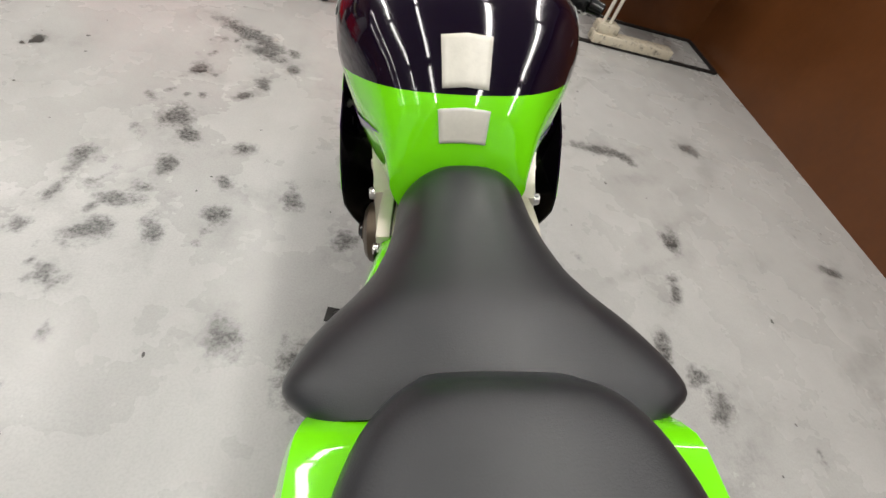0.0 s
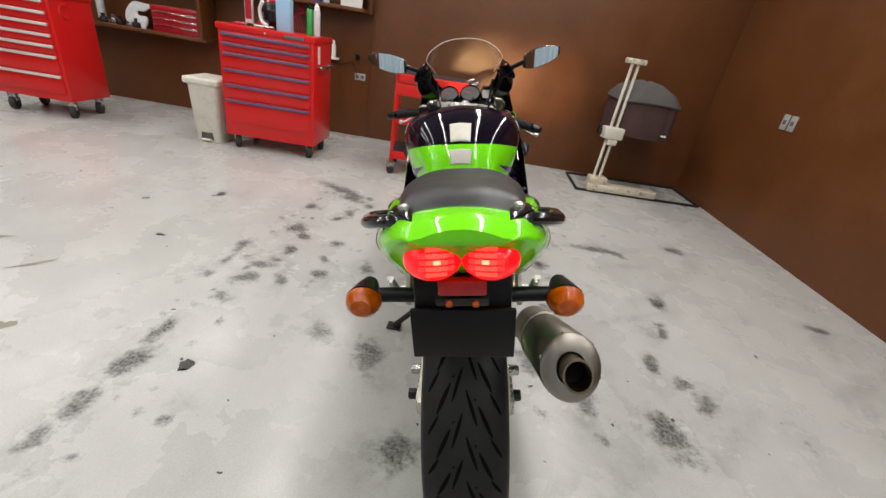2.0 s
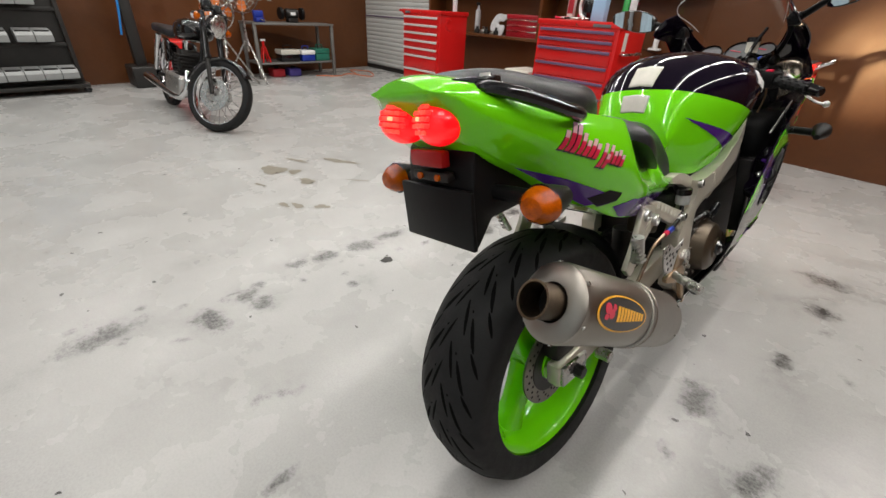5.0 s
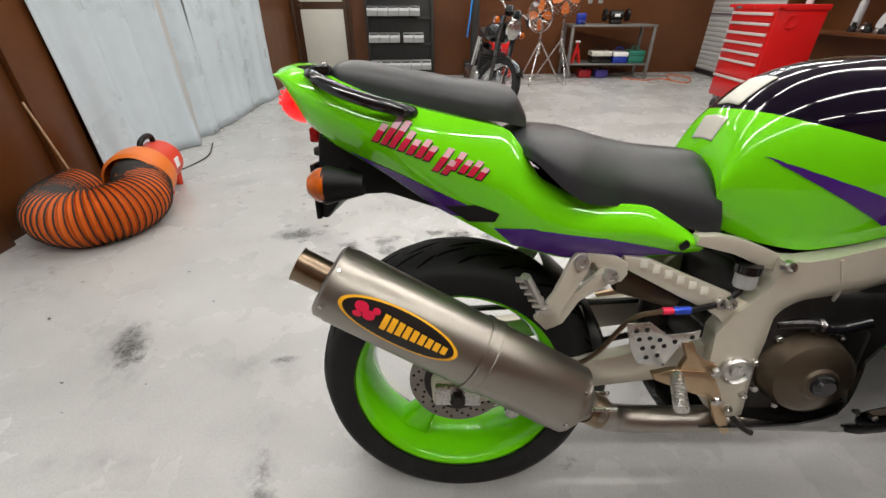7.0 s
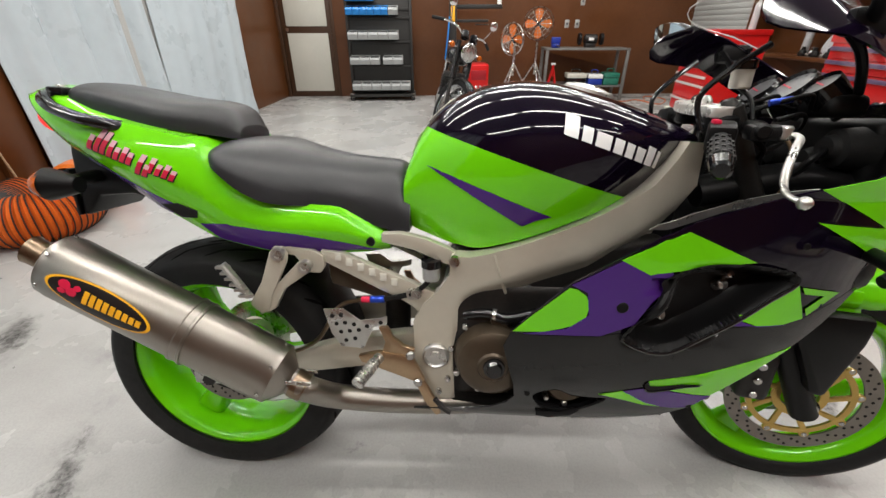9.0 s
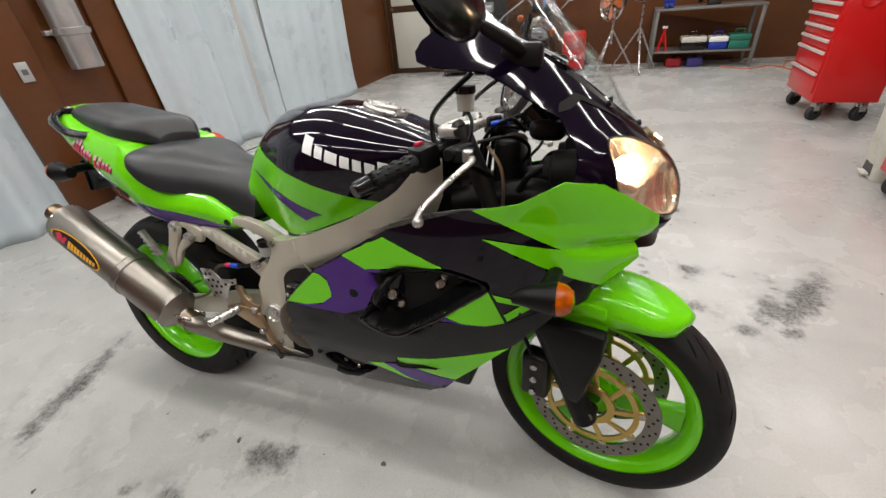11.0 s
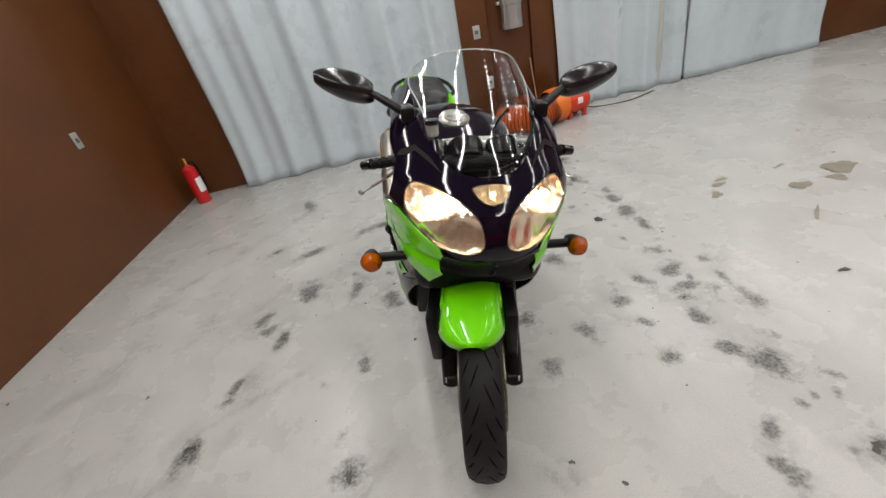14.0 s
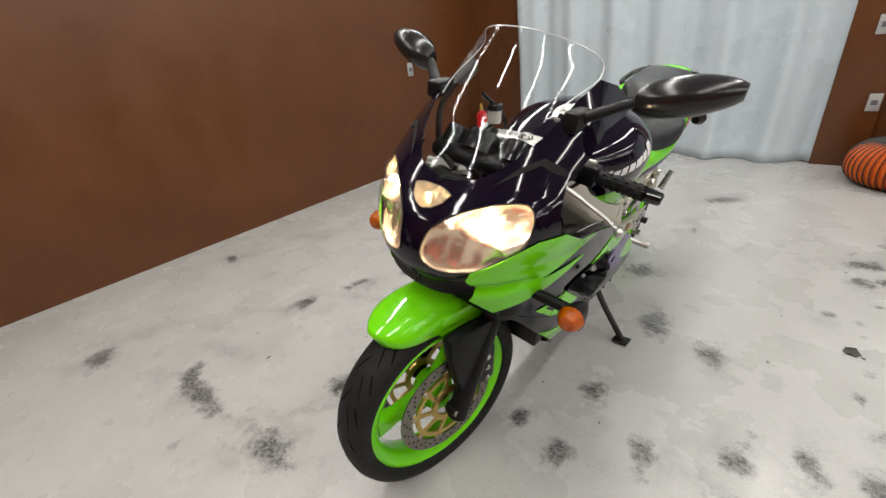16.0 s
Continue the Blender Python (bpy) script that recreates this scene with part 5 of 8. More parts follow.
UPPER = [(0.997, 0.762), (1.068, 0.787), (1.144, 0.810), (1.258, 0.835), (1.331, 0.877), (1.39, 0.872), (1.425, 0.852), (1.46, 0.828), (1.488, 0.806), (1.490, 0.785), (1.464, 0.748), (1.467, 0.718), (1.407, 0.656), (1.24, 0.573), (1.10, 0.558), (0.96, 0.550), (0.86, 0.534), (0.76, 0.534), (0.698, 0.538), (0.735, 0.580), (0.800, 0.643), (0.911, 0.711)]
LOWER = [(0.698, 0.536), (0.76, 0.532), (0.86, 0.532), (0.96, 0.548), (1.10, 0.556), (1.24, 0.571), (1.405, 0.652), (1.392, 0.640), (1.341, 0.601), (1.273, 0.530), (1.234, 0.492), (1.204, 0.462), (1.160, 0.418), (1.122, 0.378), (1.092, 0.336), (1.045, 0.308), (0.909, 0.274), (0.70, 0.262), (0.49, 0.262), (0.50, 0.285), (0.60, 0.296), (0.672, 0.314), (0.705, 0.338), (0.719, 0.362), (0.714, 0.400), (0.700, 0.450), (0.686, 0.505)]
GRAPHICS = (
    (GREEN, "lime green flash", [(0.701, 0.540), (0.736, 0.577), (0.797, 0.634), (0.812, 0.631), (0.829, 0.618), (0.837, 0.598), (0.834, 0.575), (0.818, 0.558), (0.79, 0.549), (0.76, 0.542)]),
    (PURPLE, "purple flash", [(0.722, 0.536), (0.80, 0.548), (0.838, 0.578), (0.83, 0.625), (0.80, 0.640), (0.905, 0.700), (0.965, 0.678), (0.985, 0.652), (0.95, 0.610), (0.925, 0.560), (0.865, 0.534)]),
    (GREEN, "lime green flash", [(0.880, 0.690), (0.985, 0.744), (1.112, 0.690), (1.05, 0.684), (0.935, 0.662)]),
    (GREEN, "lime green flash", [(1.105, 0.578), (1.155, 0.606), (1.204, 0.646), (1.238, 0.574), (1.20, 0.563), (1.150, 0.562)]),
    (PURPLE, "purple flash", [(1.075, 0.563), (1.11, 0.575), (1.15, 0.560), (1.205, 0.562)]),
    (GREEN, "lime green arrow", [(1.213, 0.640), (1.300, 0.623), (1.243, 0.580), (1.236, 0.594), (1.268, 0.618), (1.222, 0.626)]),
    (GREEN, "lime green side panel", [(1.176, 0.820), (1.258, 0.839), (1.331, 0.881), (1.39, 0.875), (1.425, 0.855), (1.46, 0.831), (1.490, 0.808), (1.492, 0.785), (1.466, 0.749), (1.337, 0.747)]),
    (GREEN, "lime green side panel", [(1.193, 0.763), (1.337, 0.748), (1.466, 0.750), (1.469, 0.718), (1.410, 0.660)]),
)
LOWGRAPHICS = (
    (GREEN, "lime green flash", [(0.984, 0.424), (1.072, 0.444), (1.203, 0.488), (1.246, 0.504), (1.234, 0.493), (1.204, 0.463), (1.160, 0.419), (1.122, 0.379), (1.088, 0.384), (1.019, 0.400), (0.981, 0.406)]),
    (GREEN, "lime green flash", [(0.893, 0.378), (0.939, 0.390), (0.994, 0.356), (1.03, 0.343), (0.99, 0.348), (0.94, 0.364)]),
    (PURPLE, "purple flash", [(0.941, 0.390), (0.980, 0.402), (1.019, 0.398), (1.088, 0.382), (1.121, 0.377), (1.100, 0.349), (1.085, 0.340), (1.053, 0.339), (1.030, 0.343), (0.994, 0.355)]),
)
OPENING = [(0.758, 0.366), (0.786, 0.385), (0.810, 0.387), (0.835, 0.372), (0.862, 0.366), (0.888, 0.363), (0.912, 0.360), (0.899, 0.344), (0.865, 0.318), (0.829, 0.311), (0.794, 0.318), (0.771, 0.336)]
for s in (1, -1):
    up = fair("upper_fairing", UPPER, BLACK, "glossy black fairing side with green and purple graphics", s=s, step=(0.03, 0.007))
    lo = fair("lower_fairing", LOWER, GREYBLK, "satin graphite lower fairing with green flashes", s=s, hole=OPENING)
    for k, (m_, label, poly) in enumerate(GRAPHICS):
        fair("graphic", poly, m_, label, 0.0012, 0.0014 + 0.0004 * k, s, parent=up, step=(0.03, 0.007))
    for k, (m_, label, poly) in enumerate(LOWGRAPHICS):
        fair("graphic", poly, m_, label, 0.0012, 0.0014 + 0.0004 * k, s, parent=lo)
    # no cut here: a flat dark strip paints the shade inside the slit
    fair("slit", [(0.983, 0.422), (0.977, 0.415), (0.981, 0.400), (0.996, 0.397), (1.025, 0.404), (1.049, 0.412), (1.092, 0.417), (1.049, 0.419), (1.006, 0.411), (0.988, 0.411)], SOOT_HOLE_SHADE, "thin dark strip giving an air slit's inner shade", 0.001, 0.0032, s, parent=lo)
    bp("slit_lip", tube([Vector(shell(s * qv(v, w)[0], w)) + Vector((s * 0.004, 0, 0)) for v, w in ((0.979, 0.404), (0.984, 0.397), (0.996, 0.395), (1.025, 0.402), (1.049, 0.410), (1.085, 0.415))], 0.0024, 8), GLOSSBLK, lo, "glossy lip of the slit")
    rim = [Vector(shell(s * qv(v, w)[0], w)) for v, w in smooth_loop(OPENING, 3)]
    bp("opening_edge", rings([[p + Vector((s * 0.001, 0, 0)) for p in rim], [p - Vector((s * 0.022, 0, 0)) for p in rim]], True, False), GLOSSBLK, lo, "turned-in edge of the engine opening")
    ec = bp("side_cover", lathe([(0.0, 0.026), (0.040, 0.026), (0.047, 0.020), (0.050, 0.0), (0.058, -0.002), (0.058, -0.03)], 36, "x"), BRONZE, None, "bronze cover behind the fairing opening", Matrix.Translation((s * 0.158, 0.836, 0.375)) @ Matrix.Diagonal((s, 1, 1, 1)))
    for v, w in ((0.776, 0.356), (0.795, 0.334), (0.836, 0.322), (0.888, 0.352)):
        bp("cover_bolt", cyl((s * 0.150, v, w), (s * 0.182, v, w), 0.0065, seg=10, bevel=0.002), STEEL, ec)
    for v, w in ((0.897, 0.596), (1.265, 0.598), (0.745, 0.375), (1.09, 0.345), (1.19, 0.72)):
        p = Vector(shell(s * qv(v, w)[0], w))
        bp("fairing_screw", cyl(p - Vector((s * 0.004, 0, 0)), p + Vector((s * 0.0035, 0, 0)), 0.011 if v == 0.897 else 0.006, seg=14, bevel=0.001), PLASTIC, up)
    fair("scoop", SCOOP_EDGE, PLASTIC, "deep black cooling scoop", 0.001, 0.005, s, parent=up, round_=True, step=(0.008, 0.005))
    lip = [Vector(shell(s * qv(v, w)[0], w)) + Vector((s * 0.002, 0, 0)) for v, w in smooth_loop(SCOOP_EDGE, 4)[20:49]]
    bp("scoop_lip", tube(lip, 0.0045, 8), GLOSSBLK, up, "rounded lower lip of the scoop")
    for v, w, r in ((0.975, 0.590, 0.013), (0.985, 0.555, 0.010), (1.085, 0.625, 0.012), (1.095, 0.645, 0.008)):
        p = Vector(shell(s * qv(v, w)[0], w))
        bp("engine_fitting", cyl(p, p + Vector((s * 0.018, 0.008, 0.008)), r, seg=12, bevel=0.003), STEEL, up)
    bp("coolant_hose", tube([Vector(shell(s * qv(v, w)[0], w)) + Vector((s * 0.008, 0, 0)) for v, w in ((0.94, 0.54), (0.96, 0.60), (1.0, 0.655), (1.06, 0.665))], 0.010, 10), PLASTIC, up, "black hose inside the scoop")
    bp("mount_tab", slab([(0.772, 0.312), (0.772, 0.300), (0.80, 0.296), (0.845, 0.303), (0.865, 0.318), (0.85, 0.322), (0.82, 0.312)], s * 0.188, s * 0.196, 0.002, "x"), PLASTIC, lo, "black mounting tab")

# belly pan
rows = []
for v in np.linspace(0.49, 1.092, 18):
    we = float(np.interp(v, [0.49, 0.70, 0.909, 1.045, 1.092], [0.262, 0.262, 0.274, 0.308, 0.336]))
    ue = shell(qv(v, we)[0], we)[0]
    rows.append([(ue * c, v, we - (1 - abs(c) ** 2.4) * 0.045) for c in np.linspace(1, -1, 17)])
bm = rings(rows, close=False)
belly = bp("belly_pan", bm, GREYBLK, None, "satin graphite belly pan")
belly.modifiers.new("thickness", "SOLIDIFY").thickness = 0.004


def belly_at(v, c):
    we = float(np.interp(v, [0.49, 0.70, 0.909, 1.045, 1.092], [0.262, 0.262, 0.274, 0.308, 0.336]))
    return (shell(qv(v, we)[0], we)[0] * c, v, we - (1 - abs(c) ** 2.4) * 0.045)


# the maker's word along the belly, as worn silver bars
x = 0.785
for w_, h_ in ((0.034, 0.075), (0.026, 0.055), (0.040, 0.055), (0.026, 0.055), (0.024, 0.055), (0.026, 0.055), (0.028, 0.070), (0.010, 0.065)):
    for s in (1, -1):
        bp("logo_bar", sheet([(x, s * (0.985 - h_)), (x + w_, s * (0.985 - h_)), (x + w_, s * 0.985), (x, s * 0.985)], belly_at, (0.02, 0.02), 0.0, 0.0022), ALU, belly, "worn silver lettering drawn as plain bars")
    x += w_ + 0.007

# front cowl, screen, headlights
SCREEN_EDGE = [(0.0, 0.958), (0.035, 0.961), (0.065, 0.967), (0.092, 0.980), (0.117, 1.004), (0.139, 1.034), (0.155, 1.072), (0.161, 1.105), (0.168, 1.135)]
COWL_R = [qv(1.110, 1.129), qv(1.078, 1.120), qv(1.058, 1.104), qv(1.050, 1.086), qv(1.056, 1.070), qv(1.078, 1.061), qv(1.12, 1.056), qv(1.18, 1.050), qv(1.225, 1.028), qv(1.313, 0.977), qv(1.345, 0.93), qv(1.345, 0.881), qv(1.39, 0.876), qv(1.425, 0.856), qv(1.46, 0.832), qv(1.490, 0.810), qu(0.10, 0.790), qu(0.05, 0.780), (0.0, 0.778)]
cowl_loop = [qu(u, w) for u, w in SCREEN_EDGE] + COWL_R
ring_r = fine([(a, b) for a, b in cowl_loop], 3)
HEAD = [(0.206, 0.905), (0.199, 0.928), (0.178, 0.945), (0.130, 0.940), (0.077, 0.918), (0.041, 0.888), (0.028, 0.850), (0.030, 0.817), (0.062, 0.799), (0.105, 0.802), (0.150, 0.815), (0.185, 0.836), (0.203, 0.868)]
for s in (1, -1):
    bp("front_cowl", sheet(flip(ring_r, s), shell, STEP, -0.004, 0.0, flip([qu(u, w) for u, w in smooth_loop(HEAD, 3)], s)), BLACK, None, "glossy violet-black nose cowl", None, 40)
top = [(0.168, 1.135), (0.154, 1.166), (0.11, 1.193), (0.06, 1.206), (0.0, 1.210)]
loop = [qu(u, w) for u, w in SCREEN_EDGE[1:] + top[1:-1]]
screen_poly = [(0.0, 0.958)] + loop + [(0.0, 1.210)] + [(-a, b) for a, b in loop[::-1]]


def bubble(q, w):
    hw, nose, th = smooth_tab(HALF, w, 0.07), smooth_tab(NOSE, w, 0.055), (1 - abs(q)) * math.pi / 2
    u, v, z = math.copysign(hw * max(math.cos(th), 0) ** (2 / SQ), q), V0 + (nose - V0) * max(math.sin(th), 0) ** (2 / SQ), w
    e = max(0.0, min(1.0, (w - 0.958) / 0.10))
    k = max(0.0, 1 - (u / 0.17) ** 2) * e * e * (3 - 2 * e) * 0.018
    return (u, v + k, z + k * 0.7)


screen = bp("windscreen", sheet(fine(screen_poly, 3), bubble, (0.015, 0.008), -0.003, -0.003), GLASS, None, "clear double-curved windscreen", None, 60)
screen.visible_shadow = False
# the glint along the screen's upper edge, drawn as a thin pale tube
edge = [(0.155, 1.072), (0.161, 1.105)] + top[:-1]
edge = [bubble(qu(u, w)[0], w) for u, w in edge] + [bubble(0.0, 1.210)] + [bubble(-qu(u, w)[0], w) for u, w in edge[::-1]]
bp("screen_edge", tube(edge, 0.0013, 6, 3), EDGE_GLINT, screen, "thin pale tube drawing the glint of the windscreen edge")
for u, w in ((0.0, 0.955), (0.105, 0.995), (-0.105, 0.995), (0.155, 1.08), (-0.155, 1.08)):
    p = Vector(shell(math.copysign(qu(u, w)[0], u), w))
    bp("screen_screw", cyl(p - Vector((0, 0.004, 0)), p + Vector((0, 0.004, 0.003)), 0.0055, seg=12, bevel=0.001), PLASTIC, screen)

for s in (1, -1):
    rim_loop = flip([qu(u, w) for u, w in smooth_loop(HEAD, 5)], s)

    def dish(q, w):
        """Two bowls sunk behind the lens, with a sharp ridge between them."""
        u, v, z = shell(q, w)
        high = max(0.0, 1 - ((abs(u) - 0.146) / 0.066) ** 2 - ((z - 0.905) / 0.042) ** 2)
        low = max(0.0, 1 - ((abs(u) - 0.096) / 0.080) ** 2 - ((z - 0.842) / 0.052) ** 2)
        deep = max(0.036 * high ** 0.6, 0.026 * low ** 0.6)
        return (u * (1 - 0.6 * deep), v - 0.004 - deep + 0.0020 * math.sin(150 * u + 20 * z) * min(1, 40 * deep), z)

    def bulge(q, w):
        u, v, z = shell(q, w)
        d = max(0.0, 1 - (((abs(u) - 0.118) / 0.10) ** 2 + ((z - 0.872) / 0.08) ** 2))
        return (u * (1 + 0.01 * d), v + 0.001 + 0.006 * d, z)

    hl = bp("headlight", sheet(rim_loop, dish, (0.012, 0.006), 0.0, 0.0), REFLECTOR, None, "lit oval headlight with a clear lens", None, 40)
    bp("lens", sheet(rim_loop, bulge, STEP, -0.002, -0.001), LENS, hl, "clear headlight lens", None, 60).visible_shadow = False
    rim = [Vector(shell(q, w)) + Vector((0, 0.001, 0)) for q, w in rim_loop]
    bp("bezel", rings([[p - Vector((0, 0.001, 0)) for p in rim], [Vector(dish(q, w)) for q, w in rim_loop]], True, False), REFLECTOR, hl, "bright inner wall of the lamp")
    bp("lens_seal", tube(rim + rim[:1], 0.0018, 6, 2), PLASTIC, hl, "thin black rubber seal")
    p = Vector(dish(s * qu(0.146, 0.908)[0], 0.908)) + Vector((s * 0.004, 0.016, 0))
    bp("bulb", cyl(p - Vector((0, 0.012, 0)), p + Vector((0, 0.010, 0)), 0.008, 0.007, seg=16, bevel=0.004), BULB, hl, "glowing warm bulb")
    glow = bpy.data.lights.new("bulb_light", "POINT")
    glow.energy, glow.color, glow.shadow_soft_size = 1.5, (1.0, 0.68, 0.38), 0.004
    gl = new("bulb_light", glow)
    gl.parent = hl
    gl.location = p + Vector((0, 0.018, 0))
    lamp = bpy.data.lights.new("beam", "SPOT")
    lamp.energy, lamp.color, lamp.spot_size, lamp.spot_blend, lamp.shadow_soft_size = 270, (1.0, 0.60, 0.28), radians(25), 1.0, 0.03
    la = new("beam", lamp)
    la.parent = hl
    la.matrix_basis = look((s * 0.118, 1.62, 0.90), (0.58 + s * 0.28, 4.2, 0.775 - s * 0.055))
POS = [(0.047, 0.940), (0.025, 0.945), (0.0, 0.946), (-0.025, 0.945), (-0.047, 0.940), (-0.038, 0.926), (-0.021, 0.914), (0.0, 0.910), (0.021, 0.914), (0.038, 0.926)]
pq = [(math.copysign(qu(u, w)[0], u) if u else 0.0, w) for u, w in fine(POS, 3)]
pl = bp("position_lamp", sheet(pq, shell, STEP, -0.004, -0.004), REFLECTOR, None, "lit amber-white position lamp", None, 40)
pl.data.materials[0] = POSBOWL
bm = bmesh.new()
bmesh.ops.create_uvsphere(bm, u_segments=14, v_segments=8, radius=0.0075)
bm.transform(Matrix.Translation(Vector(shell(0.0, 0.930)) + Vector((0, 0.002, 0))) @ Matrix.Diagonal((1.0, 0.6, 0.9, 1)))
bp("bulb", bm, BULBSOFT, pl, "small glowing bulb")
glow = bpy.data.lights.new("bulb_light", "POINT")
glow.energy, glow.color, glow.shadow_soft_size = 0.07, (1.0, 0.72, 0.42), 0.003
gl = new("bulb_light", glow)
gl.parent = pl
gl.location = Vector(shell(0.0, 0.930)) + Vector((0, 0.014, 0.002))
bp("lamp_lens", sheet(pq, shell, STEP, -0.0015, -0.0075), LENS, pl, "", None, 40).visible_shadow = False
for s in (1, -1):
    chin = [qu(0.160, 0.795), qu(0.12, 0.786), qu(0.062, 0.780), (0.0, 0.777), (0.0, 0.722), qu(0.05, 0.724), qu(0.10, 0.732), qu(0.150, 0.742)]
    bp("chin", sheet(flip(fine(chin, 3), s), shell, STEP, -0.006, -0.001), PLASTIC, None, "black plastic chin spoiler", None, 40)
    duct_loop = [qu(0.20, 0.79), qu(0.155, 0.765), qu(0.11, 0.735), qu(0.12, 0.70), qu(0.16, 0.66), qu(0.20, 0.70)]
    bp("air_duct", sheet(flip(fine(duct_loop, 3), s), lambda q, w: tuple(Vector(shell(q, w)) - Vector((0, 0.03, 0))), STEP, -0.004, 0.0), PLASTIC, None, "black air duct mouth", None, 40)
    # flat dark sheet over each headlight, coloured like the shade in a vent pocket
    vent = [(0.214, 0.986), (0.203, 1.000), (0.168, 1.016), (0.138, 0.998), (0.109, 0.964), (0.142, 0.988), (0.168, 1.004), (0.197, 0.990)]
    bp("cowl_vent", sheet(flip([qu(u, w) for u, w in fine(vent, 3)], s), shell, STEP, -0.0008, -0.0016), SOOT_HOLE_SHADE, None, "", None, 40)

# dark structure inside the fairing, so that nothing shows through
bp("radiator", box(-0.17, 0.17, 1.10, 1.15, 0.34, 0.62, 0.01), DARKMETAL, None, "dark radiator behind the front wheel")
bp("engine_block", box(-0.155, 0.155, 0.56, 1.02, 0.27, 0.60, 0.03, 3), DARKMETAL, None, "dark grey engine block")
bp("cylinder_head", box(-0.150, 0.150, 0.72, 1.02, 0.56, 0.70, 0.03, 3), DARKMETAL)
bp("airbox", box(-0.11, 0.11, 0.60, 1.04, 0.66, 0.80, 0.03, 3), PLASTIC)
bp("inner_panel", box(-0.19, 0.19, 1.14, 1.40, 0.60, 0.775, 0.05, 3), PLASTIC, None, "black inner fairing")
lh = bp("lamp_housing", box(-0.15, 0.15, 1.335, 1.375, 0.79, 0.93, 0.02, 3), PLASTIC, None, "black lamp housing inside the nose")
for s in (1, -1):
    bp("bulb_boot", lathe([(0.0, 0.06), (0.022, 0.058), (0.026, 0.045), (0.036, 0.04), (0.040, 0.0), (0.046, -0.01)], 28, "y"), RUBBER, lh, "ribbed rubber bulb boot", Matrix.Translation((s * 0.11, 1.335, 0.875)) @ Matrix.Diagonal((1, -1, 1, 1)))
    bp("bulb_boot", lathe([(0.0, 0.05), (0.018, 0.048), (0.024, 0.035), (0.030, 0.0)], 24, "y"), RUBBER, lh, "", Matrix.Translation((s * 0.05, 1.335, 0.85)) @ Matrix.Diagonal((1, -1, 1, 1)))
    bp("cowl_bracket", tube([(s * 0.05, 1.33, 0.93), (s * 0.12, 1.30, 0.96), (s * 0.165, 1.25, 1.03), (s * 0.165, 1.20, 1.08)], 0.008, 8), PLASTIC, lh, "black cowl bracket")
    bp("loom", tube([(s * 0.11, 1.28, 0.875), (s * 0.13, 1.25, 0.86), (s * 0.10, 1.22, 0.81), (s * 0.05, 1.18, 0.80)], 0.007, 8), PLASTIC, lh)

# ---- tank, set a little to the left of the middle
seat_at = Matrix.Translation((-0.009, 0, 0))
T_TOP = table([0.470, 0.480, 0.505, 0.535, 0.576, 0.629, 0.70, 0.75, 0.80, 0.89, 0.981, 1.04, 1.06], [0.800, 0.850, 0.900, 0.932, 0.965, 0.988, 1.000, 0.999, 0.991, 0.967, 0.936, 0.912, 0.895])
T_BOT = table([0.470, 0.486, 0.566, 0.633, 0.727, 0.914, 0.993, 1.03, 1.06], [0.700, 0.690, 0.665, 0.659, 0.692, 0.772, 0.818, 0.85, 0.875])
T_HALF = table([0.470, 0.50, 0.55, 0.62, 0.70, 0.78, 0.86, 0.93, 1.0, 1.06], [0.108, 0.116, 0.139, 0.178, 0.212, 0.225, 0.216, 0.183, 0.133, 0.09])
T_G = table([0, 0.15, 0.3, 0.45, 0.58, 0.68, 0.78, 0.86, 0.92, 0.96, 0.985, 1.0], [0.74, 0.84, 0.92, 0.975, 1.0, 0.985, 0.925, 0.81, 0.66, 0.48, 0.27, 0.0])


def tank_at(v, h, s=1):
    b, t = smooth_tab(T_BOT, v, 0.02), smooth_tab(T_TOP, v, 0.016)
    return (s * smooth_tab(T_HALF, v, 0.02) * (T_G(h) if h > 0.94 else smooth_tab(T_G, h, 0.04)), v, b + (t - b) * h)


HS = [0, 0.1, 0.2, 0.3, 0.4, 0.5, 0.58, 0.66, 0.73, 0.79, 0.84, 0.88, 0.91, 0.935, 0.955, 0.97, 0.982, 0.992, 1.0]
rows = []
for v in list(np.linspace(0.472, 0.58, 14)) + list(np.linspace(0.60, 1.058, 24)):
    rows.append([tank_at(v, h, 1) for h in HS] + [tank_at(v, h, -1) for h in HS[-2::-1]])
bm = rings(rows, True, True)
bmesh.ops.remove_doubles(bm, verts=bm.verts, dist=1e-4)
nrm = Vector((0, 0.319, 1)).normalized()
geo = bmesh.ops.bisect_plane(bm, geom=list(bm.verts) + list(bm.edges) + list(bm.faces), plane_co=(0, 0.513, 0.906), plane_no=nrm, dist=1e-5)
for f in bm.faces:
    f.material_index = 1 if (f.calc_center_median() - Vector((0, 0.513, 0.906))).dot(nrm) > 0 else 0
tank = bp("fuel_tank", bm, [GREEN, BLACK], None, "fuel tank, violet-black above and lime green below", None, 50)


def tank_h(v, w):
    b, t = smooth_tab(T_BOT, v, 0.02), smooth_tab(T_TOP, v, 0.016)
    return (v, (w - b) / (t - b))


def tank_sheet(name, poly, material, label, off=0.0012, thick=0.001, s=1, parent=None):
    pl_ = [tank_h(a, b) for a, b in fine(poly, 4)]
    if s < 0:
        pl_ = pl_[::-1]
    bm = sheet(pl_, lambda a, b: tank_at(a, b, s), (0.012, 0.05), thick, -off if s < 0 else off)
    return bp(name, bm, material, parent or tank, label, None, 50)


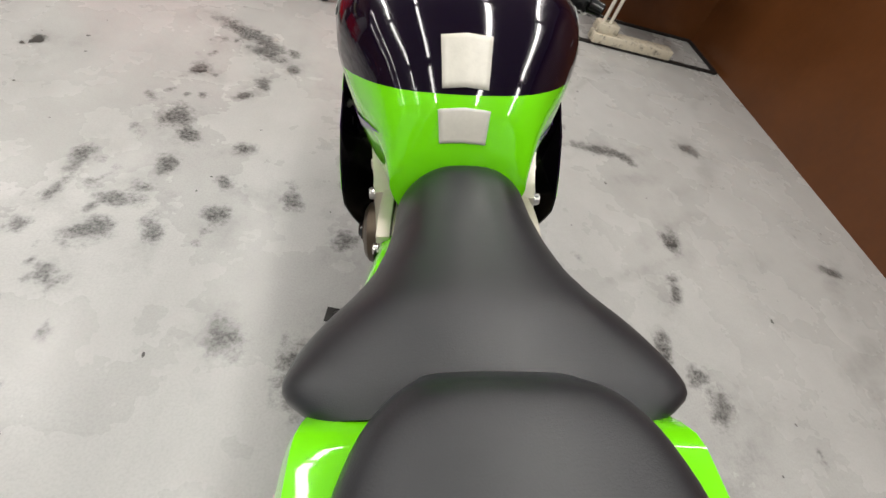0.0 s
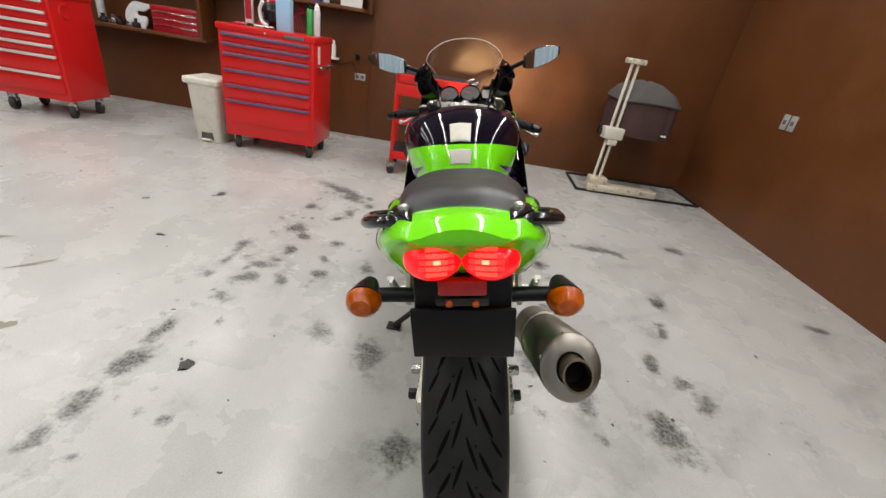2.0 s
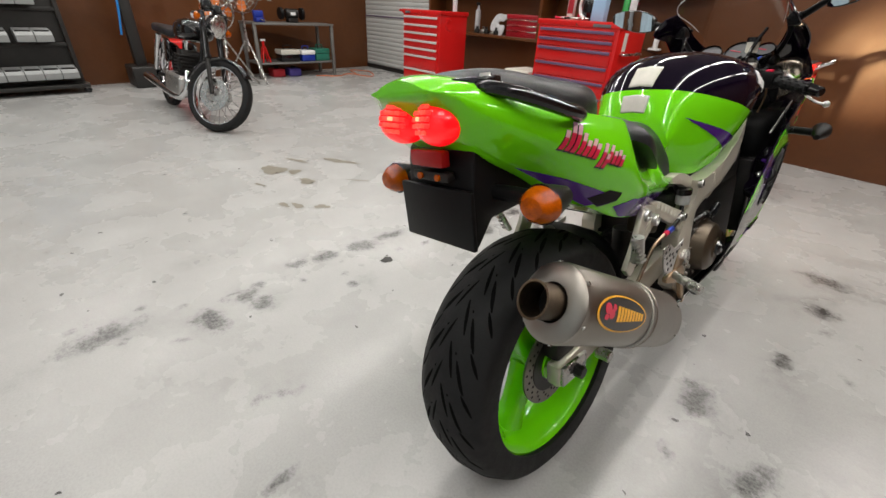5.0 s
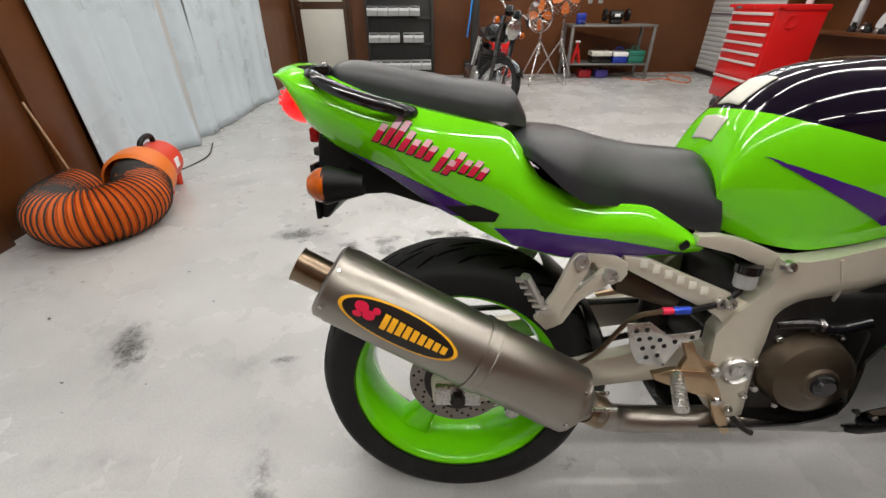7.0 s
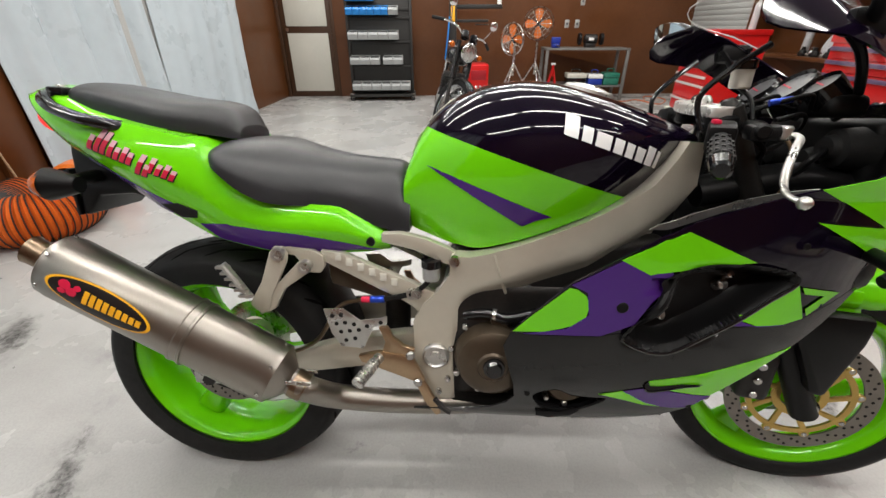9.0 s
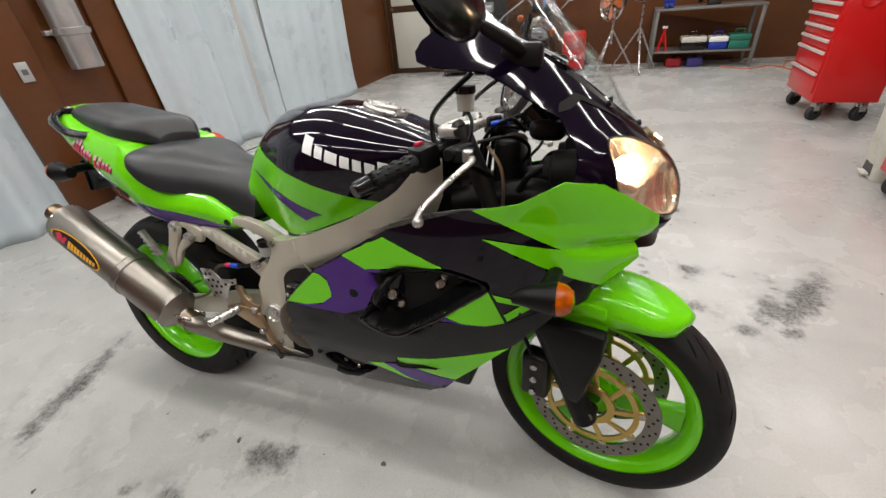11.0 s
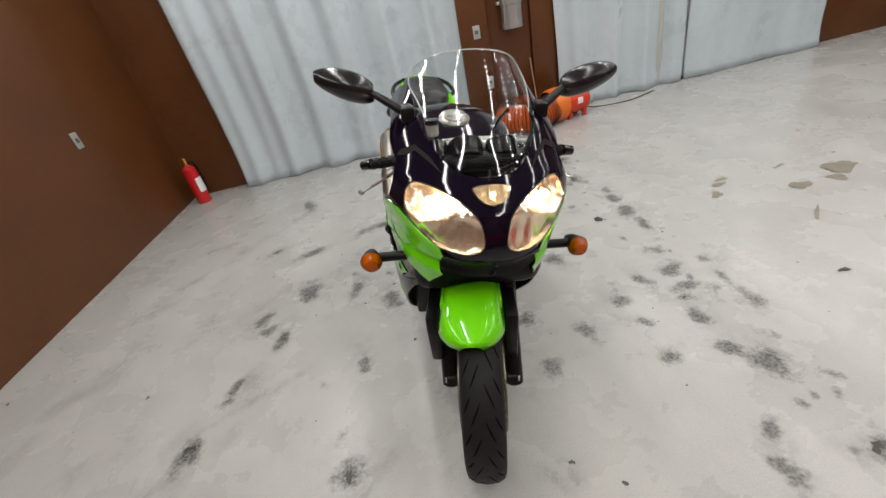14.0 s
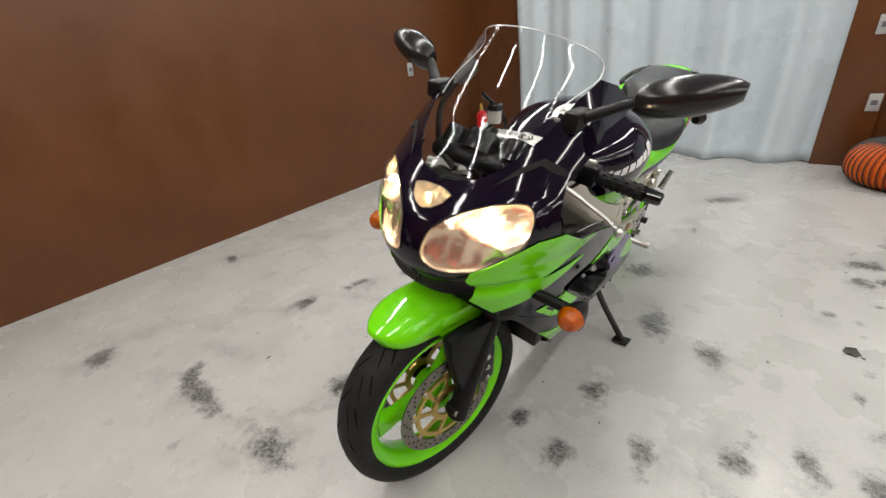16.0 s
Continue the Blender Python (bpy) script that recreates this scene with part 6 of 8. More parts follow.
def tank_side(name, poly, material, label, **k):
    for s in (1, -1):
        pl_ = [tank_h(a, b) for a, b in fine(poly, 4)]
        bm = sheet(pl_, lambda a, b: tank_at(a, b, s), (0.012, 0.05), 0.001, 0.0014 * s)
        bp(name, bm, material, tank, label, None, 50)


tank_side("graphic", [(0.523, 0.830), (0.65, 0.788), (0.770, 0.743), (0.742, 0.735), (0.716, 0.721), (0.64, 0.765)], PURPLE, "purple dart")
# the maker's word on the tank, as plain white bars in the rhythm of its letters
x = 0.770
for w_, h_ in ((0.024, 0.036), (0.018, 0.025), (0.027, 0.024), (0.018, 0.024), (0.016, 0.024), (0.018, 0.024), (0.018, 0.033), (0.008, 0.031)):
    base = 0.898 - 0.33 * (x - 0.77)
    sl = -0.33 * w_
    tank_side("logo_bar", [(x, base), (x + 0.003, base + h_), (x + w_ + 0.003, base + h_ + sl), (x + w_, base + sl)], WHITE, "white lettering drawn as plain bars")
    x += w_ + 0.0064


def on_top(v0, v1, half, material, name, label):
    rows = []
    for v in np.linspace(v0, v1, 10):
        row = []
        for c in np.linspace(-1, 1, 11):
            u = c * half * (1 + 0.12 * (v - v0) / (v1 - v0))
            # find the skin's height over this point
            b, t = smooth_tab(T_BOT, v, 0.02), smooth_tab(T_TOP, v, 0.016)
            hw = smooth_tab(T_HALF, v, 0.02)
            lo_, hi_ = 0.7, 1.0
            for _ in range(18):
                mid = (lo_ + hi_) / 2
                if tank_at(v, mid)[0] > abs(u):
                    lo_ = mid
                else:
                    hi_ = mid
            row.append((u, v - 0.0012, b + (t - b) * lo_ + 0.003))
        rows.append(row)
    ob = bp(name, rings(rows, close=False), material, tank, label, None, 50)
    ob.modifiers.new("thickness", "SOLIDIFY").thickness = 0.002
    return ob


on_top(0.518, 0.574, 0.033, PADWHITE, "tank_pad", "frosted whitish tank pad")
on_top(0.4815, 0.502, 0.034, PADWHITE, "tank_pad", "frosted whitish tank pad")
cap = bp("fuel_cap", lathe([(0.0, 0.010), (0.030, 0.012), (0.036, 0.010), (0.038, 0.004), (0.052, 0.006), (0.056, 0.0), (0.056, -0.01)], 40), ALU, tank, "round silver fuel cap", Matrix.Translation((0, 0.86, 0.977)) @ Matrix.Rotation(radians(-16), 4, "X"))
for k in range(6):
    a = 1.047 * k
    part("cap_screw", cyl((0.046 * math.cos(a), 0.046 * math.sin(a), 0.004), (0.046 * math.cos(a), 0.046 * math.sin(a), 0.009), 0.004, seg=8), STEEL, cap)

seat_at = Matrix()
# ---- seats
def seat(name, stations, label, power=0.62):
    """stations: y, top, half width at the top, half width at the foot, foot height."""
    ys = [s_[0] for s_ in stations]
    fs = [table(ys, [s_[k] for s_ in stations]) for k in range(1, 5)]
    rows = []
    n = 40
    for i in range(n + 1):
        y = ys[0] + (ys[-1] - ys[0]) * (0.5 - 0.5 * math.cos(math.pi * i / n))
        d = (ys[-1] - ys[0]) * 0.035
        top_, wt, wb, foot = (smooth_tab(f, y, d) for f in fs)
        row = []
        for k in range(33):
            t = math.pi * k / 32
            c, sn = math.cos(t), math.sin(t)
            h = max(sn, 0) ** power
            u = math.copysign(abs(c) ** 0.72, c) * (wb + (wt - wb) * 0.0) if h < 0.02 else math.copysign(abs(c) ** 0.72, c) * (wb + (wt * 1.12 - wb) * h ** 1.5)
            row.append((u, y, foot + (top_ - foot) * h - 0.012 * (1 - abs(c)) * 0))
        rows.append(row)
    return bp(name, rings(rows, True, True), SEAT, None, label, None, 45)


seat_at = REAR
seat("rider_seat", [(0.088, 0.862, 0.120, 0.140, 0.842), (0.097, 0.870, 0.155, 0.172, 0.836), (0.118, 0.877, 0.176, 0.195, 0.824), (0.16, 0.876, 0.168, 0.196, 0.785), (0.20, 0.872, 0.146, 0.184, 0.760), (0.235, 0.862, 0.121, 0.163, 0.750), (0.28, 0.850, 0.101, 0.136, 0.744), (0.34, 0.838, 0.086, 0.120, 0.730), (0.40, 0.833, 0.078, 0.114, 0.702), (0.445, 0.830, 0.074, 0.112, 0.690), (0.470, 0.822, 0.072, 0.112, 0.686), (0.484, 0.790, 0.068, 0.110, 0.688)], "grey-black vinyl rider seat")
seat("pillion_seat", [(-0.240, 0.966, 0.070, 0.080, 0.948), (-0.232, 0.980, 0.086, 0.096, 0.944), (-0.210, 0.987, 0.095, 0.106, 0.938), (-0.18, 0.987, 0.098, 0.110, 0.930), (-0.10, 0.973, 0.110, 0.123, 0.912), (-0.02, 0.960, 0.113, 0.129, 0.897), (0.03, 0.955, 0.106, 0.122, 0.888), (0.065, 0.951, 0.094, 0.110, 0.884), (0.09, 0.942, 0.078, 0.092, 0.878), (0.104, 0.925, 0.066, 0.078, 0.874), (0.114, 0.890, 0.055, 0.065, 0.872)], "grey-black vinyl pillion seat", 0.5)

# ---- tail
TL = [-0.337, -0.321, -0.29, -0.24, -0.159, -0.045, 0.074, 0.13, 0.185, 0.236, 0.284, 0.338, 0.40, 0.445]
tail_up = table(TL, [0.962, 0.968, 0.968, 0.958, 0.925, 0.900, 0.876, 0.792, 0.765, 0.752, 0.748, 0.742, 0.705, 0.676])
tail_lo = table(TL, [0.956, 0.944, 0.886, 0.848, 0.806, 0.737, 0.679, 0.663, 0.648, 0.644, 0.641, 0.641, 0.643, 0.650])
tail_w = table(TL, [0.070, 0.092, 0.118, 0.142, 0.164, 0.180, 0.186, 0.184, 0.176, 0.165, 0.155, 0.148, 0.140, 0.134])
tail_top = table(TL, [0.975, 0.983, 0.984, 0.976, 0.934, 0.906, 0.876, 0.80, 0.77, 0.752, 0.748, 0.742, 0.705, 0.676])


def tail_at(v, h, s=1):
    d = 0.014
    lo_, up_, hw = smooth_tab(tail_lo, v, d), smooth_tab(tail_up, v, d), smooth_tab(tail_w, v, d)
    back = max(0.0, min(1.0, (-0.14 - v) / 0.1))
    low = 0.24 + 0.22 * max(0.0, min(1.0, (0.10 - v) / 0.25))
    g = 1 - low + low * math.sin(math.pi * min(h, 1) * 0.62 + 0.25) ** 0.8 - 0.24 * max(0, h - 0.55) ** 1.3 * (1 + 0.9 * back)
    return (s * hw * g, v, lo_ + (up_ - lo_) * h)


rows = []
HT = np.linspace(0, 1, 13)
for v in np.linspace(-0.337, 0.445, 60):
    tip, up_ = smooth_tab(tail_top, v, 0.014), tail_at(v, 1)
    arch = [(up_[0] * c, v, up_[2] + (tip - up_[2]) * (1 - c * c)) for c in (0.75, 0.5, 0.25, 0, -0.25, -0.5, -0.75)]
    rows.append([tail_at(v, h) for h in HT] + arch + [tail_at(v, h, -1) for h in HT[::-1]])
tail = bp("tail_cowl", rings(rows, True, True), GREEN, None, "lime green tail cowl with purple stripes", None, 50)


def tail_side(name, poly, material, label, off=0.0014, sides=(1, -1), parent=None):
    for s in sides:
        def par(v, w):
            a, b = tail_at(v, 0)[2], tail_at(v, 1)[2]
            return (v, (w - a) / (b - a))
        bm = sheet([par(a, b) for a, b in fine(poly, 4)], lambda a, b: tail_at(a, b, s), (0.012, 0.1), 0.001, off * s)
        bp(name, bm, material, parent or tail, label, None, 50)


tail_side("stripe", [(-0.20, 0.832), (-0.10, 0.796), (0.02, 0.745), (0.035, 0.727), (-0.02, 0.726), (-0.045, 0.739), (-0.150, 0.804)], PURPLE, "dark purple stripe")
tail_side("stripe", [(0.055, 0.708), (0.12, 0.712), (0.25, 0.690), (0.42, 0.652), (0.29, 0.645), (0.19, 0.651), (0.09, 0.677)], PURPLE, "dark purple stripe")
# the vent's inner shade, laid on the cowl as a flat black oval
tail_side("tail_vent", [(-0.03, 0.745), (0.02, 0.752), (0.062, 0.738), (0.055, 0.722), (0.01, 0.718)], SOOT_HOLE_SHADE, "black oval sheet giving a vent's inner shade", 0.002)
# the model script on the tail, drawn as slanted plain brush strokes, red below and pale above, over a dark edge
PALEPINK = mat("pale_pink_decal", (0.72, 0.40, 0.46), 0.3)
x = -0.152
for k, (dx, hh) in enumerate(((0.012, 0.026), (0.011, 0.040), (0.013, 0.040), (0.012, 0.030), (0.012, 0.022), (0.011, 0.027), (0.013, 0.022), (0.012, 0.036), (0.011, 0.022), (0.013, 0.027), (0.012, 0.020), (0.012, 0.024), (0.012, 0.018))):
    zb = 0.858 - 0.34 * (x + 0.152) - (0.012 if k in (7, 8) else 0.0)
    lean, wide = 0.75 * hh, 0.0098
    for lo, hi, w_, m_, off, d in ((0.0, 1.0, wide + 0.003, LOGOBLK, 0.0010, -0.0025), (0.0, 0.62, wide, LOGORED, 0.0018, 0.0), (0.62, 1.0, wide, PALEPINK, 0.0018, 0.0)):
        st = [(x + lean * lo + d, zb + hh * lo + d), (x + lean * hi + d, zb + hh * hi + d), (x + lean * hi + w_ + d, zb + hh * hi - 0.003 + d), (x + lean * lo + w_ + d, zb + hh * lo - 0.003 + d)]
        tail_side("logo_stroke", st, m_, "red and pale pink brush stroke with a dark edge", off)
    x += dx + 0.0022
tail_side("tail_bolt", smooth_loop([(0.405, 0.682), (0.415, 0.672), (0.405, 0.662), (0.395, 0.672)], 3), PLASTIC, "black bolt", 0.004)

for s in (1, -1):
    bm = bmesh.new()
    bmesh.ops.create_uvsphere(bm, u_segments=28, v_segments=16, radius=1)
    bm.transform(Matrix.Translation((s * 0.044, -0.298, 0.912)) @ Matrix.Rotation(radians(-16), 4, "X") @ Matrix.Rotation(radians(s * -14), 4, "Z") @ Matrix.Diagonal((0.046, 0.036, 0.035, 1)))
    tl = bp("tail_light", bm, REDLENS, None, "lit red oval tail light")
    for i in range(-2, 3):
        for j in range(-2, 3):
            if abs(i) + abs(j) > 3:
                continue
            x, z = 0.0105 * i, 0.0095 * j
            y = -0.0355 * math.sqrt(max(0.05, 1 - (x / 0.046) ** 2 - (z / 0.035) ** 2))
            bp("lens_facet", box(-0.0053, 0.0053, -0.0030, 0.002, -0.0031, 0.0031, 0.0010), REDHOT if i == 0 and j == 0 else REDMID if abs(i) < 2 else REDSOFT, tl, "", Matrix.Translation((s * 0.044, -0.298, 0.912)) @ Matrix.Rotation(radians(-16), 4, "X") @ Matrix.Rotation(radians(s * -14), 4, "Z") @ Matrix.Translation((x, y, z)))
    # grab rail
    gr = bp("grab_rail", tube([(s * 0.074, -0.262, 0.958), (s * 0.108, -0.258, 0.958), (s * 0.140, -0.236, 0.948), (s * 0.162, -0.202, 0.934), (s * 0.173, -0.155, 0.918), (s * 0.173, -0.115, 0.908), (s * 0.152, -0.088, 0.900), (s * 0.112, -0.080, 0.894)], 0.0130, 12, flat=0.85), GLOSSBLK, None, "glossy black grab rail")
    bp("rail_foot", slab([(s * 0.070, -0.300), (s * 0.078, -0.230), (s * 0.110, -0.226), (s * 0.114, -0.254), (s * 0.090, -0.276)], 0.956, 0.974, 0.004, "z"), GLOSSBLK, gr)
    bp("rail_bolt", lathe([(0, 0.004), (0.004, 0.004), (0.0045, 0.003), (0.008, 0.004), (0.009, 0.0), (0.009, -0.01)], 24), ALU, gr, "silver bolt", Matrix.Translation((s * 0.092, -0.242, 0.974)))
    # rear indicators
    bl = bp("rear_indicator", tube([(s * 0.183, -0.165, 0.787), (s * 0.183, -0.195, 0.787), (s * 0.183, -0.228, 0.787)], 0.016, 20, r2=0.033), PLASTIC, None, "black bullet indicator with an amber lens")
    bp("amber_lens", lathe([(0.0, -0.030), (0.018, -0.026), (0.028, -0.015), (0.032, 0.0), (0.032, 0.004)], 28, "y"), AMBER, bl, "amber lens", Matrix.Translation((s * 0.183, -0.228, 0.787)) @ Matrix.Diagonal((1.06, 1, 0.94, 1)))
    bp("stalk", tube([(s * 0.06, -0.215, 0.79), (s * 0.12, -0.212, 0.79), (s * 0.170, -0.208, 0.787)], 0.014, 12), PLASTIC, bl)
seat_at = Matrix()
for s in (1, -1):
    bl = bp("front_indicator", tube([(s * 0.306, 1.268, 0.682), (s * 0.306, 1.30, 0.690), (s * 0.306, 1.345, 0.694)], 0.010, 20, r2=0.031), PLASTIC, None, "black bullet indicator with an amber lens")
    bp("amber_lens", lathe([(0.0, 0.028), (0.018, 0.024), (0.026, 0.014), (0.030, 0.0), (0.030, -0.004)], 28, "y"), AMBER, bl, "amber lens", Matrix.Translation((s * 0.306, 1.345, 0.694)))
    bp("stalk", tube([(s * 0.19, 1.33, 0.70), (s * 0.24, 1.325, 0.697), (s * 0.292, 1.318, 0.692)], 0.014, 12), PLASTIC, bl)

# undertail, plate holder
seat_at = REAR
rf = bp("rear_mudguard", slab([(-0.255, 0.90), (-0.268, 0.842), (-0.272, 0.774), (-0.276, 0.702), (-0.262, 0.698), (-0.225, 0.745), (-0.142, 0.751), (0.02, 0.70), (0.10, 0.72), (0.0, 0.80), (-0.15, 0.88)], -0.084, 0.084, 0.008, "x"), PLASTIC, None, "black plastic mudguard and plate holder")
pm = Matrix.Translation((0, -0.279, 0.755)) @ Matrix.Rotation(radians(2), 4, "X")
bp("plate_board", box(-0.090, 0.090, -0.004, 0.006, -0.055, 0.050, 0.003), PLASTIC, rf, "bare black plate board", pm)
bp("reflector", box(-0.040, 0.040, -0.296, -0.276, 0.840, 0.868, 0.004), REDDULL, rf, "dull red reflector")
bp("plate_lamp", box(-0.045, 0.045, -0.290, -0.27, 0.815, 0.832, 0.005), DARKMETAL, rf)
for s in (1, -1):
    bp("plate_lamp_lens", cyl((s * 0.022, -0.288, 0.823), (s * 0.022, -0.294, 0.823), 0.006, seg=10), AMBER, rf)

seat_at = Matrix()
# ---- exhaust, on the right
A0, A1 = Vector((0.216, -0.230, 0.629)), Vector((0.220, 0.208, 0.392))
ax = (A1 - A0).normalized()
AL = (A1 - A0).length


MM = Matrix.Translation(A0) @ ax.to_track_quat("Z", "Y").to_matrix().to_4x4() @ Matrix.Diagonal((0.87, 1.0, 1, 1))
mf = bp("silencer", lathe([(0.034, -0.002), (0.060, 0.0), (0.068, 0.006), (0.0685, 0.022), (0.070, 0.024), (0.070, AL * 0.55), (0.070, AL - 0.02), (0.0685, AL - 0.018), (0.0685, AL + 0.002), (0.065, AL + 0.005), (0.040, AL + 0.028), (0.032, AL + 0.034), (0.030, AL + 0.045)], 56), TITAN, None, "brushed titanium silencer", MM, 40)
bp("outlet", lathe([(0.030, 0.01), (0.030, -0.05), (0.032, -0.056), (0.028, -0.056), (0.026, -0.05), (0.026, 0.03)], 36), TITHEAT, mf, "heat-tinted outlet tip", MM)
bp("outlet_bore", lathe([(0.0, 0.0), (0.0262, 0.0), (0.0262, -0.04)], 28), SOOT_HOLE_SHADE, mf, "", MM)
for t in (AL * 0.61,):
    bp("strap", lathe([(0.0705, t - 0.015), (0.0740, t - 0.014), (0.0740, t - 0.009), (0.0722, t - 0.007), (0.0722, t + 0.007), (0.0740, t + 0.009), (0.0740, t + 0.014), (0.0705, t + 0.015)], 56), TITAN, mf, "steel strap", MM)
for t in (0.013, AL - 0.009):
    for k in range(6):
        a = 1.047 * k + 0.3
        p = Vector((0.068 * math.cos(a), 0.068 * math.sin(a), t))
        bp("rivet", cyl(p, p * 1.0 + Vector((0.003 * math.cos(a), 0.003 * math.sin(a), 0)), 0.004, seg=8), STEEL, mf, "", MM)
# badge on its outer side
inv = MM.inverted().to_3x3()
out_dir = inv @ Vector((1, 0, 0.18))
A_OUT = math.atan2(out_dir.y, out_dir.x)


def can_at(t, a, r=0.0702):
    return (r * math.cos(A_OUT + a), r * math.sin(A_OUT + a), t)


def badge(name, poly, material, label, off):
    bm = sheet(poly, can_at, (0.01, 0.08), 0.0006, off)
    o = bp(name, bm, material, mf, label, MM, 50)


def oval(t, a, rt, ra, n=40):
    return [(t + rt * math.cos(x), a + ra * math.sin(x)) for x in (6.2832 * i / n for i in range(n))]


SGN = 1 if (Vector(can_at(0.1, 0.05)) - Vector(can_at(0.1, 0))).dot(inv @ Vector((0, 0, 1))) > 0 else -1
OFFS = 1
tst = (Vector(can_at(0.101, 0)) - Vector(can_at(0.1, 0))).cross(Vector(can_at(0.1, 0.01)) - Vector(can_at(0.1, 0)))
if tst.dot(Vector(can_at(0, 0, 1))) < 0:
    OFFS = -1
badge("badge_rim", oval(0.142, 0, 0.108, 0.47), LOGOYEL, "yellow oval rim", 0.0010 * OFFS)
badge("badge_field", oval(0.142, 0, 0.101, 0.42), LOGOBLK, "black oval badge", 0.0018 * OFFS)
for k, (t, a, rt, ra) in enumerate(((0.072, 0.10, 0.012, 0.13), (0.088, -0.02, 0.011, 0.12), (0.070, -0.10, 0.008, 0.07), (0.097, 0.14, 0.007, 0.08))):
    badge("badge_mark", oval(t, a * SGN, rt, ra, 16), LOGORED, "red emblem drawn as blots", 0.0026 * OFFS)
for k in range(9):
    t = 0.112 + 0.0135 * k
    h = 0.19 - 0.012 * k
    badge("badge_bar", [(t, -h), (t + 0.010, -h), (t + 0.010, h), (t, h)][::1], LOGOYEL, "yellow lettering drawn as plain bars", 0.0026 * OFFS)
bp("link_pipe", tube([A1 + ax * 0.035, A1 + ax * 0.075, Vector((0.165, 0.325, 0.297)), Vector((0.150, 0.45, 0.282)), Vector((0.13, 0.62, 0.275)), Vector((0.10, 0.72, 0.27))], 0.028, 24), TITAN, mf, "brushed titanium link pipe")
bp("pipe_collar", tube([A1 + ax * 0.04, A1 + ax * 0.07], 0.032, 24), TITHEAT, mf)
for s in (1, -1):
    p = A1 + ax * 0.06
    bp("spring", tube([p + Vector((0.022 * s + 0.01, -0.02, 0.03)), p + Vector((0.022 * s, 0.03, 0.022))], 0.004, 8), STEEL, mf)

# ---- frame
def frame_at(a, b, s=1, base=0.0):
    u = float(np.interp(a, [0.45, 0.62, 0.72, 0.85, 0.95, 1.02, 1.08], [0.150, 0.166, 0.178, 0.176, 0.160, 0.135, 0.10]))
    crease = float(np.interp(a, [0.5, 0.6, 0.72, 0.86, 0.95, 1.06], [0.50, 0.575, 0.618, 0.668, 0.72, 0.80]))
    u -= min(0.036, 0.85 * max(0.0, crease - b)) * min(1.0, max(0.0, (a - 0.58) / 0.06))
    return (s * (u + base), a, b)


FRAME = [(0.577, 0.652), (0.616, 0.652), (0.653, 0.662), (0.74, 0.694), (0.834, 0.734), (0.90, 0.768), (0.962, 0.806), (1.0, 0.852), (1.02, 0.885), (1.06, 0.882), (1.06, 0.80), (1.03, 0.735), (0.941, 0.655), (0.86, 0.622), (0.785, 0.592), (0.735, 0.565), (0.695, 0.537), (0.650, 0.528), (0.619, 0.514), (0.592, 0.475), (0.585, 0.43), (0.588, 0.37), (0.592, 0.305), (0.541, 0.302), (0.508, 0.33), (0.499, 0.42), (0.497, 0.496), (0.52, 0.54), (0.550, 0.570), (0.575, 0.61)]


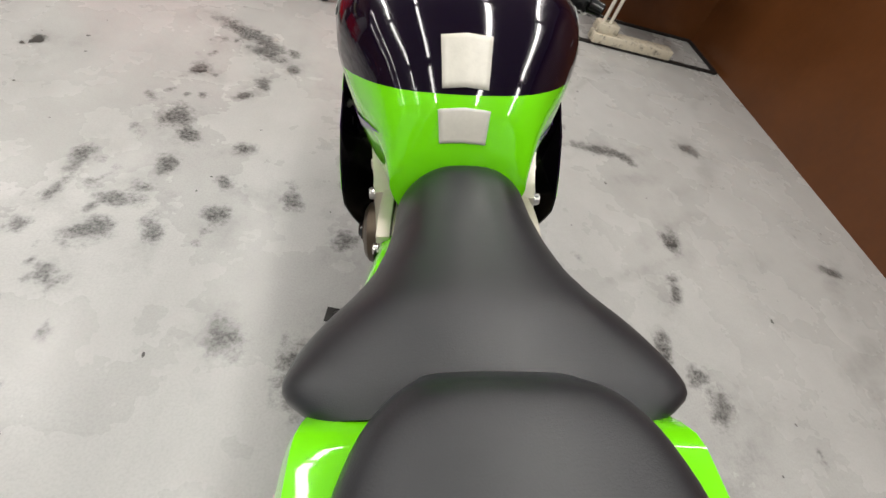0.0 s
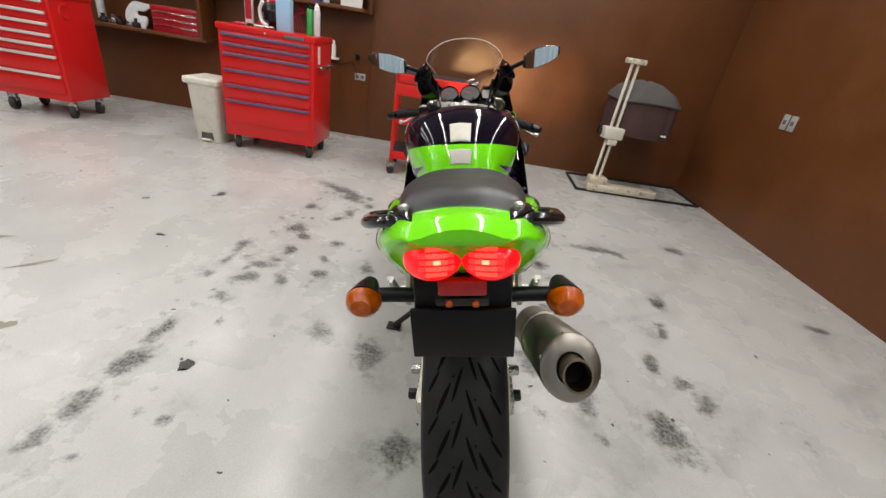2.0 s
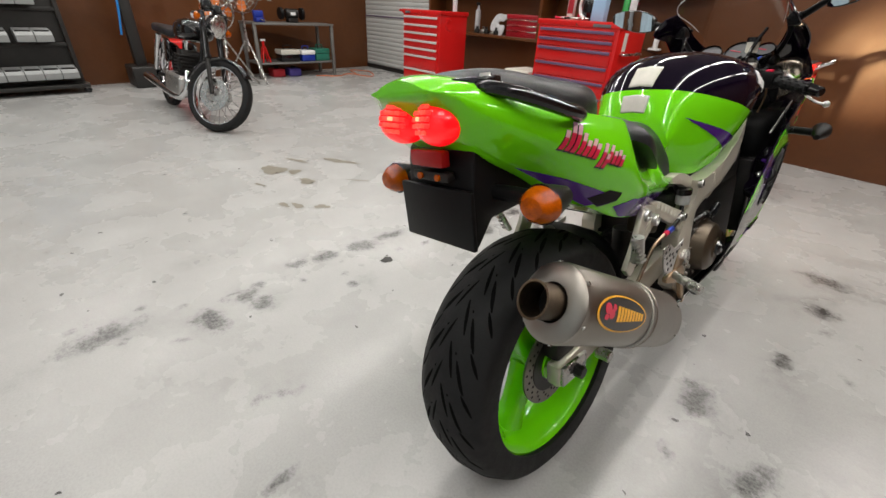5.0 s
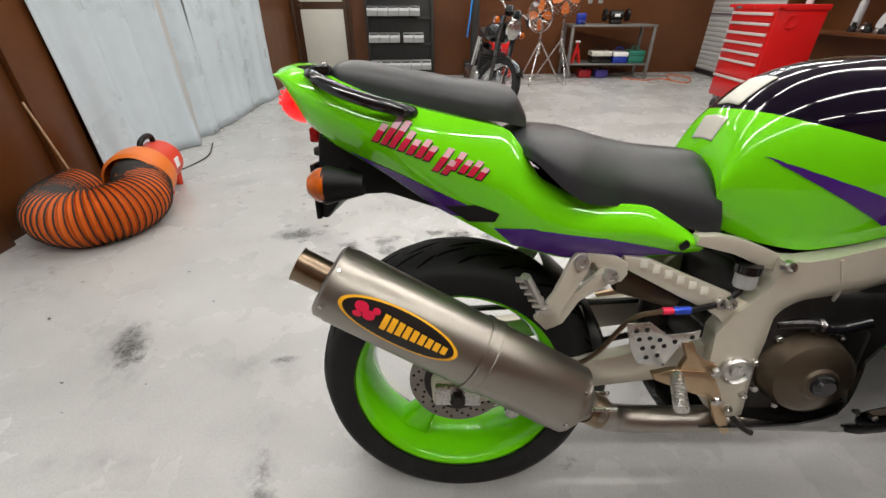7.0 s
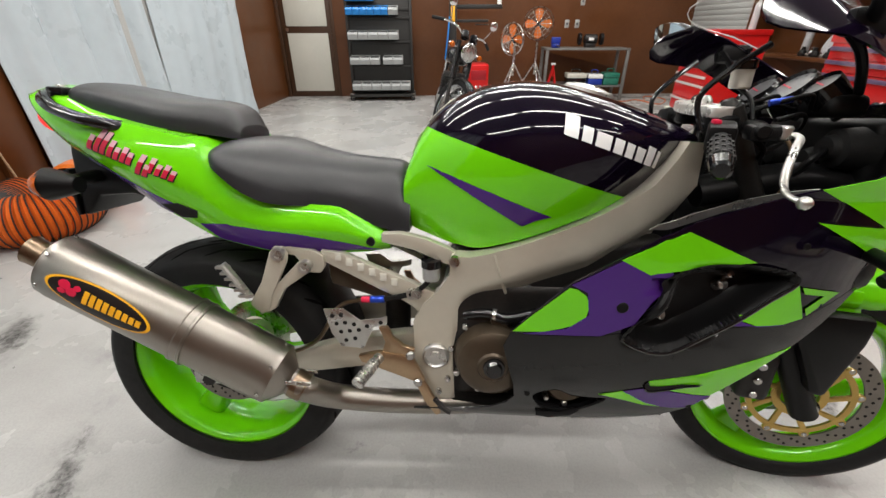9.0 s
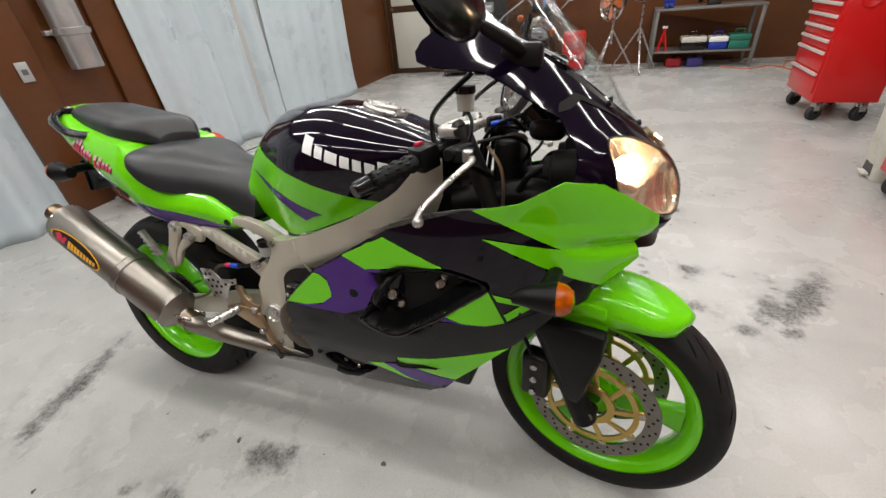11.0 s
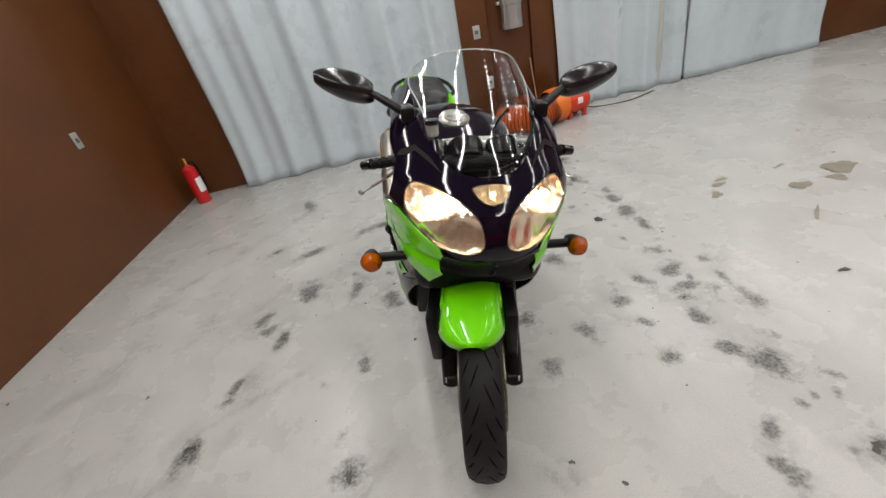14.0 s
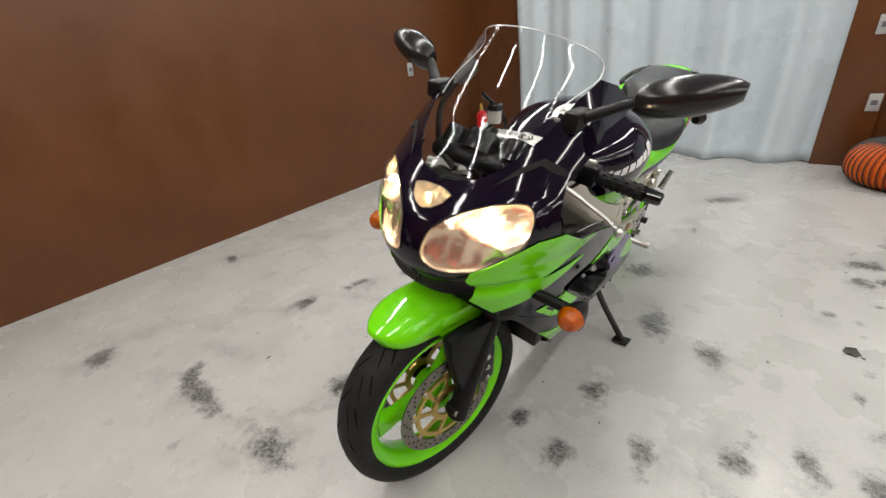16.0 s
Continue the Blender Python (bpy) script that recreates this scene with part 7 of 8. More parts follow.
for s in (1, -1):
    fr = bp("frame_beam", sheet(fine(FRAME, 2), lambda a, b: frame_at(a, b, s), (0.015, 0.012), 0.045 * s, 0.0), ALLOY, None, "champagne silver aluminium beam frame")
    bv = fr.modifiers.new("soft edge", "BEVEL")
    bv.width, bv.segments, bv.limit_method, bv.angle_limit = 0.007, 3, "ANGLE", radians(50)
    bp("weld_seam", tube([Vector(frame_at(a_, b_, s)) for a_, b_ in ((0.665, 0.660), (0.675, 0.63), (0.687, 0.595), (0.70, 0.55))], 0.0035, 8), ALLOY, fr)
    pv = bp("pivot_plug", lathe([(0.0, 0.010), (0.012, 0.010), (0.013, 0.004), (0.022, 0.004), (0.026, 0.010), (0.030, 0.006), (0.030, -0.01)], 36, "x"), ALU, fr, "round pivot plug", Matrix.Translation((s * 0.160, 0.548, 0.418)) @ Matrix.Diagonal((s, 1, 1, 1)))
    for v, w, r in ((0.585, 0.642, 0.012), (0.505, 0.563, 0.012), (0.612, 0.525, 0.014), (0.555, 0.325, 0.008), (0.575, 0.36, 0.007)):
        u = frame_at(v, w)[0]
        bp("frame_bolt", lathe([(0, 0.004), (r * 0.5, 0.004), (r * 0.5, 0.008), (r * 0.9, 0.008), (r, 0.004), (r, -0.004)], 18, "x"), DARKMETAL if r == 0.014 else STEEL, fr, "", Matrix.Translation((s * u, v, w)) @ Matrix.Diagonal((s, 1, 1, 1)))
    # subframe struts and pillion peg hanger
    sb = bp("subframe_rail", slab([(0.43, 0.690), (0.47, 0.692), (0.52, 0.682), (0.575, 0.660), (0.602, 0.640), (0.585, 0.622), (0.56, 0.630), (0.50, 0.656), (0.43, 0.672)], s * 0.118, s * 0.142, 0.002, "x"), ALLOY, None, "champagne silver subframe rail")
    bp("subframe_strut", slab([(0.300, 0.652), (0.347, 0.645), (0.45, 0.602), (0.514, 0.576), (0.545, 0.562), (0.540, 0.530), (0.515, 0.508), (0.497, 0.527), (0.470, 0.545), (0.422, 0.567), (0.310, 0.624), (0.300, 0.632)], s * 0.126, s * 0.148, 0.002, "x"), ALLOY, sb)
    bp("strut_bolt", lathe([(0, 0.004), (0.006, 0.004), (0.006, 0.009), (0.011, 0.009), (0.013, 0.004), (0.013, -0.004)], 18, "x"), STEEL, sb, "", Matrix.Translation((s * 0.148, 0.494, 0.560)) @ Matrix.Diagonal((s, 1, 1, 1)))
    for k in range(6):
        v = 0.330 + 0.024 * k
        w = 0.636 - 0.44 * (v - 0.335)
        bp("logo_bar", box(s * 0.149 - 0.001, s * 0.149 + 0.001, v, v + 0.014, w - 0.009, w + 0.008, 0.0005), OFFWHITE, sb, "pale lettering drawn as plain bars", None)
    hg = bp("peg_hanger", slab([(0.197, 0.649), (0.206, 0.662), (0.224, 0.662), (0.233, 0.645), (0.230, 0.628), (0.192, 0.551), (0.182, 0.515), (0.165, 0.506), (0.140, 0.530), (0.172, 0.582)], s * 0.156, s * 0.170, 0.002, "x"), ALLOY, None, "forked silver pillion footrest hanger")
    bp("hanger_arm", slab([(0.256, 0.630), (0.272, 0.634), (0.284, 0.620), (0.276, 0.606), (0.222, 0.568), (0.196, 0.520), (0.176, 0.508), (0.180, 0.535), (0.203, 0.575)], s * 0.154, s * 0.167, 0.002, "x"), ALLOY, hg)
    bp("hanger_plate", slab([(0.205, 0.664), (0.285, 0.652), (0.306, 0.640), (0.308, 0.618), (0.298, 0.602), (0.270, 0.602), (0.245, 0.640), (0.215, 0.644)], s * 0.140, s * 0.154, 0.002, "x"), ALLOY, hg)
    for v, w in ((0.216, 0.647), (0.271, 0.621)):
        bp("hanger_bolt", lathe([(0, 0.006), (0.006, 0.006), (0.007, 0.010), (0.013, 0.010), (0.015, 0.004), (0.015, -0.006)], 20, "x"), ALU, hg, "", Matrix.Translation((s * 0.167, v, w)) @ Matrix.Diagonal((s, 1, 1, 1)))
    bp("pillion_peg", tube([(s * 0.185, 0.150, 0.556), (s * 0.193, 0.135, 0.59), (s * 0.200, 0.112, 0.632)], 0.013, 10, flat=0.6), ALU, hg, "folded ribbed pillion footrest")
    for k in range(6):
        t = k / 5
        p = Vector((s * 0.197, 0.150 - 0.04 * t, 0.562 + 0.062 * t))
        bp("peg_rib", box(p.x - 0.006, p.x + 0.006, p.y - 0.014, p.y + 0.014, p.z - 0.003, p.z + 0.003, 0.001), ALU, hg)
    # swing arm
    sw = bp("swing_arm", slab([(0.56, 0.455), (0.56, 0.385), (0.40, 0.36), (0.20, 0.325), (0.0, 0.282), (-0.055, 0.285), (-0.06, 0.345), (0.0, 0.352), (0.20, 0.385), (0.36, 0.432), (0.47, 0.45)], s * 0.092, s * 0.128, 0.008, "x"), ALLOY, None, "silver aluminium swing arm")
    bp("axle_adjuster", box(s * 0.12 - 0.012, s * 0.12 + 0.016, -0.05, 0.05, 0.290, 0.342, 0.004), STEEL, sw, "", None)
    bp("axle_nut", cyl((s * 0.13, 0, 0.315), (s * 0.158, 0, 0.315), 0.016, seg=6, bevel=0.002), DARKMETAL, sw)
    bp("bobbin", cyl((s * 0.128, 0.115, 0.300), (s * 0.165, 0.115, 0.300), 0.016, seg=18, bevel=0.003), STEEL, sw, "paddock stand bobbin")
    # rider's footrest
    rs = bp("footrest_bracket", slab([(0.377, 0.418), (0.384, 0.404), (0.432, 0.386), (0.512, 0.356), (0.525, 0.364), (0.500, 0.414), (0.478, 0.425), (0.421, 0.430)], s * 0.166, s * 0.180, 0.002, "x"), GOLDPALE, None, "pale gold machined footrest bracket")
    bp("bracket_arm", slab([(0.424, 0.490), (0.444, 0.490), (0.455, 0.466), (0.478, 0.446), (0.502, 0.438), (0.500, 0.414), (0.470, 0.420), (0.430, 0.428), (0.438, 0.455)], s * 0.164, s * 0.177, 0.002, "x"), GOLDPALE, rs)
    bp("bracket_arm", slab([(0.498, 0.368), (0.518, 0.366), (0.546, 0.315), (0.562, 0.275), (0.550, 0.269), (0.526, 0.302)], s * 0.164, s * 0.177, 0.002, "x"), GOLDPALE, rs)
    hp = bp("heel_guard", slab([(0.309, 0.533), (0.330, 0.534), (0.351, 0.536), (0.387, 0.510), (0.43, 0.516), (0.446, 0.522), (0.445, 0.503), (0.416, 0.494), (0.392, 0.442), (0.343, 0.445), (0.323, 0.477)], s * 0.182, s * 0.186, 0.0015, "x"), ALU, rs, "drilled aluminium heel guard")
    # the holes are dark dots on the plate, their shade painted in
    for v, w in ((0.328, 0.518), (0.347, 0.521), (0.336, 0.500), (0.355, 0.503), (0.374, 0.500), (0.345, 0.481), (0.364, 0.484), (0.384, 0.487), (0.402, 0.497), (0.355, 0.461), (0.375, 0.466), (0.432, 0.507)):
        bp("drill_hole", cyl((s * 0.1855, v, w), (s * 0.1868, v, w), 0.0048, seg=8), SOOT_HOLE_SHADE, hp)
    pg = bp("rider_peg", cyl((s * 0.178, 0.425, 0.418), (s * 0.262, 0.395, 0.405), 0.012, 0.011, bevel=0.002), ALU, rs, "knurled aluminium footrest peg")
    for k in range(7):
        t = 0.25 + 0.11 * k
        p = Vector((s * 0.178, 0.425, 0.418)).lerp(Vector((s * 0.262, 0.395, 0.405)), t)
        bp("knurl", cyl(p, p + Vector((s * 0.005, -0.002, -0.001)), 0.0135, seg=14), ALU, pg)
    for v, w in ((0.494, 0.428), (0.510, 0.361)):
        bp("bracket_bolt", cyl((s * 0.178, v, w), (s * 0.190, v, w), 0.010, seg=14, bevel=0.003), STEEL, rs)
    bp("foot_lever", tube([(s * 0.190, 0.548, 0.325), (s * 0.196, 0.57, 0.305), (s * 0.20, 0.585, 0.298)], 0.006, 10), DARKMETAL, rs)

# clutch cover on the right, generator cover on the left
for s in (1, -1):
    cc = bp("clutch_cover" if s > 0 else "generator_cover", lathe([(0.0, 0.058), (0.030, 0.057), (0.034, 0.052), (0.060, 0.050), (0.074, 0.040), (0.082, 0.015), (0.084, 0.0), (0.092, -0.002), (0.092, -0.02)], 48, "x"), BRONZE, None, "bronze engine side cover", Matrix.Translation((s * 0.155, 0.672, 0.424)) @ Matrix.Diagonal((s, 1, 1, 1)))
    bp("oil_filler", lathe([(0.0, 0.014), (0.014, 0.014), (0.018, 0.008), (0.022, 0.008), (0.024, 0.0)], 28, "x"), GLOSSBLK, cc, "black filler cap", Matrix.Translation((s * 0.210, 0.674, 0.426)) @ Matrix.Diagonal((s, 1, 1, 1)))
    for k in range(9):
        a = 6.2832 * k / 9 + 0.2
        bp("cover_bolt", cyl((s * 0.150, 0.672 + 0.091 * math.cos(a), 0.424 + 0.091 * math.sin(a)), (s * 0.168, 0.672 + 0.091 * math.cos(a), 0.424 + 0.091 * math.sin(a)), 0.007, seg=10, bevel=0.002), STEEL, cc)
    bp("engine_case", box(s * 0.11 - 0.05, s * 0.11 + 0.05, 0.58, 0.80, 0.30, 0.53, 0.03, 3), DARKMETAL)
    bp("coolant_hose", tube([(s * 0.150, 0.610, 0.515), (s * 0.165, 0.655, 0.528), (s * 0.170, 0.700, 0.520), (s * 0.168, 0.760, 0.535)], 0.011, 12), GLOSSBLK, cc, "black coolant hose")
    bp("hose_clamp", tube([(s * 0.167, 0.668, 0.5265), (s * 0.168, 0.676, 0.526)], 0.0130, 14), STEEL, cc, "steel hose clamp")
    bp("cover_bracket", slab([(0.665, 0.515), (0.700, 0.505), (0.712, 0.482), (0.690, 0.478), (0.668, 0.500)], s * 0.160, s * 0.172, 0.002, "x"), BRONZE, cc)
# rear shock, hoses, brake parts under the seat
bp("shock_reservoir", slab([(0.300, 0.625), (0.440, 0.552), (0.432, 0.525), (0.305, 0.562)], 0.085, 0.118, 0.008, "x"), BRONZE, None, "dark bronze shock reservoir")
bp("shock_spring", tube([(0.02, 0.44, 0.36), (0.02, 0.44, 0.52)], 0.032, 20), DARKMETAL)
bp("rear_hugger", lathe([(0.335, -0.075), (0.342, -0.06), (0.346, 0.0), (0.342, 0.06), (0.335, 0.075)], 24, "x", 80), PLASTIC, None, "black inner rear mudguard", Matrix.Translation(R_AXLE) @ Matrix.Rotation(radians(-20), 4, "X"))
fr_ = bp("fluid_reservoir", lathe([(0, 0.0), (0.017, 0.0), (0.019, 0.004), (0.019, 0.030), (0, 0.031)], 24), BINGREY, None, "translucent brake fluid reservoir with a dark cap", Matrix.Translation((0.138, 0.535, 0.590)))
bp("reservoir_cap", lathe([(0.019, 0.028), (0.022, 0.030), (0.022, 0.046), (0, 0.048)], 24), GLOSSBLK, fr_, "black screw cap", Matrix.Translation((0.138, 0.535, 0.590)))
bp("blue_fitting", cyl((0.155, 0.405, 0.545), (0.155, 0.435, 0.547), 0.008, seg=12), HOSEBLUE, None, "blue anodised hose fitting")
bp("red_fitting", cyl((0.155, 0.385, 0.544), (0.155, 0.404, 0.545), 0.007, seg=12), LOGORED)
bp("brake_hose", tube([(0.155, 0.385, 0.544), (0.15, 0.33, 0.52), (0.14, 0.26, 0.42), (0.13, 0.12, 0.36)], 0.005, 8), TITHEAT)
bp("wiring", tube([(0.155, 0.435, 0.547), (0.15, 0.49, 0.56), (0.14, 0.53, 0.59), (0.12, 0.52, 0.64), (0.12, 0.47, 0.66)], 0.006, 8), PLASTIC)
bp("battery_tray", box(-0.09, 0.09, 0.10, 0.46, 0.66, 0.75, 0.02), PLASTIC, None, "black underseat tray")
bp("crossmember", box(-0.14, 0.14, 0.53, 0.58, 0.38, 0.46, 0.01), DARKMETAL)
bp("rear_caliper", box(0.07, 0.115, -0.045, 0.05, 0.345, 0.40, 0.01), DARKMETAL, None, "dark rear brake caliper")
# chain on the left
spk = bp("sprocket", lathe([(0.05, -0.003), (0.092, -0.003), (0.098, 0), (0.092, 0.003), (0.05, 0.003)], 44, "x"), STEEL, None, "rear sprocket with drive chain", Matrix.Translation((-0.082, 0, 0.315)))
for z0, z1 in ((0.410, 0.455), (0.222, 0.375)):
    bp("chain", tube([(-0.082, 0.0, z0), (-0.082, 0.28, (z0 + z1) / 2), (-0.082, 0.56, z1)], 0.009, 8, flat=0.8), DARKMETAL, spk)
st = bp("side_stand", tube([(-0.135, 0.575, 0.27), (-0.21, 0.60, 0.19), (-0.325, 0.622, 0.082)], 0.012, 12), DARKMETAL, None, "dark steel side stand, down")
bp("stand_foot", slab([(-0.36, 0.60), (-0.30, 0.60), (-0.295, 0.645), (-0.355, 0.65)], 0.0, 0.008, 0.002, "z"), DARKMETAL, st, "", Matrix.Translation((0, 0, 0.073)) @ Matrix.Translation((-0.325, 0.62, 0)) @ Matrix.Rotation(radians(12), 4, "Y") @ Matrix.Translation((0.325, -0.62, 0)))

# ---- front end, steered slightly to the right
FA, FT = F_AXLE + Vector((0, -0.012, 0.0)), Vector((0, 1.115, 0.955))
fd = (FT - FA).normalized()
for s in (1, -1):
    o = Vector((s * 0.100, 0, 0))
    fk = bp("fork_leg", cyl(FA + o - fd * 0.03, FA + o + fd * 0.33, 0.029, 0.027, seg=28, bevel=0.006), PLASTIC, None, "black fork lower leg", STEER)
    bp("stanchion", cyl(FA + o + fd * 0.30, FT + o, 0.022, seg=24), DARKMETAL, fk, "dark fork tube", STEER)
    bp("fork_cap", cyl(FT + o, FT + o + fd * 0.016, 0.016, 0.012, seg=24, bevel=0.003), DARKMETAL, fk, "dark fork cap", STEER)
    bp("axle_pinch", cyl(F_AXLE + Vector((s * 0.075, 0, 0)), F_AXLE + Vector((s * 0.112, 0, 0)), 0.022, seg=24, bevel=0.004), PLASTIC, fk, "", STEER)
    bp("axle_end", lathe([(0.010, 0.002), (0.015, 0.004), (0.017, 0.0), (0.017, -0.01)], 24, "x"), STEEL, fk, "", STEER @ Matrix.Translation(F_AXLE + Vector((s * 0.114, 0, 0))) @ Matrix.Diagonal((s, 1, 1, 1)))
    cal = bp("front_caliper", box(s * 0.082 - 0.026, s * 0.082 + 0.026, 1.275, 1.345, 0.30, 0.43, 0.014, 3), DARKMETAL, None, "dark six-piston front caliper", STEER)
    for z in (0.32, 0.36, 0.40):
        bp("piston_bolt", cyl((s * 0.108, 1.31, z), (s * 0.114, 1.31, z), 0.009, seg=12, bevel=0.002), STEEL, cal, "", STEER)
    bp("fork_shield", slab([(1.300, 0.560), (1.465, 0.560), (1.462, 0.50), (1.448, 0.44), (1.428, 0.355), (1.398, 0.36), (1.378, 0.41), (1.335, 0.50)], s * 0.094, s * 0.134, 0.012, "x"), PLASTIC, fk, "black fork guard", STEER)
    bp("brake_line", tube([(s * 0.10, 1.30, 0.43), (s * 0.09, 1.24, 0.55), (s * 0.05, 1.17, 0.75)], 0.005, 8), PLASTIC, cal, "", STEER)

# front mudguard: an arch over the tyre
rows = []
for i in range(29):
    a = radians(60 + (128 - 60) * i / 28)
    e = min(1, (i + 0.2) / 7)
    row = []
    for k in range(21):
        c = -1 + k / 10
        r = 0.338 + 0.006 * math.sin(math.pi * i / 28) - 0.030 * abs(c) ** 3
        hw = 0.010 + 0.081 * math.sqrt(1 - (1 - e) ** 2.2)
        drop = 0.040 * max(0, abs(c) - 0.8) / 0.2 * min(1, i / 10)
        row.append((c * hw, F_AXLE.y + (r - drop) * math.cos(a), F_AXLE.z + (r - drop) * math.sin(a)))
    rows.append(row)
mg = bp("front_mudguard", rings(rows, close=False), GREEN, None, "lime green front mudguard", STEER, 50)
so = mg.modifiers.new("thickness", "SOLIDIFY")
so.thickness = 0.004
for s in (1, -1):
    bp("mudguard_arm", slab([(1.29, 0.60), (1.45, 0.60), (1.46, 0.545), (1.30, 0.545)], s * 0.074, s * 0.088, 0.006, "x"), GREEN, mg, "", STEER)

tc = bp("top_yoke", slab(smooth_loop([(-0.13, 1.10), (-0.10, 1.14), (0.0, 1.13), (0.10, 1.14), (0.13, 1.10), (0.10, 1.075), (0.0, 1.06), (-0.10, 1.075)], 4), 0.938, 0.958, 0.004, "z"), YOKE, None, "polished aluminium top yoke", STEER @ Matrix.Translation((0, -0.01, 0.0)))
bp("steering_nut", cyl((0, 1.095, 0.956), (0, 1.093, 0.972), 0.020, 0.016, seg=20, bevel=0.003), STEEL, tc, "", STEER)
bp("ignition", cyl((0, 1.15, 0.93), (0, 1.145, 0.965), 0.018, seg=20, bevel=0.003), GLOSSBLK, tc, "", STEER)
for s in (1, -1):
    P0, P1 = Vector((s * 0.10, 1.105, 0.925)), Vector((s * 0.322, 1.047, 0.888))
    hb = bp("handlebar", cyl(P0, P1, 0.011, seg=20), PLASTIC, None, "black clip-on handlebar", STEER)
    gd = (P1 - P0).normalized()
    bp("clamp", cyl(P0 - Vector((0, 0, 0.018)), P0 + Vector((0, 0, 0.018)), 0.032, seg=24, bevel=0.005), PLASTIC, hb, "", STEER)
    gp = bp("grip", cyl(P0 + gd * 0.115, P1 - gd * 0.012, 0.0165, 0.0175, seg=24, bevel=0.003), RUBBER, hb, "black ribbed rubber grip", STEER)
    for k in range(8):
        for j in range(6):
            a = 1.047 * j + (k % 2) * 0.52
            p = P0 + gd * (0.13 + 0.013 * k)
            sd = gd.cross(Vector((0, 0, 1))).normalized()
            dv = math.cos(a) * sd + math.sin(a) * sd.cross(gd)
            bp("grip_rib", box(-0.003, 0.003, -0.002, 0.002, -0.0045, 0.0045, 0.001), PLASTIC, gp, "", STEER @ Matrix.Translation(p + dv * 0.0168) @ gd.to_track_quat("Z", "Y").to_matrix().to_4x4())
    bp("bar_end", cyl(P1 - gd * 0.008, P1 + gd * 0.030, 0.0175, 0.015, seg=24, bevel=0.004), GLOSSBLK, hb, "black bar end weight", STEER)
    bp("switch_box", box(-0.026, 0.026, -0.022, 0.022, -0.025, 0.025, 0.008), PLASTIC, hb, "black switch box", STEER @ Matrix.Translation(P0 + gd * 0.09) @ gd.to_track_quat("X", "Z").to_matrix().to_4x4())
    bp("switch_button", box(-0.010, 0.010, -0.006, 0.006, -0.004, 0.004, 0.002), LOGORED if s > 0 else OFFWHITE, hb, "", STEER @ Matrix.Translation(P0 + gd * 0.09 + Vector((0, -0.012, 0.026))))
    L0, L1 = Vector((s * 0.168, 1.176, 0.920)), Vector((s * 0.331, 1.164, 0.838))
    bp("lever", tube([L0, Vector((s * 0.194, 1.196, 0.915)), Vector((s * 0.222, 1.182, 0.898)), Vector((s * 0.268, 1.158, 0.866)), Vector((s * 0.305, 1.150, 0.845)), L1], 0.0075, 14, r2=0.0055, flat=0.7), ALU, hb, "silver hand lever with a ball end", STEER)
    bp("lever_pivot", cyl(L0 + Vector((s * 0.012, 0.004, -0.012)), L0 + Vector((s * 0.012, 0.004, 0.012)), 0.011, seg=16, bevel=0.003), ALU, hb, "", STEER)
    bp("lever_bracket", box(L0.x - 0.020, L0.x + 0.020, 1.125, 1.185, 0.905, 0.932, 0.008), PLASTIC, hb, "black lever bracket", STEER)
    bm = bmesh.new()
    bmesh.ops.create_uvsphere(bm, u_segments=14, v_segments=10, radius=0.0105)
    bm.transform(Matrix.Translation(L1))
    bp("lever_ball", bm, ALU, hb, "", STEER)
    bp("master_cylinder", cyl(L0 + Vector((-s * 0.05, -0.030, 0.002)), L0 + Vector((s * 0.025, -0.032, 0.002)), 0.014, seg=18, bevel=0.004), PLASTIC, hb, "", STEER)
    # mirrors
    mr = bp("mirror_arm", tube([(s * 0.178, 1.235, 1.075), (s * 0.205, 1.225, 1.088), (s * 0.245, 1.195, 1.108), (s * 0.285, 1.165, 1.125)], 0.016, 14, r2=0.011, flat=0.8), PLASTIC, None, "black mirror on a stalk")
    bp("mirror_foot", box(s * 0.178 - 0.018, s * 0.178 + 0.018, 1.20, 1.27, 1.055, 1.095, 0.008), PLASTIC, mr, "", None)
    rows = []
    for i in range(15):
        t = i / 14
        k = math.sin(math.pi * (0.06 + 0.90 * t)) ** 0.40
        cx, cy, cz = s * (0.262 + (0.152 if s > 0 else 0.165) * t), 1.165 - 0.022 * t, 1.118 + 0.040 * t
        row = []
        for j in range(24):
            a = 6.2832 * j / 24
            dy, dz = math.cos(a), math.sin(a)
            row.append((cx, cy + (0.050 * k * dy if dy > 0 else 0.012 * k * dy), cz + 0.045 * k * dz * (1.0 - 0.25 * t)))
        rows.append(row)
    sh = bp("mirror_shell", rings(rows), MIRRORBLK, mr, "black mirror housing", None, 50)
    rows = []
    for i in range(15):
        t = 0.06 + 0.88 * i / 14
        k = math.sin(math.pi * (0.06 + 0.90 * t)) ** 0.40
        cx, cy, cz = s * (0.262 + (0.152 if s > 0 else 0.165) * t), 1.165 - 0.022 * t, 1.118 + 0.040 * t
        rows.append([(cx, cy - 0.0135 * k, cz + 0.041 * k * dz * (1.0 - 0.25 * t)) for dz in np.linspace(-1, 1, 9)])
    bp("mirror_glass", rings(rows, close=False), MIRROR, mr, "bluish mirror glass", None, 60)
    # stay from the cowl to the frame
    bp("cowl_stay", tube([(s * 0.125, 1.130, 1.052), (s * 0.115, 1.080, 1.015), (s * 0.108, 1.040, 0.975), (s * 0.106, 1.035, 0.945), (s * 0.115, 1.045, 0.905)], 0.0055, 10), GLOSSBLK, None, "bent black cowl stay")
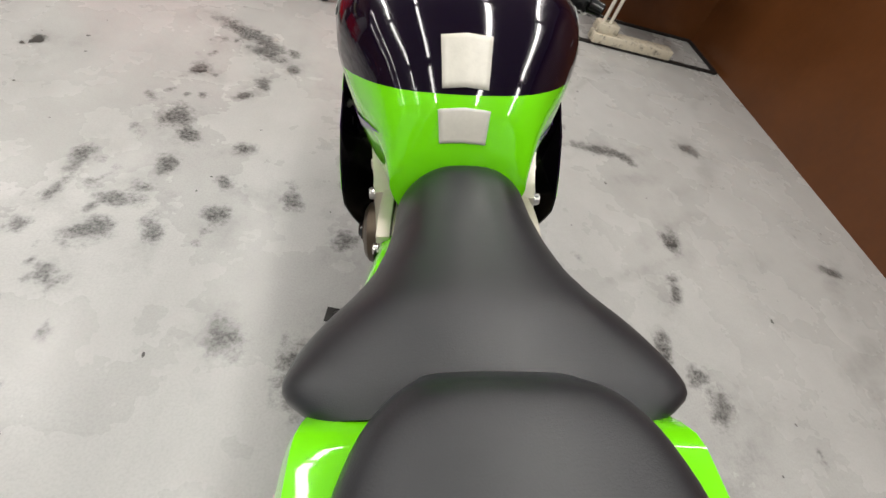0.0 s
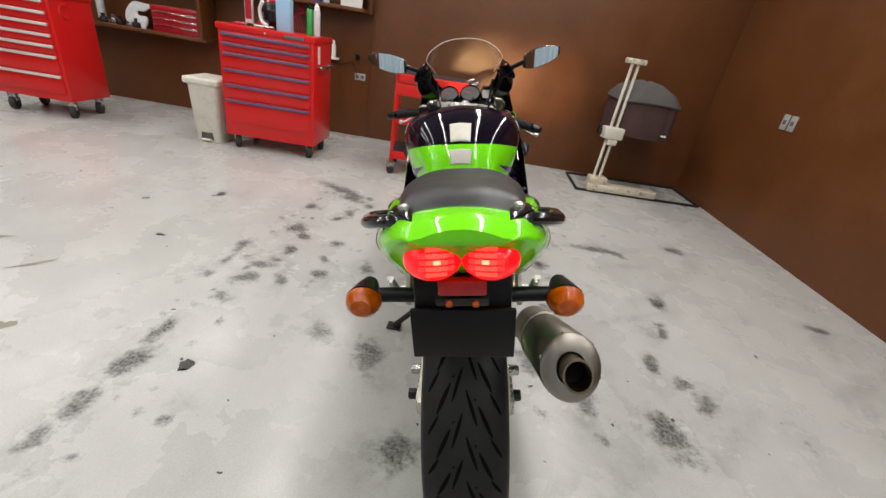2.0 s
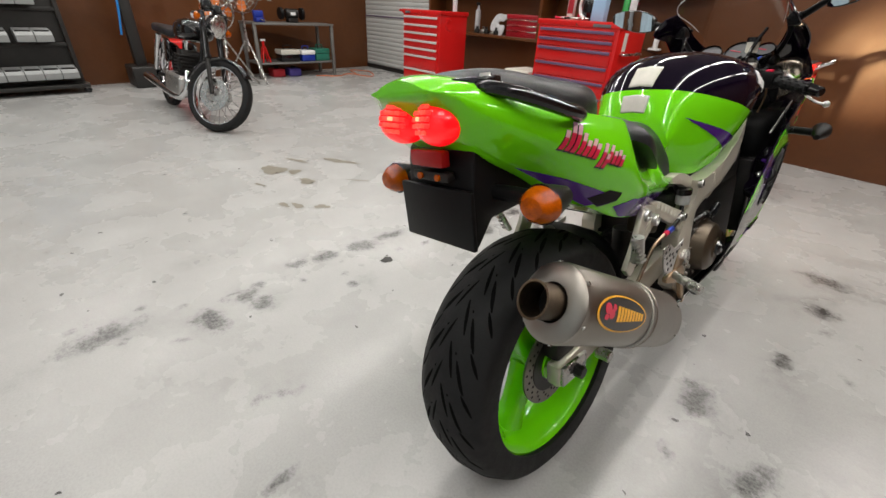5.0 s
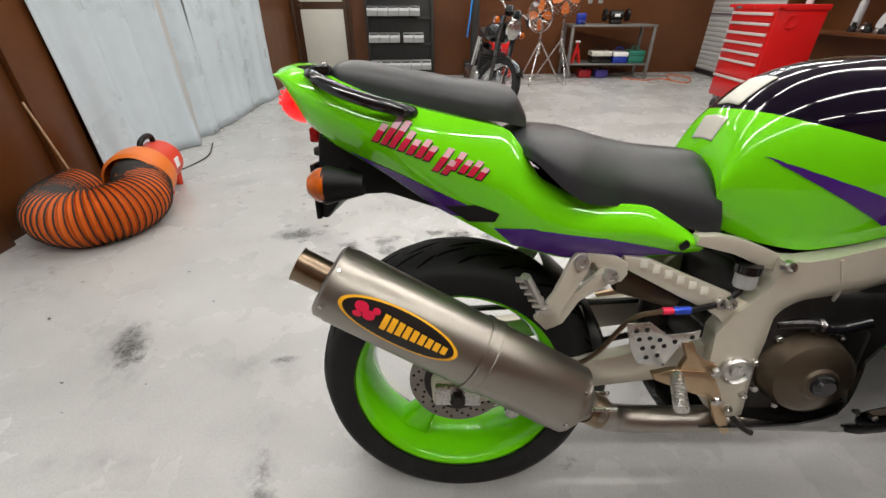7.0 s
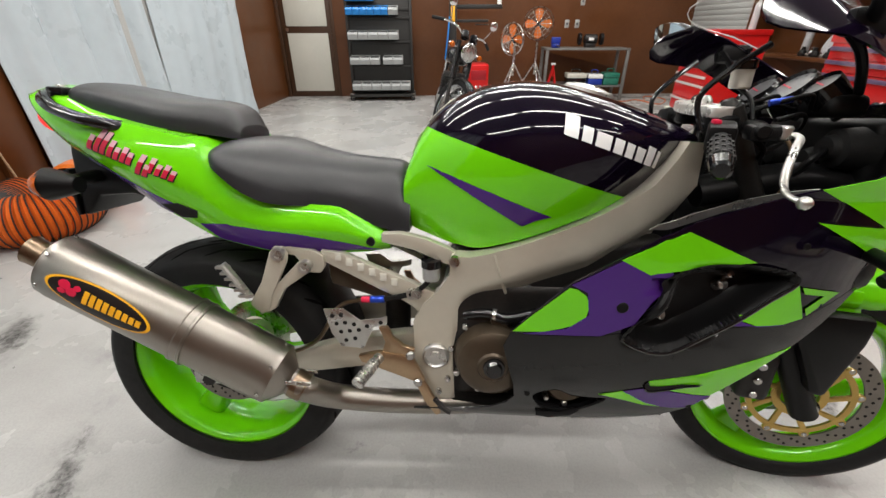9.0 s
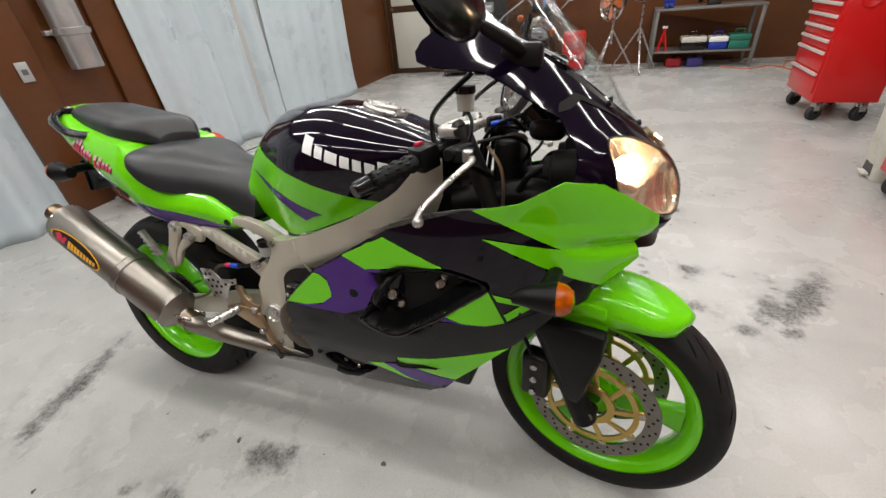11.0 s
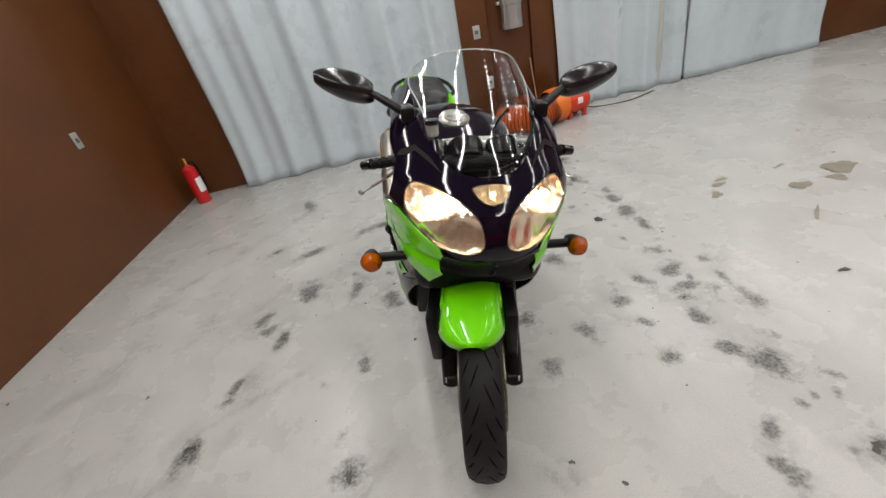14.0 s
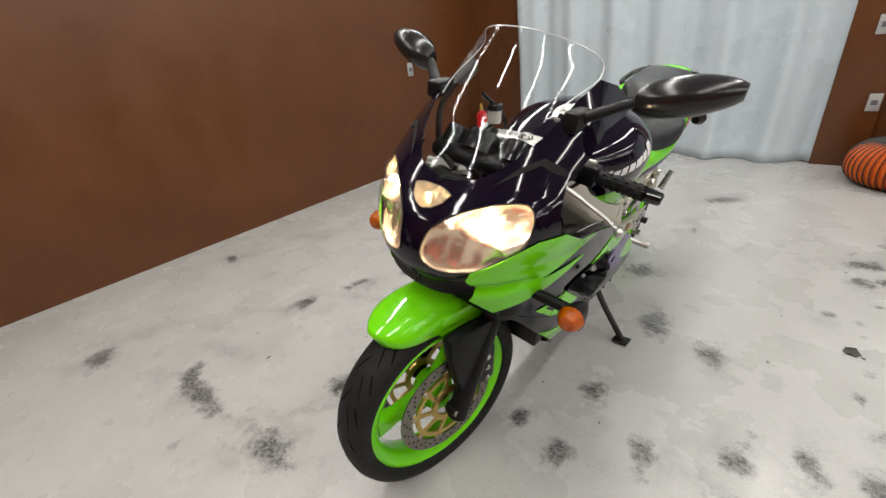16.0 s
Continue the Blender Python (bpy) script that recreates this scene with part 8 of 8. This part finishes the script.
    # satin black inner lip; pale aluminium puts its sheen into the colour
    bp("cowl_edge_panel", sheet(flip([qv(a, b) for a, b in fine([(0.93, 0.735), (1.0, 0.766), (1.07, 0.790), (1.144, 0.806), (1.20, 0.812), (1.15, 0.79), (1.05, 0.77), (0.96, 0.735)], 2)], s), lambda q, w: tuple(Vector(shell(q, w)) - Vector((math.copysign(0.03, q), 0, -0.004))), STEP, 0.003, 0), ALU, None, "", None, 40)

# instruments
ds = bp("dashboard", box(-0.125, 0.145, 1.245, 1.315, 0.930, 0.972, 0.018, 3), PLASTIC, None, "black instrument panel with round dials")
for x, r in ((-0.075, 0.042), (0.025, 0.046), (0.105, 0.030)):
    mm = Matrix.Translation((x, 1.250, 0.984)) @ Matrix.Rotation(radians(42), 4, "X")
    dl = bp("dial", lathe([(r * 0.93, 0.004), (r, 0.010), (r * 1.06, 0.0), (r * 1.06, -0.04), (0, -0.04)], 36), GLOSSBLK, ds, "round dial", mm)
    bp("dial_face", lathe([(0, 0.003), (r * 0.93, 0.003)], 36), OUTLETDK, dl, "dark grey dial face", mm)
    bp("needle", box(-0.0012, 0.0012, -0.004, r * 0.75, 0.004, 0.0055, 0), LOGORED, dl, "", mm @ Matrix.Rotation(radians(70), 4, "Z"))
    for k in range(9):
        a = radians(-40 + 32.5 * k)
        bp("tick", box(r * 0.7, r * 0.88, -0.001, 0.001, 0.0035, 0.0045, 0), INK, dl, "", mm @ Matrix.Rotation(a, 4, "Z"))
rv = bp("brake_reservoir", lathe([(0, 0), (0.016, 0), (0.018, 0.003), (0.0185, 0.034), (0, 0.035)], 28), PADWHITE, None, "cream brake fluid reservoir with a black cap", STEER @ Matrix.Translation((0.088, 1.125, 0.988)))
bp("reservoir_cap", lathe([(0.0185, 0.033), (0.021, 0.035), (0.021, 0.048), (0.0, 0.050)], 28), GLOSSBLK, rv, "black cap", STEER @ Matrix.Translation((0.088, 1.125, 0.988)))
bp("reservoir_stay", tube([(0.088, 1.125, 0.990), (0.100, 1.145, 0.970), (0.120, 1.150, 0.935)], 0.004, 8), PLASTIC, rv, "", STEER)
for x, b_ in ((-0.08, 0.02), (-0.04, -0.02), (0.02, 0.03), (0.07, -0.01), (0.11, 0.025)):
    bp("cable", tube([(x, 1.235, 0.945), (x + 0.02, 1.18 + b_, 0.955 + b_ * 0.5), (x * 0.6 - 0.02, 1.13, 0.91), (x * 0.4, 1.12, 0.78)], 0.0042, 8), PLASTIC)
for s in (1, -1):
    bp("cable", tube([(s * 0.150, 1.150, 0.925), (s * 0.125, 1.215, 0.935), (s * 0.080, 1.240, 0.900), (s * 0.045, 1.180, 0.830), (s * 0.03, 1.13, 0.76)], 0.0038, 8), PLASTIC)
    bp("switch_wire", tube([(s * 0.175, 1.100, 0.900), (s * 0.140, 1.150, 0.870), (s * 0.085, 1.165, 0.840), (s * 0.05, 1.14, 0.78)], 0.005, 8), PLASTIC)
    bp("fluid_hose", tube([(s * 0.128, 1.165, 0.915), (s * 0.140, 1.195, 0.880), (s * 0.142, 1.205, 0.83), (s * 0.130, 1.20, 0.775)], 0.0035, 8), GOLDPALE if s > 0 else PLASTIC, None, "yellowed fluid hose" if s > 0 else "black hose")
    # dark intake trunk from the nose to the steering head
    bp("intake_trunk", tube([(s * 0.095, 1.36, 0.80), (s * 0.085, 1.26, 0.815), (s * 0.070, 1.17, 0.800), (s * 0.065, 1.08, 0.780)], 0.040, 16, flat=0.8), PLASTIC, None, "black ribbed intake trunk")
bp("steering_shroud", box(-0.060, 0.060, 1.155, 1.215, 0.78, 0.925, 0.02, 3), PLASTIC, None, "black shroud round the steering head")
bp("blue_fitting", cyl((0.102, 1.165, 0.955), (0.108, 1.200, 0.962), 0.006, seg=12), HOSEBLUE, None, "blue anodised hose fitting")

# ---------------------------------------------------------------- the black roadster by the left wall
ROAD = pose(-5.20, 0.44, 0, 0, 0, -90) @ pose(0, 0, -0.006, 0, -11, 0)
road = thing("roadster_motorcycle", ROAD, "black classic roadster motorcycle with chrome parts and wire wheels", "motorcycle")
TURN = Matrix.Translation((0, 1.02, 0.85)) @ Matrix.Rotation(radians(34), 4, Vector((0, -0.45, 0.89))) @ Matrix.Translation((0, -1.02, -0.85))
for name, y, m in (("rear_wheel", 0.0, Matrix()), ("front_wheel", 1.36, TURN)):
    w = part(name, lathe([(0.250, -0.035), (0.275, -0.046), (0.30, -0.035), (0.31, 0), (0.30, 0.035), (0.275, 0.046), (0.250, 0.035), (0.262, 0), (0.250, -0.035)], 56, "x"), RUBBER, road, "black tyre on a chrome wire wheel", m=m @ Matrix.Translation((0, y, 0.31)), angle=50)
    part("rim", lathe([(0.256, 0.034), (0.245, 0.032), (0.238, 0.012), (0.238, -0.012), (0.245, -0.032), (0.256, -0.034), (0.25, 0.0), (0.256, 0.034)], 56, "x"), CHROME, w, "chrome wheel rim", angle=50)
    part("hub", lathe([(0.012, -0.06), (0.075, -0.055), (0.08, -0.03), (0.04, -0.02), (0.04, 0.03), (0.06, 0.035), (0.06, 0.05), (0.012, 0.06)], 32, "x"), ALU, w, "polished hub")
    for k in range(28):
        a, b = 6.2832 * k / 28, 6.2832 * (k + (2.5 if k % 2 else -2.5)) / 28
        sx = 0.03 if k % 4 < 2 else -0.03
        part("spoke", cyl((sx, 0.05 * math.cos(b), 0.05 * math.sin(b)), (0, 0.24 * math.cos(a), 0.24 * math.sin(a)), 0.0022, seg=6), CHROME, w)
    if y > 1:
        part("brake_disc", lathe([(0.08, 0.066), (0.14, 0.066), (0.14, 0.071), (0.08, 0.071), (0.08, 0.066)], 40, "x"), STEEL, w, "steel brake disc")
for s in (1, -1):
    part("fork_lower", cyl((s * 0.095, 1.36, 0.31), (s * 0.095, 1.23, 0.60), 0.019, seg=18, bevel=0.004), DARKMETAL, road, "dark fork leg", m=TURN)
    part("fork_tube", cyl((s * 0.095, 1.24, 0.58), (s * 0.095, 1.08, 0.94), 0.027, seg=16), GLOSSBLK, road, "black fork sleeve", m=TURN)
    part("handlebar", tube([(s * 0.03, 1.06, 0.97), (s * 0.14, 1.04, 1.05), (s * 0.26, 0.99, 1.06), (s * 0.37, 0.93, 1.03)], 0.011, 12), CHROME, road, "chrome handlebar", m=TURN)
    part("grip", tube([(s * 0.29, 0.975, 1.052), (s * 0.40, 0.905, 1.018)], 0.017, 14), RUBBER, road, "black grip", m=TURN)
    part("mirror_stem", tube([(s * 0.22, 1.0, 1.06), (s * 0.26, 1.0, 1.14), (s * 0.28, 0.99, 1.20)], 0.005, 8), CHROME, road, m=TURN)
    part("mirror_head", lathe([(0, 0.018), (0.03, 0.015), (0.045, 0.004), (0.045, -0.004), (0, -0.004)], 24, "y"), CHROME, road, "round chrome mirror", m=TURN @ Matrix.Translation((s * 0.285, 0.99, 1.235)))
    ind = part("indicator", lathe([(0, 0.035), (0.02, 0.03), (0.03, 0.015), (0.03, -0.015), (0.0, -0.025)], 20, "y"), CHROME, road, "chrome indicator", m=TURN @ Matrix.Translation((s * 0.19, 1.12, 0.88)))
    part("amber_lens", lathe([(0.0, 0.04), (0.02, 0.036), (0.028, 0.024), (0.031, 0.014)], 20, "y"), AMBER, ind)
    part("indicator_arm", cyl((s * 0.10, 1.12, 0.88), (s * 0.18, 1.12, 0.88), 0.007, seg=8), CHROME, road, m=TURN)
    part("exhaust", tube([(s * 0.09, 0.90, 0.44), (s * 0.12, 0.97, 0.30), (s * 0.14, 0.80, 0.20), (s * 0.15, 0.4, 0.21), (s * 0.17, -0.2, 0.26)], 0.024, 14, r2=0.040), CHROME, road, "chrome exhaust pipe")
    part("rear_shock", cyl((s * 0.13, 0.02, 0.36), (s * 0.12, 0.12, 0.70), 0.028, seg=16), CHROME, road)
    part("swing_arm", tube([(s * 0.10, 0.0, 0.31), (s * 0.10, 0.45, 0.34)], 0.02, 10), PLASTIC, road)
    part("side_panel", slab(smooth_loop([(0.25, 0.66), (0.45, 0.66), (0.48, 0.50), (0.30, 0.48)], 4), s * 0.10, s * 0.125, 0.006, "x"), GLOSSBLK, road)
hd = part("headlamp", lathe([(0.0, -0.09), (0.05, -0.08), (0.085, -0.03), (0.092, 0.02), (0.095, 0.03), (0.088, 0.035)], 36, "y"), CHROME, road, "round chrome headlamp", m=TURN @ Matrix.Translation((0, 1.17, 0.88)))
part("lamp_glass", lathe([(0.088, 0.030), (0.06, 0.045), (0.03, 0.052), (0.0, 0.054)], 36, "y"), STEEL, hd, "silvery lamp glass")
for x in (-0.06, 0.06):
    part("gauge", lathe([(0, 0.03), (0.04, 0.03), (0.045, 0.02), (0.045, -0.04), (0, -0.045)], 24), GLOSSBLK, road, m=TURN @ Matrix.Translation((x, 1.08, 1.02)) @ Matrix.Rotation(radians(30), 4, "X"))
rows = []
for y, hw, zb, zt in ((0.52, 0.07, 0.70, 0.76), (0.56, 0.11, 0.69, 0.83), (0.70, 0.135, 0.69, 0.88), (0.85, 0.14, 0.70, 0.89), (0.97, 0.12, 0.72, 0.87), (1.02, 0.07, 0.75, 0.83)):
    rows.append([(hw * math.copysign(abs(math.cos(a)) ** 0.7, math.cos(a)), y, (zb + zt) / 2 + (zt - zb) / 2 * math.copysign(abs(math.sin(a)) ** 0.7, math.sin(a))) for a in (6.2832 * k / 28 for k in range(28))])
part("fuel_tank", rings(rows), GLOSSBLK, road, "glossy black teardrop tank", angle=50)
rows = []
for y, hw, zb, zt in ((-0.22, 0.08, 0.72, 0.77), (-0.18, 0.11, 0.71, 0.80), (0.10, 0.125, 0.70, 0.80), (0.40, 0.12, 0.69, 0.77), (0.55, 0.08, 0.70, 0.77)):
    rows.append([(hw * math.copysign(abs(math.cos(a)) ** 0.5, math.cos(a)), y, (zb + zt) / 2 + (zt - zb) / 2 * math.copysign(abs(math.sin(a)) ** 0.6, math.sin(a))) for a in (6.2832 * k / 24 for k in range(24))])
part("seat", rings(rows), SEAT, road, "long black seat", angle=50)
for k in range(7):
    part("cylinder_fin", box(-0.15, 0.15, 0.72, 0.90, 0.40 + 0.028 * k, 0.412 + 0.028 * k, 0.003), DARKMETAL, road, "dark cooling fin")
part("cylinder_core", box(-0.13, 0.13, 0.74, 0.88, 0.36, 0.62, 0.01), DARKMETAL, road)
part("crankcase", box(-0.17, 0.17, 0.45, 0.92, 0.20, 0.40, 0.04, 3), ALU, road, "polished crankcase")
part("frame_tube", tube([(0, 1.05, 0.80), (0, 0.97, 0.40), (0, 0.85, 0.18), (0, 0.5, 0.18)], 0.018, 12), GLOSSBLK, road)
for name, a0, a1, y, m in (("front_mudguard", 40, 170, 1.36, TURN), ("rear_mudguard", 60, 190, 0.0, Matrix())):
    rows = []
    for i in range(19):
        a = radians(a0 + (a1 - a0) * i / 18)
        rows.append([(c * 0.062, y + (0.335 - 0.02 * abs(c) ** 2) * math.cos(a), 0.31 + (0.335 - 0.02 * abs(c) ** 2) * math.sin(a)) for c in np.linspace(-1, 1, 9)])
    ob = part(name, rings(rows, close=False), GLOSSBLK, road, "black mudguard", m=m)
    ob.modifiers.new("thickness", "SOLIDIFY").thickness = 0.003
part("side_stand", cyl((-0.12, 0.50, 0.25), (-0.27, 0.52, 0.055), 0.011, seg=10), DARKMETAL, road)

# ---------------------------------------------------------------- marks on the floor
rng = random.Random(11)


def blot(cx, cy, rx, ry, turn, rough, n=26):
    """An uneven flat patch, a hair above the floor."""
    ph = [rng.uniform(0, 6.28) for _ in range(5)]
    ca, sa = math.cos(radians(turn)), math.sin(radians(turn))
    bm = bmesh.new()
    ring = []
    for i in range(n):
        a = 6.2832 * i / n
        k = 1 + rough * (math.sin(2 * a + ph[0]) * 0.5 + math.sin(3 * a + ph[1]) * 0.4 + math.sin(5 * a + ph[2]) * 0.3 + math.sin(9 * a + ph[3]) * 0.25)
        x, y = rx * k * math.cos(a), ry * k * math.sin(a)
        ring.append(bm.verts.new((cx + x * ca - y * sa, cy + x * sa + y * ca, 0)))
    bm.faces.new(ring)
    bmesh.ops.triangulate(bm, faces=list(bm.faces))
    return bm


# tyre scuffs: along a line beside the motorcycle, before it, round it and on its other side
LINE = [(-1.30, 1.18, 0.07, 0.03, 89), (-1.30, 1.02, 0.05, 0.02, 77), (-1.12, 1.01, 0.07, 0.03, 174), (-1.14, 0.87, 0.06, 0.05, 25), (-1.32, 0.86, 0.03, 0.02, 123), (-0.98, 0.90, 0.06, 0.03, 112), (-0.82, 0.99, 0.04, 0.04, 177), (-1.08, 1.08, 0.04, 0.03, 126), (-1.04, 1.20, 0.05, 0.03, 89), (-1.17, 0.69, 0.05, 0.02, 119),
        (-0.83, 1.15, 0.03, 0.03, 120), (-1.14, -0.31, 0.05, 0.04, 166), (-1.23, -0.34, 0.04, 0.03, 129), (-1.28, 0.25, 0.08, 0.05, 64), (-1.30, 0.06, 0.08, 0.03, 86), (-1.33, -0.06, 0.05, 0.03, 101), (-1.28, 0.43, 0.08, 0.03, 82), (-1.03, 0.04, 0.02, 0.02, 142), (-1.16, -0.50, 0.08, 0.05, 11), (-1.32, -0.80, 0.13, 0.05, 94)]
AHEAD = [(-1.10, 1.48, 0.09, 0.06, 106), (-1.12, 1.85, 0.06, 0.04, 100), (-1.74, 1.84, 0.04, 0.02, 116), (-0.81, 1.35, 0.04, 0.03, 19), (-0.88, 2.10, 0.12, 0.05, 151), (-0.99, 2.25, 0.26, 0.06, 149), (-1.02, 1.38, 0.06, 0.03, 128), (-0.90, 1.70, 0.04, 0.02, 46), (-0.76, 2.15, 0.05, 0.02, 120), (-0.84, 1.82, 0.05, 0.03, 104)]
ROUND = [(-0.59, 1.12, 0.08, 0.03, 100), (-0.67, 0.54, 0.07, 0.04, 112), (-0.46, 0.44, 0.12, 0.05, 100), (-0.29, 0.02, 0.08, 0.06, 45), (0.43, 0.33, 0.07, 0.04, 75), (0.23, 0.52, 0.09, 0.05, 105), (0.39, 0.95, 0.05, 0.03, 94), (0.44, 1.78, 0.12, 0.05, 180), (-0.38, 0.95, 0.04, 0.04, 79), (-0.38, 1.25, 0.05, 0.04, 76),
         (-0.21, 1.19, 0.04, 0.03, 89), (-0.49, -1.16, 0.12, 0.05, 27), (0.22, -0.44, 0.25, 0.04, 16), (-0.23, 1.80, 0.05, 0.02, 138), (-0.74, 1.99, 0.06, 0.03, 114)]
OTHER = [(1.11, 1.18, 0.08, 0.05, 80), (0.92, 0.51, 0.05, 0.03, 21), (0.96, 0.40, 0.07, 0.04, 66), (0.93, 1.81, 0.20, 0.04, 180), (0.45, 1.45, 0.06, 0.06, 144), (1.07, 1.79, 0.09, 0.04, 138), (1.00, 0.89, 0.09, 0.03, 68), (0.82, 0.61, 0.08, 0.03, 78), (2.05, 1.12, 0.08, 0.03, 159), (1.60, 1.99, 0.10, 0.06, 164), (0.75, -0.26, 0.12, 0.04, 16), (1.02, -0.42, 0.07, 0.03, 23), (0.86, -1.16, 0.14, 0.05, 104), (0.72, 0.22, 0.12, 0.08, 98)]
SCUFFS = [(x, y, rx * 1.35 + 0.010, ry * 1.35 + 0.010, turn, 1.15) for x, y, rx, ry, turn in LINE + AHEAD + ROUND + OTHER]
for k in range(70):
    t = k / 69
    SCUFFS.append((-1.34 + 0.26 * t + rng.gauss(0, 0.06), -0.9 + 3.2 * t + rng.gauss(0, 0.05), rng.uniform(0.02, 0.06), rng.uniform(0.012, 0.03), rng.uniform(50, 120), rng.uniform(0.5, 0.9)))
for k in range(40):
    SCUFFS.append((rng.uniform(-2.2, 2.0), rng.uniform(-1.9, 3.2), rng.uniform(0.03, 0.08), rng.uniform(0.015, 0.04), rng.uniform(40, 140), rng.uniform(0.3, 0.7)))
SMEARS = [(x + rng.gauss(0, 0.04), y + rng.gauss(0, 0.04), rx * 2.6 + 0.05, ry * 2.4 + 0.04, turn, 0.6) for x, y, rx, ry, turn in LINE + AHEAD + ROUND + OTHER]
SMEARS += [(rng.uniform(0.2, 2.1), rng.uniform(-1.9, 3.0), rng.uniform(0.2, 0.5), rng.uniform(0.04, 0.10), rng.uniform(15, 60), rng.uniform(0.5, 1.0)) for _ in range(40)]
SMEARS += [(rng.uniform(-2.2, 0.2), rng.uniform(-1.9, 3.0), rng.uniform(0.2, 0.4), rng.uniform(0.05, 0.12), rng.uniform(60, 130), rng.uniform(0.3, 0.7)) for _ in range(20)]


def paved(x0, x1, y0, y1, step, far):
    """The floor slab: fine squares where the stains lie, wide ones beyond; two attributes say how strongly each spot is soiled."""
    xs = np.array([far[0]] + list(np.arange(x0, x1, step)) + [far[1]])
    ys = np.array([far[2]] + list(np.arange(y0, y1, step)) + [far[3]])
    gx, gy = np.meshgrid(xs, ys)
    layers = []
    for spots in (SCUFFS, SMEARS):
        cover = np.zeros_like(gx)
        for cx, cy, rx, ry, turn, power in spots:
            ca, sa = math.cos(radians(turn)), math.sin(radians(turn))
            i0, i1 = np.searchsorted(xs, (cx - rx - ry, cx + rx + ry))
            j0, j1 = np.searchsorted(ys, (cy - rx - ry, cy + rx + ry))
            px, py = gx[j0:j1, i0:i1] - cx, gy[j0:j1, i0:i1] - cy
            d = np.sqrt(((px * ca + py * sa) / rx) ** 2 + ((py * ca - px * sa) / ry) ** 2)
            cover[j0:j1, i0:i1] = np.maximum(cover[j0:j1, i0:i1], power * np.clip(1 - d, 0, 1))
        layers.append(cover)
    nx, ny = len(xs), len(ys)
    verts = np.stack([gx, gy, np.zeros_like(gx)], -1).reshape(-1, 3)
    k = np.arange(nx * ny).reshape(ny, nx)
    faces = np.stack([k[:-1, :-1], k[:-1, 1:], k[1:, 1:], k[1:, :-1]], -1).reshape(-1, 4).tolist()
    base, rim = len(verts), [(far[0], far[2]), (far[1], far[2]), (far[1], far[3]), (far[0], far[3])]
    low = [(x, y, -0.12) for x, y in rim]
    top = [int(k[0, 0]), int(k[0, -1]), int(k[-1, -1]), int(k[-1, 0])]
    faces += [(base + 3, base + 2, base + 1, base)] + [(top[i], base + i, base + (i + 1) % 4, top[(i + 1) % 4]) for i in range(4)]
    me = bpy.data.meshes.new("floor")
    me.from_pydata(verts.tolist() + low, [], faces)
    for name, cover in zip(("scuff", "smear"), layers):
        at = me.attributes.new(name, "FLOAT", "POINT")
        at.data.foreach_set("value", np.concatenate([cover.ravel(), np.zeros(4)]).astype(np.float32))
    me.materials.append(FLOOR)
    return tagged(new("floor", me), "worn pale grey painted concrete floor with dark tyre scuffs", "floor", "", "structure")


paved(-2.4, 2.4, -2.3, 3.6, 0.016, (-9.5, 3.6, -3.4, 6.2))

# worn-through brown patches and small specks
PATCHES = [(-2.47, 0.87, 0.17, 0.045, 35), (-2.24, 0.47, 0.085, 0.05, 10), (-2.455, 0.488, 0.06, 0.05, 0), (-2.67, 0.62, 0.10, 0.03, 20), (-2.58, 0.389, 0.14, 0.08, 10), (-1.813, 0.341, 0.06, 0.035, 60), (-1.913, 0.235, 0.06, 0.03, 20), (-1.974, 0.178, 0.05, 0.028, 20), (-2.05, 0.75, 0.09, 0.015, 40), (-2.36, 0.20, 0.05, 0.018, 20)]
bm = bmesh.new()
for p in PATCHES:
    add(bm, blot(p[0], p[1], p[2] * 0.82, p[3] * 0.75, p[4], 0.40))
solid("floor_patch", bm, BROWNSTAIN, pose(0, 0, 0.0012), "brown worn-through patches in the floor paint", "floor stain", "", "stuff")
bm = bmesh.new()
SPECKS = [(-1.74, 1.83, 0.03), (-1.11, 1.83, 0.02), (-1.74, 1.17, 0.022), (-1.09, 0.27, 0.03), (1.11, 1.15, 0.02), (0.45, 1.46, 0.02), (-2.1, 1.6, 0.018)]
for x, y, r in SPECKS:
    add(bm, blot(x, y, r, r * 0.7, rng.uniform(0, 180), 0.5, 14))
for k in range(170):
    r = rng.uniform(0.003, 0.011)
    add(bm, blot(rng.uniform(-3.5, 2.3), rng.uniform(-1.9, 3.6), r, r * rng.uniform(0.4, 1), rng.uniform(0, 180), 0.5, 8))
solid("floor_specks", bm, STAIN, pose(0, 0, 0.0015), "small dark chips and specks on the floor", "floor stain", "", "stuff")
